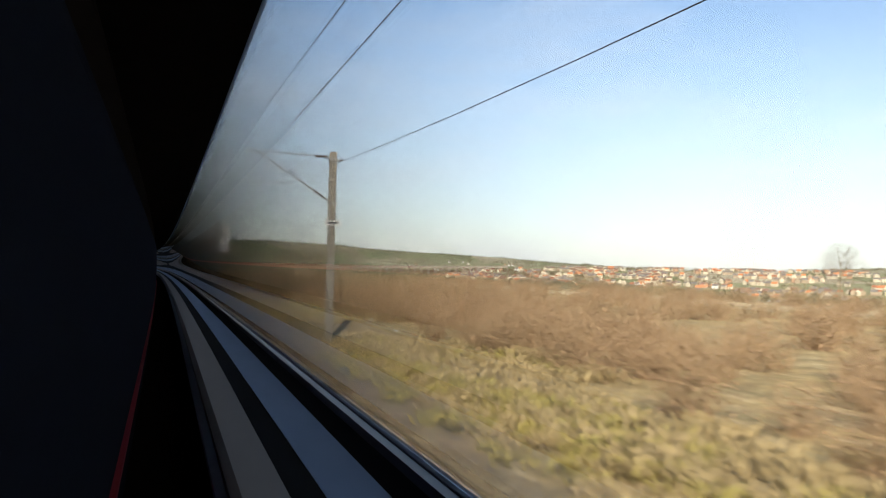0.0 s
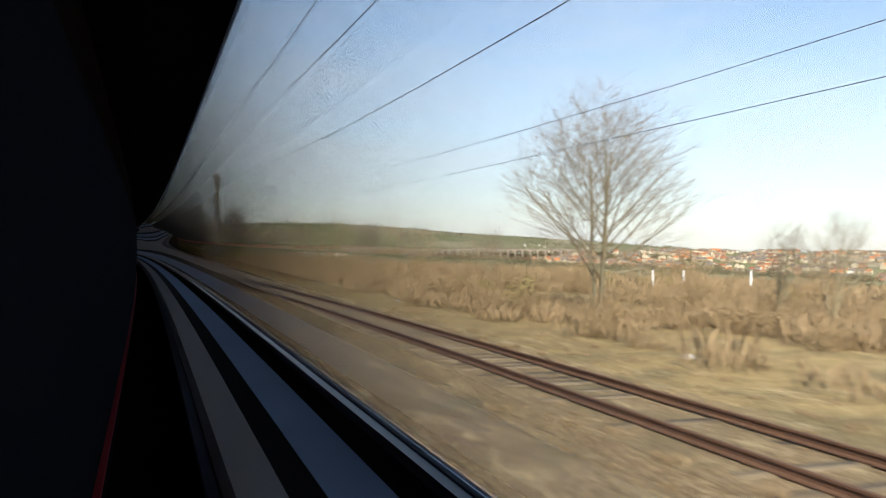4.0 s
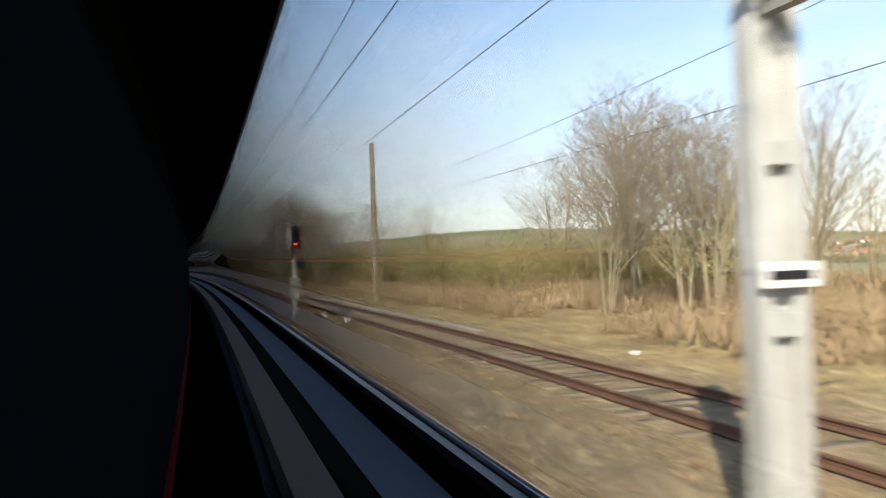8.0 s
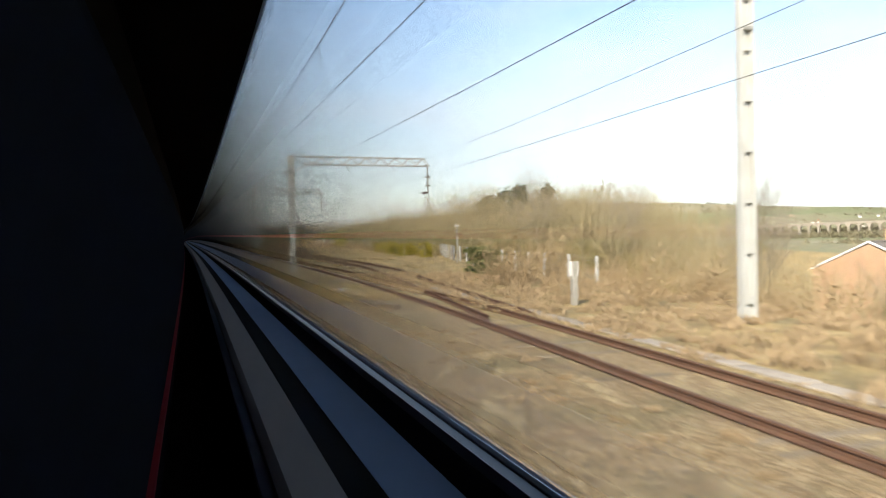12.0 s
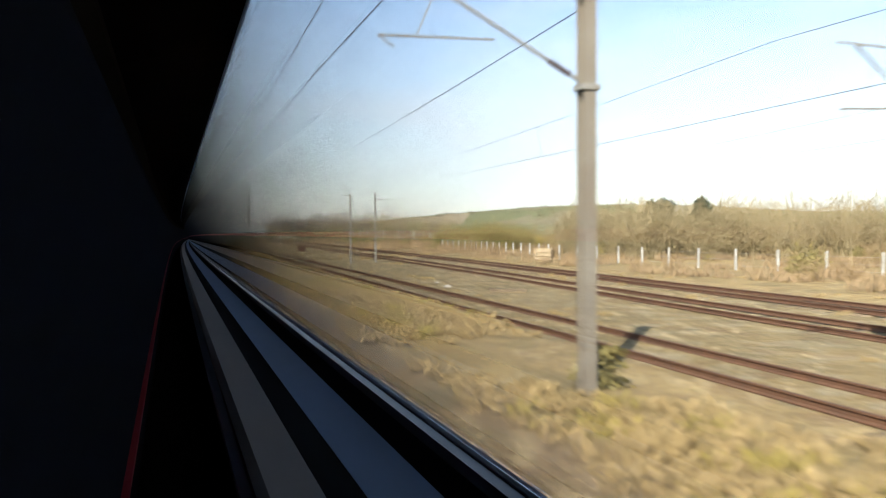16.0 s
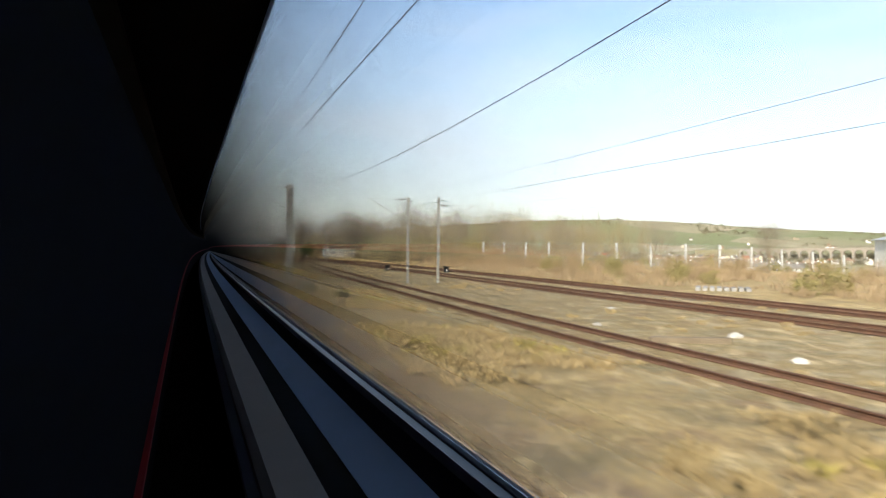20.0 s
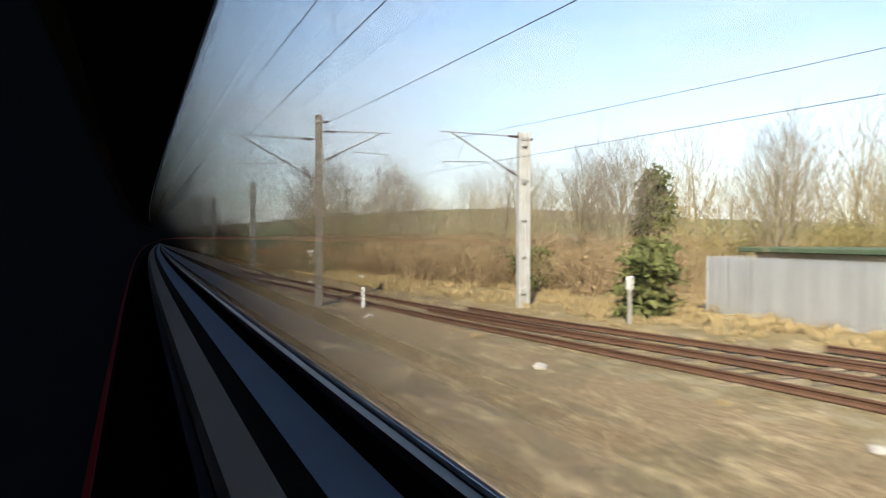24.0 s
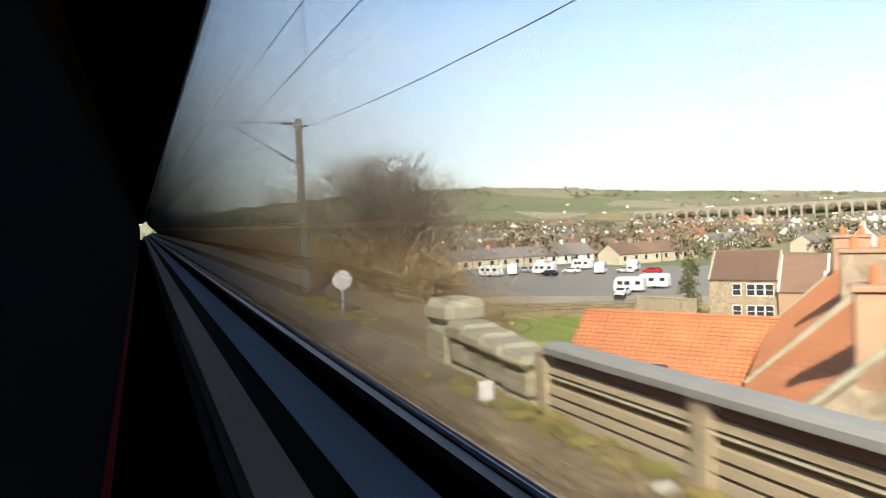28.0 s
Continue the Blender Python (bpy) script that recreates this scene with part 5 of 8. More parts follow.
stuff("bank_saplings", "slim bare saplings rising from brambles on the bank", "woodland", SLIM, spots_in(RS, 860, 905, 13, 25, 95, 3.4, 6.2, 0.85, 1.1, keep=lambda s, d: d > np.interp(s, (860, 870, 885, 905), (18, 15, 13.2, 12))), M_FARWOOD, 44)
stuff("far_yard_scrub", "brown and olive winter scrub beyond the yard fence", "scrub", DENSE, spots_in(RS, 606, 660, 41, 78, 230, 3.4, 5.8, 0.8, 1.15, keep=lambda s, d: s < 568 + 1.53 * d), M_FARWOOD, 33)
stuff("olive_mound", "rounded olive-green thicket beyond the yard fence", "scrub", DENSE, spots_in(RS, 654, 684, 42, 56, 75, 2.6, 4.2, 0.8, 1.1, keep=lambda s, d: s > 584 + 1.53 * d), M_SCRUBGREEN, 51)
stuff("barn_mound_scrub", "tall pale olive grass and scrub before the barn", "scrub", BUSHES, spots_in(RS, 728, 757, 78, 112, 230, 2.2, 3.2, 0.7, 1.1), M_GREENGRASS, 49)
stuff("yard_end_thicket", "tall olive and straw thicket beyond the yard end", "scrub", DENSE + BARE, spots_in(RS, 802, 834, 24.5, 38, 150, 1.8, 3.6, 0.85, 1.15), M_FARWOOD, 55)
stuff("siding_hedge", "dense olive-brown thicket in front of the bare wood", "scrub", BARE + DENSE, spots_in(RS, 832, 868, 26, 50, 150, 2.4, 4.2, 0.8, 1.1, keep=lambda s, d: d > np.interp(s, (830, 850, 868), (42, 35, 29))), M_SCRUBGREEN, 50)
stuff("siding_wood", "bare wood behind the sidings", "woodland", SLIM, spots_in(RS, 830, 910, 30, 85, 360, 6, 10.5, keep=lambda s, d: d > np.interp(s, (770, 830, 905), (60, 40, 24))), M_FARWOOD, 34)
stuff("slope_wood", "bare wood on the slope beside the siding", "woodland", SLIM, spots_in(RS, 250, 345, 30, 90, 170, 5, 8.5), M_FARWOOD, 35)


def far_clump(seed):
    rs = np.random.RandomState(seed)
    return flakes(rs, 150, 0.5, 0.75, 0.06)


CLUMPS = [far_clump(200 + i) for i in range(4)]
FINE_CLUMPS = [flakes(np.random.RandomState(210 + i), 360, 0.45, 0.72, 0.032) for i in range(4)]


def far_spots(rs, n, x0, x1, y0, y1, k0, k1, thr):
    out = []
    while len(out) < n:
        x, y = rs.uniform(x0, x1), rs.uniform(y0, y1)
        if noise.noise(Vector((x * 0.004, y * 0.004, 7.7))) < thr:
            continue
        s = float(np.interp(y, LY, LS) + max(0, y - LY[-1]))
        lx, ly, lp = line(s)
        d = (x - float(lx)) * math.cos(float(lp))
        if d < 130 and y < 1090:
            continue
        if y > 1090 and abs(d) < 60:
            continue
        out.append((x, y, float(ground_z(np.float64(s), np.float64(d), np.float64(x), np.float64(y))) - 0.5, rs.uniform(k0, k1), rs.uniform(0.7, 1.1)))
    return out


stuff("valley_woods", "distant bare woods in the valley", "woodland", CLUMPS, far_spots(RS, 2600, -300, 800, 1150, 2650, 8, 15, -0.1), M_VALLEY, 41)
stuff("hill_woods", "distant dark hedges and copses on the hills", "woodland", CLUMPS, far_spots(RS, 700, -600, 2600, 2600, 4400, 8, 18, 0.12), M_VALLEY, 42)
stuff("estuary_woods", "distant scrub across the fields", "woodland", CLUMPS, far_spots(RS, 1200, 150, 1000, 100, 1300, 5, 9, -0.1), M_VALLEY, 43)


stuff("town_trees", "distant bare trees between the roofs of the old town", "woodland", FINE_CLUMPS, far_spots(RS, 700, 350, 1750, 500, 1950, 6, 12, -0.25), M_VALLEY, 53)


# ---- evergreens and gorse, one object each ----
def evergreen(name, s, d, h, w, material, label, category, seed, trunk=0.25, leaf=0.1, n=1500):
    rs = np.random.RandomState(seed)
    t = thing(name, place(s, d, floor_z(s, d)), label, category)
    Vs = []
    for i in range(7):
        a = rs.uniform(0, 6.283)
        zc = h * (trunk + (1 - trunk) * (i + 0.5) / 7)
        rr = w * (0.55 + 0.45 * math.sin(math.pi * (0.25 + 0.7 * i / 7))) * 0.7
        V, F = flakes(rs, n // 7, rr, h * 0.16, leaf)
        V = V + (math.cos(a) * w * 0.22, math.sin(a) * w * 0.22, zc - h * 0.1)
        Vs.append((V, F))
    V, F = merge(*Vs)
    part("crown", from_arrays("crown", V, F, material), None, t)
    bm = nb()
    rod(bm, (0, 0, -0.2), (0.05 * h / 8, 0, h * 0.75), 0.03 * h, 0.01 * h, 7)
    part("trunk", bm, M_BARK, t)
    return t


for i, (s, d, h, w) in enumerate(((490, 36, 7.9, 1.8), (487, 38, 7.6, 1.7), (495, 36.5, 7.6, 1.8), (502, 37, 7.4, 1.8), (510, 42, 7.2, 1.6), (498, 40, 7.8, 1.8), (520, 46, 7.4, 1.5), (640, 62, 7.0, 1.7), (636, 58, 6.6, 1.6), (649, 68, 7.2, 1.7), (628, 60, 6.6, 1.8))):
    evergreen("pine_tree", s, d, h, w, M_PINE, "dark green pine tree standing above bare woods", "tree", 300 + i, 0.35, 0.11, 3200)
evergreen("conifer_tree", 867.6, 30, 7.0, 1.9, M_EVERGREEN, "broad green conifer among bare trees", "tree", 336, 0.3, 0.13, 2600)
evergreen("fir_bush", 846.5, 15.8, 2.6, 1.5, M_EVERGREEN, "grey-green young fir beside the siding", "tree", 330, 0.05, 0.1, 2400)
evergreen("round_bush", 450.2, 16.6, 1.7, 1.6, M_EVERGREEN, "round dark green bush on the grass", "bush", 331, 0.05, 0.09, 2400)
evergreen("ivy_tree", 308.7, 28.3, 6.0, 3.2, M_SCRUBGREEN, "ivy-covered olive green tree behind the scrub", "tree", 332, 0.15, 0.09, 3600)
evergreen("ivy_tree", 326, 36, 5.2, 3.4, M_SCRUBGREEN, "olive green tree above the scrub", "tree", 333, 0.15, 0.14, 2200)
evergreen("green_bush", 859.5, 18.2, 2.2, 1.6, M_EVERGREEN, "dark green bush beside the siding", "bush", 334, 0.05, 0.09)
evergreen("green_bush", 139.5, 19.0, 2.0, 1.5, M_EVERGREEN, "dark green bush in dry grass", "bush", 335, 0.05, 0.09)
for i, (s, d, h, w) in enumerate(((568.3, 30.5, 1.8, 2.2), (496.6, 24.7, 1.5, 1.7), (500, 26, 1.4, 1.8), (512, 27, 1.5, 1.6), (520, 27.5, 1.4, 1.6), (505, 25.5, 1.3, 1.4), (489, 25, 1.6, 1.2))):
    evergreen("gorse_bush", s, d, h, w, M_GORSE, "gorse bush in yellow flower by the boundary", "bush", 340 + i, 0.03, 0.07, 1800)
for i, (s, d, h, w) in enumerate(((686.5, 6.3, 1.5, 0.8), (687.5, 7.0, 1.1, 0.7), (555.8, 6.8, 0.7, 0.6), (721, 6.6, 0.5, 0.6), (727, 5.9, 0.5, 0.6), (946.6, 4.5, 1.15, 0.55), (945.0, 4.45, 0.8, 0.45), (746, 34, 1.6, 1.3), (742, 38, 1.2, 1.2), (735, 36, 1.0, 1.0))):
    evergreen("low_shrub", s, d, h, w, M_SCRUBGREEN, "low straggling green-brown shrub", "bush", 360 + i, 0.03, 0.05, 900)


# mossy stems fanning from the foot of the two trees beside the siding
for i, (s, d) in enumerate(((260.4, 14.8), (256.0, 20.6))):
    rng = random.Random(410 + i)
    segs = []
    for k in range(26):
        a, ln = rng.uniform(0, 6.283), rng.uniform(0.1, 0.42)
        q, dr = Vector((math.cos(a) * 0.3, math.sin(a) * 0.3, -0.1)), Vector((math.cos(a) * ln, math.sin(a) * ln, 1))
        for j in range(4):
            dr = (dr + Vector((rng.uniform(-0.2, 0.2), rng.uniform(-0.2, 0.2), 0.1))).normalized()
            e = q + dr * rng.uniform(0.6, 0.95)
            segs.append((*q, *e, 0.075 - 0.015 * j, 0.06 - 0.015 * j))
            f = e + Vector((rng.uniform(-1, 1), rng.uniform(-1, 1), rng.uniform(0, 0.8))) * 0.5
            segs.append((*e, *f, 0.028, 0.012))
            q = e
    V, F = tubes(segs, 5)
    rs_ = np.random.RandomState(410 + i)
    V2, F2 = flakes(rs_, 700, 0.95, 2.3, 0.035)
    V, F = merge((V, tris_of(F)), (V2, F2))
    ob = new("mossy_stems", from_arrays("mossy_stems", V, F, M_MOSS))
    ob.matrix_world = place(s, d, floor_z(s, d))
    tagged(ob, "yellow-green mossy stems fanning up from one stool", "bush", "mossy stools by the siding")


# ---- lineside things ----
M_ORANGE = mat("orange_pantile", (0.62, 0.25, 0.105), (0.43, 0.17, 0.08), 0.9, 0.85, 0, 0.3)
M_BROWNTILE = mat("brown_tile", (0.24, 0.15, 0.1), (0.18, 0.115, 0.08), 0.9, 0.85, 0, 0.3, per_object=0.2)
M_SLATE = mat("grey_slate", (0.17, 0.15, 0.13), (0.23, 0.2, 0.165), 0.8, 0.6, 0, 0.3, per_object=0.2)
M_REDTILE = mat("red_brown_tile", (0.36, 0.14, 0.07), (0.26, 0.11, 0.06), 0.9, 0.85, 0, 0.3, per_object=0.15)
M_STONE = mat("sandstone_wall", (0.45, 0.36, 0.25), (0.28, 0.22, 0.15), 1.6, 0.95, 0, 0.8, fine=6, per_object=0.12, cells=4.6)
M_HARL = mat("white_render", (0.74, 0.71, 0.64), (0.64, 0.61, 0.54), 0.5, 0.9, 0, 0.2, per_object=0.06)
M_CREAM = mat("cream_render", (0.58, 0.5, 0.36), (0.48, 0.41, 0.3), 0.6, 0.9, 0, 0.2, per_object=0.12)
M_BRICK = mat("orange_brick", (0.5, 0.32, 0.2), (0.42, 0.25, 0.155), 3.0, 0.9, 0, 0.5, fine=5, per_object=0.1)
M_PANE = mat("window_pane_dark", (0.03, 0.035, 0.04), (0.05, 0.055, 0.06), 1, 0.12, 0, 0, spec=0.5)
M_ASPHALT = mat("grey_asphalt", (0.22, 0.2, 0.17), (0.27, 0.245, 0.205), 0.3, 0.95, 0, 0.3, fine=30)
M_PAVE = mat("pale_paving", (0.34, 0.31, 0.27), (0.27, 0.25, 0.21), 0.6, 0.95, 0, 0.3)
M_LAWN = mat("mown_grass", (0.2, 0.23, 0.04), (0.25, 0.27, 0.06), 0.4, 0.95, 0, 0.5, fine=30)
M_STRIPE = mat("red_road_surface", (0.32, 0.12, 0.08), (0.25, 0.1, 0.07), 0.8, 0.9, 0, 0.2)
M_PARAPET = mat("weathered_cream_steel", (0.5, 0.41, 0.27), (0.38, 0.3, 0.19), 1.2, 0.75, 0.05, 0.2)
M_COPING = mat("grey_coping", (0.34, 0.33, 0.3), (0.26, 0.25, 0.225), 1.5, 0.8, 0, 0.3)
M_PALESTONE = mat("pale_lichened_stone", (0.46, 0.42, 0.31), (0.32, 0.28, 0.17), 2.0, 0.95, 0, 0.8, fine=7)
M_GREENROOF = mat("green_felt_roof", (0.1, 0.15, 0.08), (0.08, 0.1, 0.06), 1, 0.9, 0, 0.2)
M_GALV = mat("galvanised_sheet", (0.5, 0.51, 0.5), (0.4, 0.41, 0.4), 1.2, 0.5, 0.3, 0.1, per_object=0.1)
M_TROUGH = mat("pale_concrete", (0.4, 0.345, 0.275), (0.32, 0.275, 0.215), 1.5, 0.95, 0, 0.3, per_object=0.12)
M_VIADUCT = mat("viaduct_stone", (0.34, 0.29, 0.23), (0.27, 0.23, 0.18), 0.05, 0.95, 0, 0.2)
M_REDRING = mat("red_paint", (0.55, 0.03, 0.03), (0.48, 0.03, 0.03), 3, 0.5, 0, 0.05)
M_YELLOW = mat("yellow_paint", (0.7, 0.6, 0.06), (0.6, 0.5, 0.05), 3, 0.6, 0, 0.05)
M_TYRE = mat("tyre_rubber", (0.015, 0.015, 0.015), (0.025, 0.025, 0.025), 6, 0.8, 0, 0.1)
M_WATER = mat("estuary_water", (0.06, 0.09, 0.13), (0.05, 0.075, 0.11), 0.02, 0.12, 0, 0.05, spec=0.5)
M_SAND = mat("pale_sand", (0.62, 0.58, 0.5), (0.5, 0.46, 0.37), 0.03, 0.95, 0, 0.1)
M_REDLAMP = bpy.data.materials.new("red_signal_light")
M_REDLAMP.use_nodes = True
_rl = M_REDLAMP.node_tree.nodes["Principled BSDF"]
_rl.inputs["Base Color"].default_value = (0.4, 0.01, 0.01, 1)
_rl.inputs["Emission Color"].default_value, _rl.inputs["Emission Strength"].default_value = (1, 0.05, 0.04, 1), 5.0


def bar(name, parent, a, b, r, material, label="", n=8):
    bm = nb()
    rod(bm, a, b, r, None, n)
    return part(name, bm, material, parent, label)


def slab(name, parent, dims, material, label="", bevel=0.01, m=None):
    bm = nb()
    box(bm, *dims, bevel, m)
    return part(name, bm, material, parent, label)


def disc(name, parent, c, r, t, material, label="", n=28):
    bm = nb()
    rod(bm, (c[0], c[1] - t / 2, c[2]), (c[0], c[1] + t / 2, c[2]), r, None, n)
    return part(name, bm, material, parent, label)


def lettering(text, parent, m, size, material, name="numerals"):
    cu = bpy.data.curves.new(name, "FONT")
    cu.body, cu.size, cu.align_x, cu.align_y, cu.extrude = text, size, "CENTER", "CENTER", 0.003
    cu.materials.append(material)
    ob = new(name, cu)
    ob.parent = parent
    ob.matrix_local = m
    return ob


# rusty buffer stop at the siding's end
bs = thing("buffer_stop", place(121.0, 8.15, -0.15), "rusty red-brown rail-built buffer stop at the siding's end", "buffer stop")
slab("buffer_beam", bs, (-1.25, 1.25, 1.75, 2.05, 1.05, 1.42), M_RUST, "heavy rusty cross beam", 0.03)
for sx in (-0.75, 0.75):
    bar("upright", bs, (sx, 1.7, -0.1), (sx, 1.7, 1.5), 0.075, M_RUST, "rusty rail post", 6)
    bar("back_stay", bs, (sx, 1.6, 1.35), (sx * 1.06, -2.3, 0.05), 0.07, M_RUST, "rusty raking stay", 6)
    bar("front_stay", bs, (sx, 1.8, 1.2), (sx, 3.1, 0.1), 0.065, M_RUST, "", 6)
    bar("foot_rail", bs, (sx, -3.0, 0.06), (sx, 2.8, 0.06), 0.06, M_RUST, "", 6)
    slab("buffer_pad", bs, (sx - 0.16, sx + 0.16, 2.05, 2.16, 1.1, 1.38), M_RUST, "", 0.02)


def colour_signal(s, d):
    t = thing("colour_light_signal", place(s, d, -0.22), "colour light signal showing red with angled route indicator", "signal")
    bar("post", t, (0, 0, 0), (0, 0, 3.1), 0.085, M_MASTWHITE, "pale tubular post", 12)
    slab("foot", t, (-0.2, 0.2, -0.2, 0.2, -0.2, 0.12), M_CONCRETE, "", 0.03)
    slab("platform", t, (-0.42, 0.36, -0.35, 0.35, 3.1, 3.18), M_RUST, "rusty brown platform plate")
    h = slab("signal_head", t, (-0.26, 0.3, -0.14, 0.22, 3.22, 4.2), M_STEEL, "grey signal head with hooded lenses", 0.03)
    slab("backboard", h, (-0.1, 0.3, -0.16, -0.145, 3.24, 4.18), M_BLACK)
    for i, z in enumerate((3.95, 3.68, 3.41)):
        bm = nb()
        rod(bm, (0.1, -0.16, z), (0.1, -0.42, z), 0.1, 0.1, 12, False)
        part("hood", bm, M_BLACK, h)
        disc("lens", h, (0.1, -0.165, z), 0.08, 0.01, M_REDLAMP if i == 2 else M_PANE, "lit red lens" if i == 2 else "", 14)
    ind = slab("route_indicator", t, (-0.17, 0.17, -0.05, 0.1, 0, 1.35), M_STEEL, "grey angled board with five hooded lamps", 0.04, Matrix.Translation((0.1, 0, 4.25)) @ Matrix.Rotation(radians(-42), 4, "Y"))
    for i in range(5):
        a = Vector((0.1, -0.06, 4.25)) + Vector((-math.sin(radians(42)), 0, math.cos(radians(42)))) * (0.22 + 0.24 * i)
        bm = nb()
        rod(bm, a, a + Vector((0, -0.12, 0)), 0.065, None, 10)
        part("lamp_hood", bm, M_BLACK, ind)
    for x in (-0.62, -0.42):
        bar("ladder_rail", t, (x, 0.3, 2.2), (x, 0.3, 4.4), 0.02, M_STEEL, "", 6)
    for i in range(7):
        bar("rung", t, (-0.62, 0.3, 2.35 + 0.3 * i), (-0.42, 0.3, 2.35 + 0.3 * i), 0.014, M_STEEL, "", 6)
    for i in range(3):
        bar("cage_hoop", t, (-0.62, 0.3, 3.4 + 0.45 * i), (-0.26, -0.1, 3.4 + 0.45 * i), 0.018, M_BLACK, "", 6)
    slab("number_plate", t, (-0.14, 0.14, -0.11, -0.09, 1.72, 2.05), M_WHITE, "white plate with unreadable marks", 0.004)
    for z in (1.78, 1.92):
        slab("marks", t, (-0.12, 0.12, -0.116, -0.111, z, z + 0.05), M_BLACK, "", 0)
    slab("notice_plate", t, (-0.1, 0.16, -0.11, -0.09, 1.0, 1.35), M_WHITE, "", 0.004)
    g = slab("telephone_hood", t, (0.2, 0.5, -0.1, 0.2, 2.35, 2.7), M_BLACK, "black hooded box", 0.06)
    return t


colour_signal(305.4, 4.5)
# signal with two heads on a stage, seen from behind
sg = thing("signal_structure", place(409.5, 9.7, -0.22), "grey signal post with railed stage and backs of heads", "signal")
bar("post", sg, (0, 0, 0), (0, 0, 3.3), 0.11, M_STEEL, "grey tubular post", 12)
slab("foot", sg, (-0.35, 0.35, -0.35, 0.35, -0.2, 0.06), M_CONCRETE, "", 0.03)
slab("stage", sg, (-0.4, 1.9, -0.4, 0.4, 3.3, 3.38), M_STEEL, "grey steel stage")
for x in (0.1, 1.3):
    slab("signal_head", sg, (x - 0.28, x + 0.28, -0.15, 0.15, 3.45, 4.5), M_COPING, "dark back of a signal head", 0.03)
for z in (3.9, 4.35):
    bar("stage_rail", sg, (-0.4, 0.4, z), (1.9, 0.4, z), 0.02, M_STEEL, "", 6)
for x in (-0.4, 0.4, 1.2, 1.9):
    bar("stage_post", sg, (x, 0.4, 3.35), (x, 0.4, 4.35), 0.02, M_STEEL, "", 6)
slab("sign_board", sg, (-0.35, 0.35, -0.05, 0.0, 4.6, 5.4), M_GALV, "square board above the stage")
for x in (1.45, 1.75):
    bar("ladder_rail", sg, (x, 0.55, 0.0), (x, 0.45, 3.4), 0.022, M_STEEL, "", 6)
for i in range(10):
    bar("rung", sg, (1.45, 0.54 - 0.01 * i, 0.3 + 0.32 * i), (1.75, 0.54 - 0.01 * i, 0.3 + 0.32 * i), 0.014, M_STEEL, "", 6)


def marker(s, d, h, w, material, label, name="marker_post", cap=None, turn=0.0):
    z = floor_z(s, d)
    t = thing(name, place(s, d, z, turn), label, "post", "lineside marker posts")
    slab("shaft", t, (-w, w, -w, w, -0.2, h), material, "", min(0.02, w * 0.3))
    if cap:
        slab("head", t, (-cap[0], cap[0], -0.05, 0.05, h - cap[1], h), M_WHITE, "white board", 0.01)
    return t


marker(400.8, 10.0, 3.3, 0.13, M_CONCRETE, "concrete post with a white board on top", cap=(0.5, 0.45))
marker(399.1, 10.4, 1.7, 0.2, M_MASTWHITE, "short pale square post")
marker(884.5, 11.4, 1.55, 0.05, M_WHITE, "white post with a cross board", cap=(0.28, 0.16))
marker(844.7, 13.9, 1.45, 0.055, M_CONCRETE, "slim grey marker post with white head", cap=(0.1, 0.4))
marker(470.5, 22.0, 3.2, 0.05, M_STEEL, "slim grey lamp post by the boundary fence", cap=(0.22, 0.1))
marker(431.0, 12.6, 1.5, 0.1, M_CONCRETE, "leaning concrete post in the grass", cap=(0.16, 0.5))
marker(852.5, 7.6, 0.75, 0.07, M_WHITE, "short white marker post in ballast")
marker(821.8, 14.2, 0.8, 0.05, M_STEEL, "small blue-topped marker post", cap=(0.18, 0.18))
marker(402.5, 5.0, 1.9, 0.06, M_CONCRETE, "slim leaning white post between tracks", cap=(0.3, 0.1), turn=20)
for s, d in ((871.7, 12.3), (867.4, 8.4), (818.6, 15.0), (409.8, 9.0), (403.0, 9.2), (396.5, 9.0), (306.5, 6.0), (303.0, 6.3), (441.0, 6.4)):
    z = floor_z(s, d)
    t = thing("point_lamp_box", place(s, d, z, s * 31 % 40 - 20), "small white lineside box on the ground", "box", "white lineside boxes")
    slab("case", t, (-0.1, 0.1, -0.12, 0.12, 0, 0.21), M_WHITE, "", 0.03)
    slab("lid", t, (-0.115, 0.115, -0.135, 0.135, 0.21, 0.25), M_WHITE, "", 0.015)
    slab("base", t, (-0.1, 0.1, -0.11, 0.11, -0.1, 0.0), M_CONCRETE, "", 0.01)
for s, d in ((818.1, 15.6), (760.0, 22.9), (766.0, 18.2)):
    t = thing("ground_signal", place(s, d, floor_z(s, d)), "low black ground signal with a flared hood", "signal", "ground signals")
    bm = nb()
    rod(bm, (0, 0, 0.25), (0, 0, 0.6), 0.14, 0.34, 8)
    part("hood", bm, M_BLACK, t)
    slab("base", t, (-0.24, 0.24, -0.24, 0.24, -0.1, 0.28), M_BLACK, "", 0.03)
    disc("lens", t, (0, -0.25, 0.2), 0.09, 0.03, M_WHITE, "", 12)
# equipment cabinet with domed cap and yellow marker
t = thing("equipment_pillar", place(373.4, 10.9, floor_z(373.4, 10.9)), "white domed equipment pillar with box beside it", "cabinet")
bm = nb()
for z0, z1, r0, r1 in ((0, 0.75, 0.24, 0.24), (0.75, 0.95, 0.34, 0.42), (0.95, 1.3, 0.42, 0.42), (1.3, 1.55, 0.42, 0.3)):
    rod(bm, (0, 0, z0), (0, 0, z1), r0, r1, 14)
part("pillar", bm, M_WHITE, t, "white ringed pillar")
slab("side_box", t, (-0.75, -0.3, -0.3, 0.3, 0.25, 0.6), M_GALV, "grey side box", 0.04)
slab("stand", t, (-0.6, -0.45, -0.1, 0.1, -0.1, 0.25), M_STEEL)
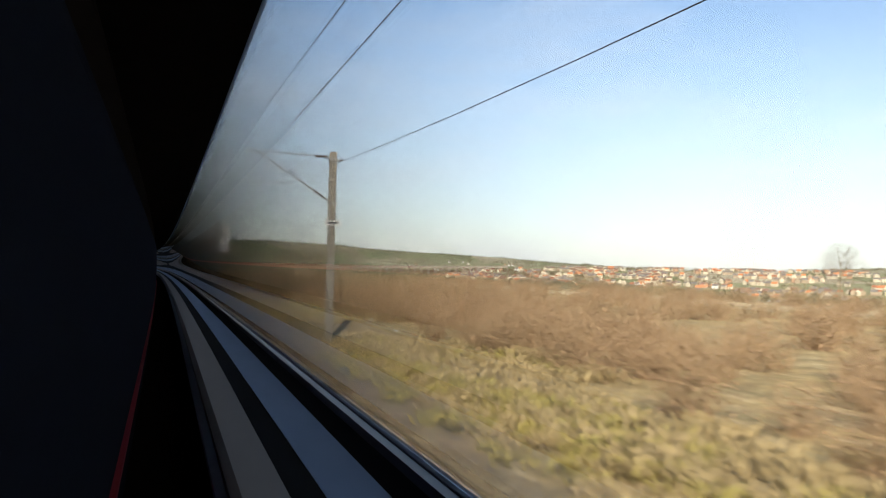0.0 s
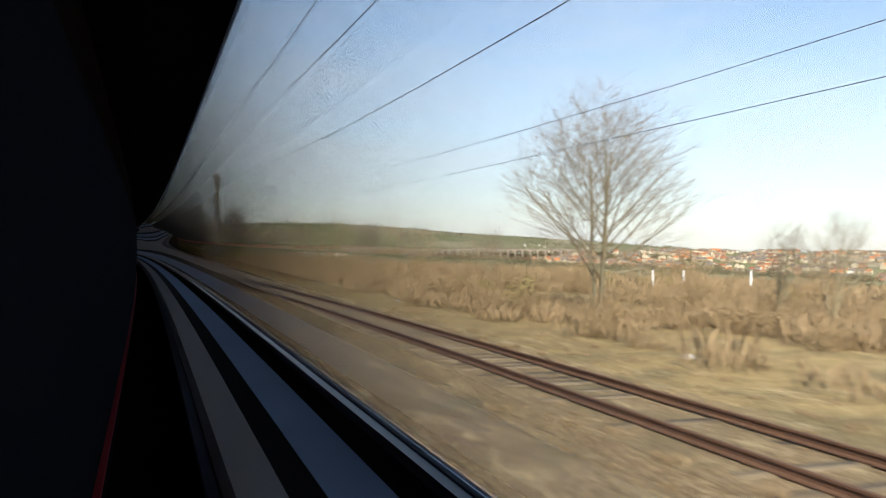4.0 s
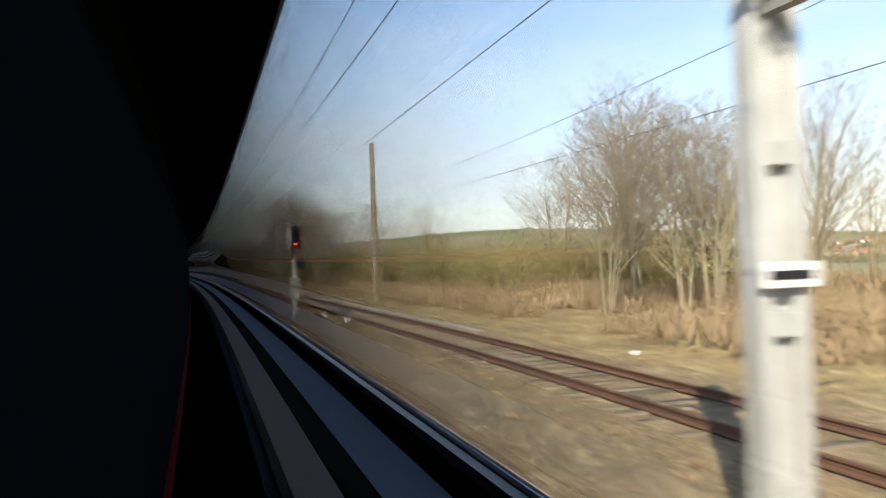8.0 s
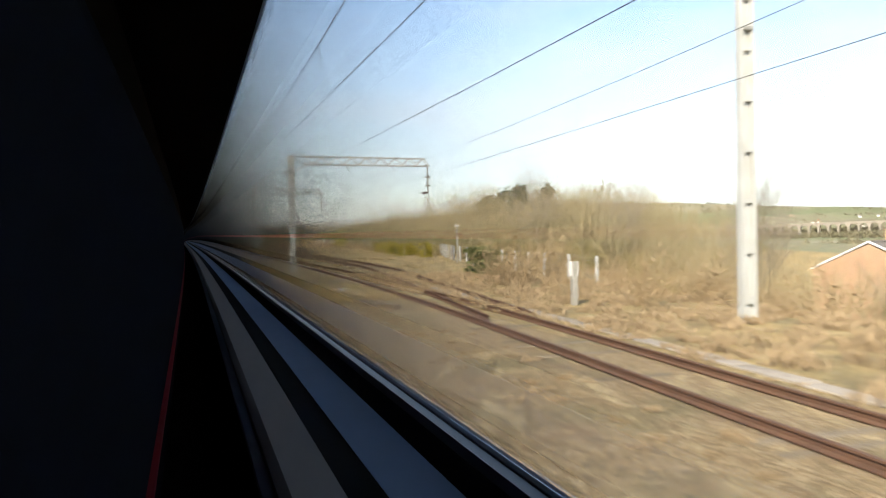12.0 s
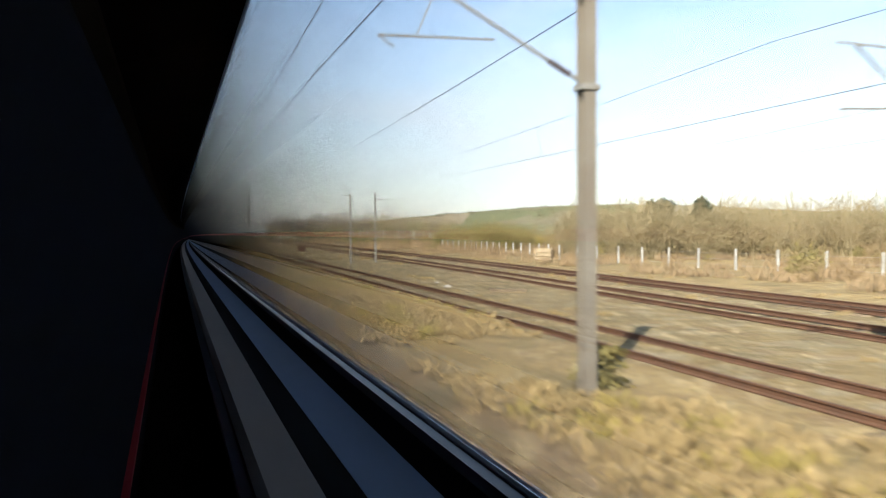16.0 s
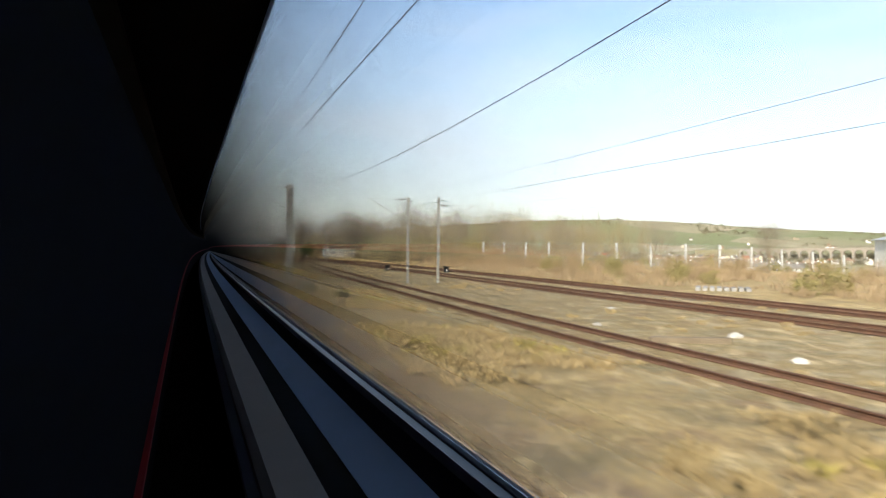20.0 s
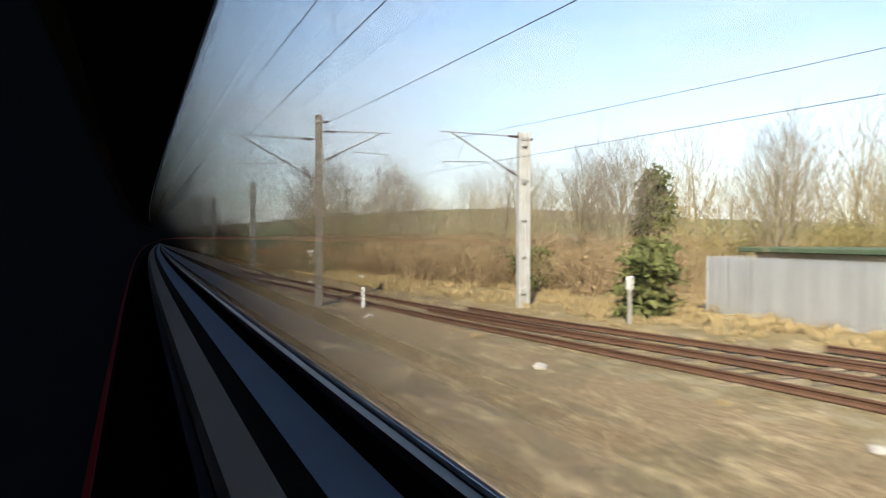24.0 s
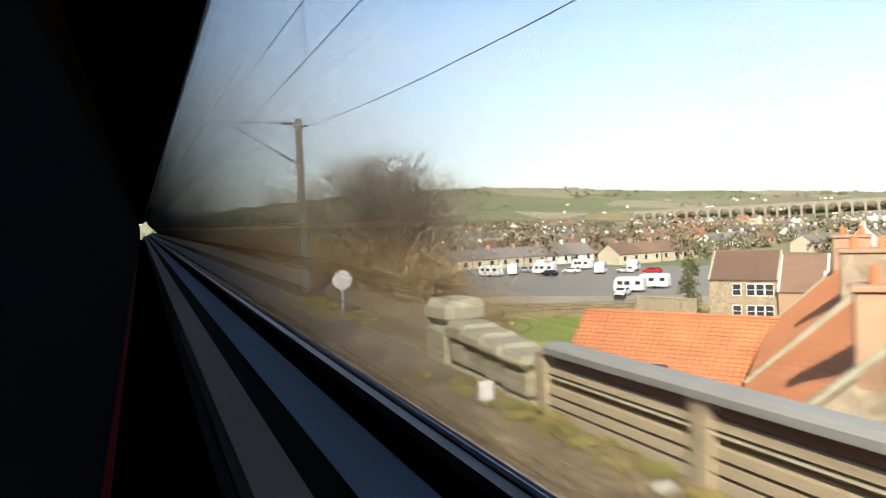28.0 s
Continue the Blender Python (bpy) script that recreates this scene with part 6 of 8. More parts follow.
t = thing("yellow_magnet_box", place(313.2, 3.6, -0.3), "bright yellow low box beside the rails", "box")
slab("case", t, (-0.3, 0.3, -0.35, 0.35, 0, 0.2), M_YELLOW, "", 0.05)

# white handrail along the bridge over the lane
t = thing("handrail_fence", Matrix.Identity(4), "white handrail on short pale posts beside the track", "fence")
hr = soft_line(((370, 12.9), (380, 12.8), (393, 12.1), (405, 10.8)), 4)
part("rail", sweep("rail", [(-0.045, 0.86), (0.045, 0.86), (0.045, 0.96), (-0.045, 0.96)], 376.5, 404, 2.5, M_WHITE, hr), None, t, "white tubular top rail")
for i in range(10):
    s = 377 + 2.85 * i
    bm = nb()
    box(bm, -0.1, 0.1, -0.13, 0.13, -1.4, 0.88, 0.02, place(s, hr(s)))
    part("post", bm, M_MASTWHITE, t, "pale post")
t = thing("concrete_block", place(374.6, 13.3, floor_z(374.6, 13.3)), "weathered concrete abutment block at the end of the handrail", "block")
slab("block", t, (-0.6, 0.6, -1.1, 1.1, -1.2, 0.75), M_CONCRETE, "", 0.05)
slab("cap", t, (-0.7, 0.7, -1.2, 1.2, 0.755, 0.9), M_TROUGH, "pale cap slab", 0.03)
t = thing("tube_fence", Matrix.Identity(4), "galvanised tube fence in front of trees", "fence")
for z in (0.6, 1.0):
    part("rail", sweep("rail", [(-0.025, z), (0.0, z - 0.025), (0.025, z), (0.0, z + 0.025)], 337, 364, 1.5, M_GALV, lambda s: 10.3), None, t)
for i in range(11):
    bar("post", t, at(337.3 + 2.5 * i, 10.3, -0.4), at(337.3 + 2.5 * i, 10.3, 1.06), 0.038, M_GALV)
# cable trough with loose concrete lids beside the siding
t = thing("cable_trough", Matrix.Identity(4), "pale concrete cable trough with separate lids along the siding", "trough")
part("channel", sweep("channel", [(-0.22, -0.45), (0.22, -0.45), (0.22, -0.2), (-0.22, -0.2)], 296, 446, 2.5, M_CONCRETE, lambda s: sd(s) + 1.8), None, t)
rs = random.Random(77)
bm = nb()
box(bm, -0.21, 0.21, -0.46, 0.46, -0.195, -0.13, 0.012)
lid_me = mesh_of("lid", bm, M_TROUGH)
for i in range(157):
    ob = part("lid", lid_me, None, t)
    ob.matrix_world = place(296.6 + 0.95 * i, sd(296.6 + 0.95 * i) + 1.8 + rs.uniform(-0.015, 0.015), rs.uniform(-0.004, 0.012), rs.uniform(-1, 1))

# concrete-post boundary fences with wires
def post_fence(pts, step, h, label, net=False, half=0.07):
    t = thing("boundary_fence", Matrix.Identity(4), label, "fence", "boundary fences")
    me = None
    rs = random.Random(len(pts))
    for (s0, d0), (s1, d1) in zip(pts, pts[1:]):
        n = max(1, int(math.hypot(s1 - s0, d1 - d0) / step))
        for i in range(n):
            s, d = s0 + (s1 - s0) * i / n, d0 + (d1 - d0) * i / n
            bm = nb()
            if me is None:
                box(bm, -half, half, -half, half, -0.3, h, 0.02)
                me = mesh_of("post", bm, M_MASTWHITE)
            ob = part("post", me, None, t)
            ob.matrix_world = place(s, d, floor_z(s, d), rs.uniform(-8, 8)) @ Matrix.Rotation(radians(rs.uniform(-3, 3)), 4, "X")
        a, b = at(s0, d0, floor_z(s0, d0)), at(s1, d1, floor_z(s1, d1))
        for z in (np.arange(0.15, h, 0.12) if net else (0.3, 0.7, 1.1)):
            bar("wire", t, a + Vector((0, 0, float(z))), b + Vector((0, 0, float(z))), half * 0.045 if net else 0.006, M_GALV, "", 4)
    return t


post_fence(((440, 18.4), (446.4, 18.7), (462, 21), (475.7, 23.5), (494.2, 28.2)), 3.0, 1.35, "concrete-post fence with wire netting along the boundary", True)
post_fence(((494.2, 28.2), (520, 30), (548, 33), (577.6, 36), (592, 34.6), (613, 34), (652, 38.5), (671.7, 39.0)), 3.2, 1.4, "long concrete-post and wire boundary fence")
post_fence(((803, 40), (789, 45.4), (782, 68), (777.7, 85), (772, 112)), 4.0, 3.3, "tall pale concrete-post netting fence at the far yard end", True, 0.13)
# grey palisade enclosure with a green-roofed hut behind
t = thing("palisade_enclosure", Matrix.Identity(4), "grey corrugated steel palisade enclosure beside the siding", "fence")
PA, PB, PC = (847.4, 18.9), (838.5, 18.6), (848.6, 24.0)
n = 54
me = None
for i in range(n + 16):
    if i < n:
        s, d = PA[0] + (PB[0] - PA[0]) * i / n, PA[1] + (PB[1] - PA[1]) * i / n
        tn = 90
    else:
        k = (i - n) / 16
        s, d = PA[0] + (PC[0] - PA[0]) * k, PA[1] + (PC[1] - PA[1]) * k
        tn = 0
    if me is None:
        bm = nb()
        prism(bm, [(-0.055, -0.2), (-0.055, 1.85), (-0.025, 1.98), (0.025, 1.98), (0.055, 1.85), (0.055, -0.2)], -0.015, 0.015)
        me = mesh_of("slat", bm, M_GALV)
    ob = part("slat", me, None, t)
    ob.matrix_world = place(s, d, floor_z(s, d), tn)
PD = (838.2, 24.5)
for i in range(24):
    ob = part("slat", me, None, t)
    s, d = PB[0] + (PD[0] - PB[0]) * i / 24, PB[1] + (PD[1] - PB[1]) * i / 24
    ob.matrix_world = place(s, d, floor_z(s, d), 0)
for z in (0.45, 1.5):
    bar("rail", t, at(PA[0], PA[1] + 0.05, z - 0.25), at(PB[0], PB[1] + 0.05, z - 0.25), 0.04, M_GALV)
t = thing("hut", place(843.5, 22.5, floor_z(843.5, 22.5)), "low hut with flat green felt roof", "hut")
slab("wall", t, (-2.2, 2.2, -3.0, 3.0, -0.3, 2.1), M_CREAM, "", 0.02)
slab("roof", t, (-2.6, 2.6, -3.5, 3.5, 2.1, 2.28), M_GREENROOF, "green felt roof", 0.03)


# ---- boards and signs near the bridge ----
def round_sign(s, d, top, r, text, ring, label, arrow=False, lean=0.0):
    t = thing("speed_sign", place(s, d, -0.25), label, "sign", "round trackside signs")
    zc = top - r + 0.25
    bar("post", t, (0, 0.04, -0.3), (0, 0.04, zc), 0.05, M_GALV)
    disc("board", t, (0, 0, zc), r, 0.03, M_WHITE, "white round board")
    if ring:
        bm = nb()
        for i in range(36):
            a, b = 2 * math.pi * i / 36, 2 * math.pi * (i + 1) / 36
            q = [bm.verts.new((math.cos(w) * k, -0.0185, zc + math.sin(w) * k)) for w, k in ((a, r), (b, r), (b, r * 0.92), (a, r * 0.92))]
            bm.faces.new(q)
        bmesh.ops.remove_doubles(bm, verts=bm.verts[:], dist=1e-4)
        part("ring", bm, M_REDRING, t, "red ring")
    if text:
        lettering(text, t, Matrix.Translation((0, -0.02, zc)) @ Matrix.Rotation(radians(90), 4, "X"), r * 1.3, M_BLACK)
    if arrow:
        slab("arrow_plate", t, (-0.5, 0.5, -0.03, 0.0, zc + r + 0.04, zc + r + 0.36), M_WHITE, "white plate with a black arrow", 0.005)
        slab("arrow_shaft", t, (-0.2, 0.15, -0.038, -0.032, zc + r + 0.18, zc + r + 0.22), M_BLACK, "", 0)
        bm = nb()
        for q in (((-0.34, zc + r + 0.2), (-0.18, zc + r + 0.28), (-0.18, zc + r + 0.12)),):
            bm.faces.new([bm.verts.new((x, -0.036, z)) for x, z in q])
        part("arrow_head", bm, M_BLACK, t)
    return t


round_sign(939.6, 4.3, 1.33, 0.4, "70", True, "round white speed sign lettered 70 with thin red ring")
round_sign(924.3, 5.1, 0.95, 0.42, "", True, "round white sign with red ring under an arrow plate", True)
round_sign(985.9, 5.2, 1.1, 0.27, "", False, "small round white disc sign on a post")
for s, d in ((935.5, 4.6), (931.0, 4.8), (923.5, 4.7), (974.2, 4.45)):
    t = thing("marker_board", place(s, d, -0.25), "low white marker board on a short stub", "sign", "low marker boards")
    slab("board", t, (-0.11, 0.11, -0.02, 0.02, 0.08, 0.38), M_WHITE, "", 0.01)
    slab("stub", t, (-0.04, 0.04, -0.03, 0.03, -0.2, 0.1), M_STEEL, "", 0.005)

# ---- bridge parapet: steel ribs between posts, dark coping, stone ends ----
S0, S1 = 928.0, 973.5
par = thing("bridge_parapet", Matrix.Identity(4), "cream steel-ribbed bridge parapet with dark grey coping", "parapet")


def par_d(s):
    return float(np.interp(s, (905, 928, 945, 973, 985), (5.55, 5.3, 4.95, 4.9, 5.3)))


def par_z(s):
    return float(np.interp(s, (905, 935, 945, 960, 975), (0.75, 0.85, 0.98, 0.82, 0.76)))


def run(name, prof, s0, s1, material, label=""):
    part(name, sweep(name, prof, s0, s1, 1.5, material, par_d, lambda s: par_z(s)), None, par, label)


run("coping", [(-0.16, -0.1), (0.16, -0.1), (0.16, -0.02), (0.1, 0.04), (-0.1, 0.04), (-0.16, -0.02)], S0, S1, M_COPING, "dark grey rounded coping")
run("web_plate", [(0.06, -1.3), (0.09, -1.3), (0.09, -0.1), (0.06, -0.1)], S0, S1, M_PARAPET)
run("rusty_band", [(-0.01, -0.26), (0.05, -0.26), (0.05, -0.11), (-0.01, -0.11)], S0, S1, M_RUST, "rust-brown recessed band under the coping")
for z0, z1, mm in ((-0.36, -0.27, M_PARAPET), (-0.42, -0.372, M_PALESTONE), (-0.62, -0.5, M_PARAPET), (-0.765, -0.64, M_PARAPET), (-0.92, -0.785, M_PARAPET), (-1.09, -0.94, M_PARAPET)):
    run("rib", [(-0.075, z0), (0.055, z0 - 0.01), (0.055, z1), (-0.06, z1 - 0.03)], S0, S1, mm)
for i in range(15):
    s = S0 + 0.4 + 3.2 * i
    if s > S1:
        break
    bm = nb()
    box(bm, -0.12, 0.06, -0.14, 0.14, par_z(s) - 1.25, par_z(s) - 0.1, 0.02, place(s, par_d(s)))
    part("post", bm, M_PARAPET, par, "flanged steel post")
part("girder", sweep("girder", [(-0.1, -1.6), (0.3, -1.6), (0.3, -0.5), (-0.1, -0.5)], S0, S1, 1.5, M_COPING, par_d), None, par)
# low mossy wall before the bridge and stone pier after it
wall = thing("stone_wall", Matrix.Identity(4), "low mossy stone wall leading to the bridge", "wall")
part("wall_body", sweep("wall_body", [(-0.22, -1.6), (0.22, -1.6), (0.22, 0.25), (-0.22, 0.25)], 911, 927.6, 1.6, M_PALESTONE, lambda s: par_d(s) + 0.7 * min(1, (927.6 - s) / 4)), None, wall)
for i in range(9):
    s = 911.9 + 1.8 * i
    bm = nb()
    box(bm, -0.28, 0.28, -0.86, 0.86, 0.254, 0.42 + 0.03 * (i % 3), 0.05, place(s, par_d(s) + 0.7 * min(1, (927.6 - s) / 4)))
    part("coping_stone", bm, M_PALESTONE, wall)
pier = thing("stone_pier", Matrix.Identity(4), "pale lichened stone pier and sloping wall at the bridge end", "pier")
rs = random.Random(5)
for i in range(4):
    for k in range(3):
        s = 973.9 + i * 0.85
        z = -0.85 + 0.4 * k
        bm = nb()
        box(bm, -0.26, 0.3, -0.415, 0.415, z, z + 0.385, 0.06, place(s, 5.0 + 0.06 * i + rs.uniform(-0.02, 0.02)))
        part("stone", bm, M_PALESTONE, pier)
for i in range(4):
    s = 973.9 + i * 0.85
    bm = nb()
    box(bm, -0.34, 0.38, -0.415, 0.415, 0.34, 0.55 + 0.04 * i, 0.09, place(s, 5.0 + 0.06 * i))
    part("coping_stone", bm, M_PALESTONE, pier)
bm = nb()
box(bm, -0.42, 0.42, -0.5, 0.5, -0.7, 0.5, 0.08, place(977.6, 5.35))
part("pillar", bm, M_PALESTONE, pier)
bm = nb()
box(bm, -0.44, 0.44, -0.52, 0.52, 0.505, 0.98, 0.14, place(977.6, 5.35, 0, 8))
part("pillar_cap", bm, M_PALESTONE, pier, "pale stone cap")


# ---- houses ----
def roof_mesh(length, run_, rise, material, courses, wave):
    """One pitched slope from the eave (x = 0) up to the ridge, in overlapping courses; wavy where it is pantiled."""
    nx = courses
    ny = max(2, int(length / 0.12)) if wave else 2
    V, F = [], []
    sl = math.hypot(run_, rise)
    nxv, nz = -rise / sl, run_ / sl
    for i in range(nx):
        u0, u1 = i / nx, (i + 1) / nx
        for e, u in ((0.035, u0), (0.0, u1)):
            for j in range(ny):
                w = 0.028 * math.sin(2 * math.pi * j / 2.6) if wave else 0.0
                o = e + w
                V.append((run_ * u + nxv * o, -length / 2 + length * j / (ny - 1), rise * u + nz * o + 0.02))
        b = i * 2 * ny
        for j in range(ny - 1):
            F.append((b + j, b + ny + j, b + ny + j + 1, b + j + 1))
            if i:
                F.append((b - ny + j, b + j, b + j + 1, b - ny + j + 1))
    V = np.array(V)
    k = len(V)
    V2 = [(0, -length / 2, -0.06), (0, length / 2, -0.06), (run_, length / 2, rise - 0.06), (run_, -length / 2, rise - 0.06)]
    V = np.concatenate([V, V2])
    F += [(k, k + 1, k + 2, k + 3)]
    me = from_arrays("roof_slope", V, F, material)
    me.polygons.foreach_set("use_smooth", np.zeros(len(me.polygons), bool))
    return me


def window(parent, x, y, z, w, h, face):
    """A sash window set on the wall that looks along +x or -x (face = 1, -1) or along -y (face = 0)."""
    m = Matrix.Translation((x, y, z)) @ Matrix.Rotation(radians({1: 0, -1: 180, 0: -90, 2: 90}[face]), 4, "Z")
    bm = nb()
    box(bm, 0.0, 0.05, -w / 2 - 0.09, w / 2 + 0.09, -0.12, 0.0, 0.01, m)
    box(bm, 0.0, 0.04, -w / 2 - 0.09, -w / 2, 0.0, h, 0, m)
    box(bm, 0.0, 0.04, w / 2, w / 2 + 0.09, 0.0, h, 0, m)
    box(bm, 0.0, 0.04, -w / 2 - 0.09, w / 2 + 0.09, h, h + 0.12, 0, m)
    box(bm, 0.0, 0.03, -w / 2, w / 2, h / 2 - 0.03, h / 2 + 0.03, 0, m)
    wd = part("window", bm, M_WHITE, parent, "white framed window")
    b2 = nb()
    box(b2, 0.004, 0.014, -w / 2, w / 2, 0, h, 0, m)
    part("pane", b2, M_PANE, wd)
    return wd


def house(m, L, Wd, eave, ridge, wall_m, roof_m, label, base=0.0, wave=False, courses=14, chimneys=(1.0,), wins=((1, 2, 2),), gable_win=(), door=None, verge=True, chim_m=None, skylights=0, sky_u=0.55, group=""):
    """Gabled house: ridge along y, length L, width Wd, eave and ridge heights over the ground at z = 0."""
    t = thing("house", m, label, "house", group)
    bm = nb()
    hw = Wd / 2
    prism(bm, [(-hw, base), (hw, base), (hw, eave), (0, ridge - 0.08), (-hw, eave)], -L / 2, L / 2)
    part("wall", bm, wall_m, t)
    over = 0.18
    k = (ridge - eave) / hw
    for sx in (1, -1):
        me = roof_mesh(L + 0.12, hw + over, k * (hw + over), roof_m, courses, wave)
        ob = part("roof_slope", me, None, t)
        ob.matrix_local = Matrix.Translation((sx * (hw + over), 0, eave - k * over + 0.06)) @ Matrix.Rotation(math.pi if sx == 1 else 0.0, 4, "Z")
    bar("ridge", t, (0, -L / 2 - 0.05, ridge + 0.08), (0, L / 2 + 0.05, ridge + 0.08), 0.11, roof_m, "", 8)
    if verge:
        for y in (-L / 2, L / 2):
            for sx in (1, -1):
                bm = nb()
                a = math.atan2(ridge - eave, hw)
                box(bm, 0, math.hypot(hw + over, k * (hw + over)), -0.14, 0.14, -0.02, 0.14, 0.02, Matrix.Translation((sx * (hw + over), y, eave - k * over + 0.05)) @ Matrix.Rotation(math.pi if sx == 1 else 0.0, 4, "Z") @ Matrix.Rotation(-a, 4, "Y"))
                part("verge", bm, M_PALESTONE if wall_m is M_STONE else M_WHITE, t)
    for c in chimneys:
        y = (c - 0.5) * (L - 0.9)
        cw = 0.75 if chim_m is M_BRICK else 0.45
        ch = slab("chimney", t, (-cw, cw, y - 0.45, y + 0.45, ridge - 0.9, ridge + 1.0), (chim_m or wall_m) if c != 0.001 else M_STONE, "chimney stack", 0.03)
        slab("chimney_cap", ch, (-cw - 0.08, cw + 0.08, y - 0.53, y + 0.53, ridge + 1.0, ridge + 1.12), chim_m or wall_m, "", 0.02)
        for px in (-cw * 0.5, cw * 0.5):
            bm = nb()
            rod(bm, (px, y, ridge + 1.12), (px, y, ridge + 1.5), 0.12, 0.1, 8)
            part("chimney_pot", bm, M_ORANGE, ch)
    for face, n, rows in wins:
        for r in range(rows):
            for i in range(n):
                y = -L / 2 + L * (i + 0.5) / n
                z = 0.9 + r * 2.6
                if z + 1.3 < eave:
                    window(t, face * (hw + 0.004), y, z, 0.9, 1.25, face)
    for y_end, x, z in gable_win:
        window(t, x, y_end * (L / 2 + 0.004), z, 0.75, 1.2, 2 if y_end > 0 else 0)
    if door is not None:
        bm = nb()
        box(bm, hw + 0.005, hw + 0.05, door - 0.5, door + 0.5, 0, 2.1, 0.01)
        part("door", bm, M_WHITE, t)
    for i in range(skylights):
        y = -L / 2 + L * (i + 1) / (skylights + 1)
        bm = nb()
        a = math.atan2(ridge - eave, hw)
        box(bm, -0.4, 0.4, -0.35, 0.35, 0.03, 0.13, 0.02, Matrix.Translation((hw * (1 - sky_u), y, eave + (ridge - eave) * sky_u + 0.1)) @ Matrix.Rotation(a, 4, "Y"))
        part("skylight_vent", bm, M_PANE, t)
    return t


GR = -12.3
# street frame: y away along the street, x towards the carriageway
NEAR = place(990.7, 30.0, GR, -45.5) @ Matrix.Translation((1.8, 0, 0))
STREET = NEAR @ Matrix.Translation((0, 11, 0)) @ Matrix.Rotation(radians(-3.1), 4, "Z") @ Matrix.Translation((0, -11, 0))


def st(x, y, z=0.0, turn=0.0):
    return STREET @ Matrix.Translation((x, y, z)) @ Matrix.Rotation(radians(turn), 4, "Z")


house(NEAR @ Matrix.Translation((-2.3, -18.1, 0)), 10.0, 6.6, 9.2, 12.05, M_STONE, M_ORANGE, "stone cottage with orange pantile roof and brick chimney", wave=True, courses=22, chimneys=(0.0,), wins=((1, 3, 2),), chim_m=M_BRICK)
house(NEAR @ Matrix.Translation((-2.3, -6.4, 0)), 13.4, 6.6, 9.25, 12.25, M_STONE, M_ORANGE, "taller stone house with orange pantile roof and chimneys", wave=True, courses=22, chimneys=(0.001, 1.0), wins=((1, 3, 3),), chim_m=M_BRICK)
house(NEAR @ Matrix.Translation((-0.6, 3.4, 0)), 5.0, 4.4, 5.2, 7.0, M_STONE, M_ORANGE, "small stone outhouse with orange lean-to roof", wave=True, courses=10, chimneys=(), wins=())
tones = (M_REDTILE, M_SLATE, M_BROWNTILE, M_BROWNTILE, M_SLATE, M_SLATE, M_BROWNTILE, M_SLATE, M_REDTILE, M_SLATE, M_BROWNTILE, M_ORANGE)
for i, rm in enumerate(tones):
    house(st(-2.2, 15.3 + 8.6 * i), 8.55, 6.0, 7.6 - 0.17 * i, 10.8 - 0.18 * i, M_STONE, rm, "stone terraced house facing the street with slate or tile roof", chimneys=(1.0,), wins=((1, 2, 2), (-1, 2, 2)), door=0.0, courses=12, verge=i in (0, 1, 5), group="terraced houses on the street")
for i in range(7):
    house(st(-2.6, 124 + 9.5 * i), 9.3, 7.0, 5.6, 8.8 + (i % 2) * 0.7, (M_HARL, M_CREAM, M_HARL)[i % 3], (M_SLATE, M_ORANGE, M_BROWNTILE)[i % 3], "rendered house further along the street", chimneys=(0.9,), wins=((1, 2, 2),), courses=8, group="rendered houses on the street")
house(st(26.0, 20.0, 2.1, 90), 10.5, 8.0, 6.1, 9.0, M_HARL, M_BROWNTILE, "white rendered house with brown tiled roof", chimneys=(0.0,), wins=((-1, 3, 2),), base=-3, skylights=0, courses=14)
house(st(27.5, 4.0, 1.3, 8), 11.0, 9.0, 4.6, 7.6, M_HARL, M_BROWNTILE, "white cottage with broad brown tiled roof", chimneys=(), wins=((-1, 2, 1),), courses=20)
for i, (x, y, rm, wm) in enumerate(((25, 60, M_SLATE, M_HARL), (25, 72, M_BROWNTILE, M_HARL), (26, 96, M_SLATE, M_CREAM), (26, 112, M_ORANGE, M_HARL), (26, 130, M_SLATE, M_HARL))):
    house(st(x, y), 10.5, 8.5, 5.0, 8.2, wm, rm, "house on the far side of the street", chimneys=(0.9,), wins=((-1, 3, 2),), courses=8)
# orange-roofed extension behind the near house, stone house, cottages below the line
ext_m = place(996.0, 24.1, GR, -148.6)
# the single roof pane here stands in for a small box vent
house(ext_m, 10.0, 6.4, 6.9, 9.65, M_STONE, M_ORANGE, "long low building with bright orange pantile roof", wave=True, courses=18, chimneys=(), wins=(), verge=False, skylights=1, sky_u=0.14)
BROWN = place(1043.0, 72.5, -11.4, -140.0)
brown_house = house(BROWN @ Matrix.Translation((0, -2.3, 0)), 7.9, 8.5, 5.2, 8.4, M_STONE, M_BROWNTILE, "stone house with brown tiled roof and white windows", chimneys=(), wins=((-1, 3, 2),), courses=20, base=-4.5)
for z in (0.7, 3.3):
    window(brown_house, 4.254, -0.7, z, 0.9, 1.3, 1)
    for y in (0.9, 1.95, 3.0):
        window(brown_house, 4.254, y, z, 0.85, 1.3, 1)
house(BROWN @ Matrix.Translation((0.4, 4.35, 0)), 5.2, 8.9, 3.9, 7.9, M_BRICK, M_BROWNTILE, "lower brick wing with steep brown tiled roof", chimneys=(), wins=(), courses=20, base=-4.5)
evergreen("conifer_tree", 1049.0, 65.5, 8.9, 1.9, M_EVERGREEN, "dark green conifer beside the brown-roofed house", "tree", 345, 0.1, 0.12, 2200)
_a, _b = at(1054.5, 61.0, GR), at(1046.3, 64.2, GR)
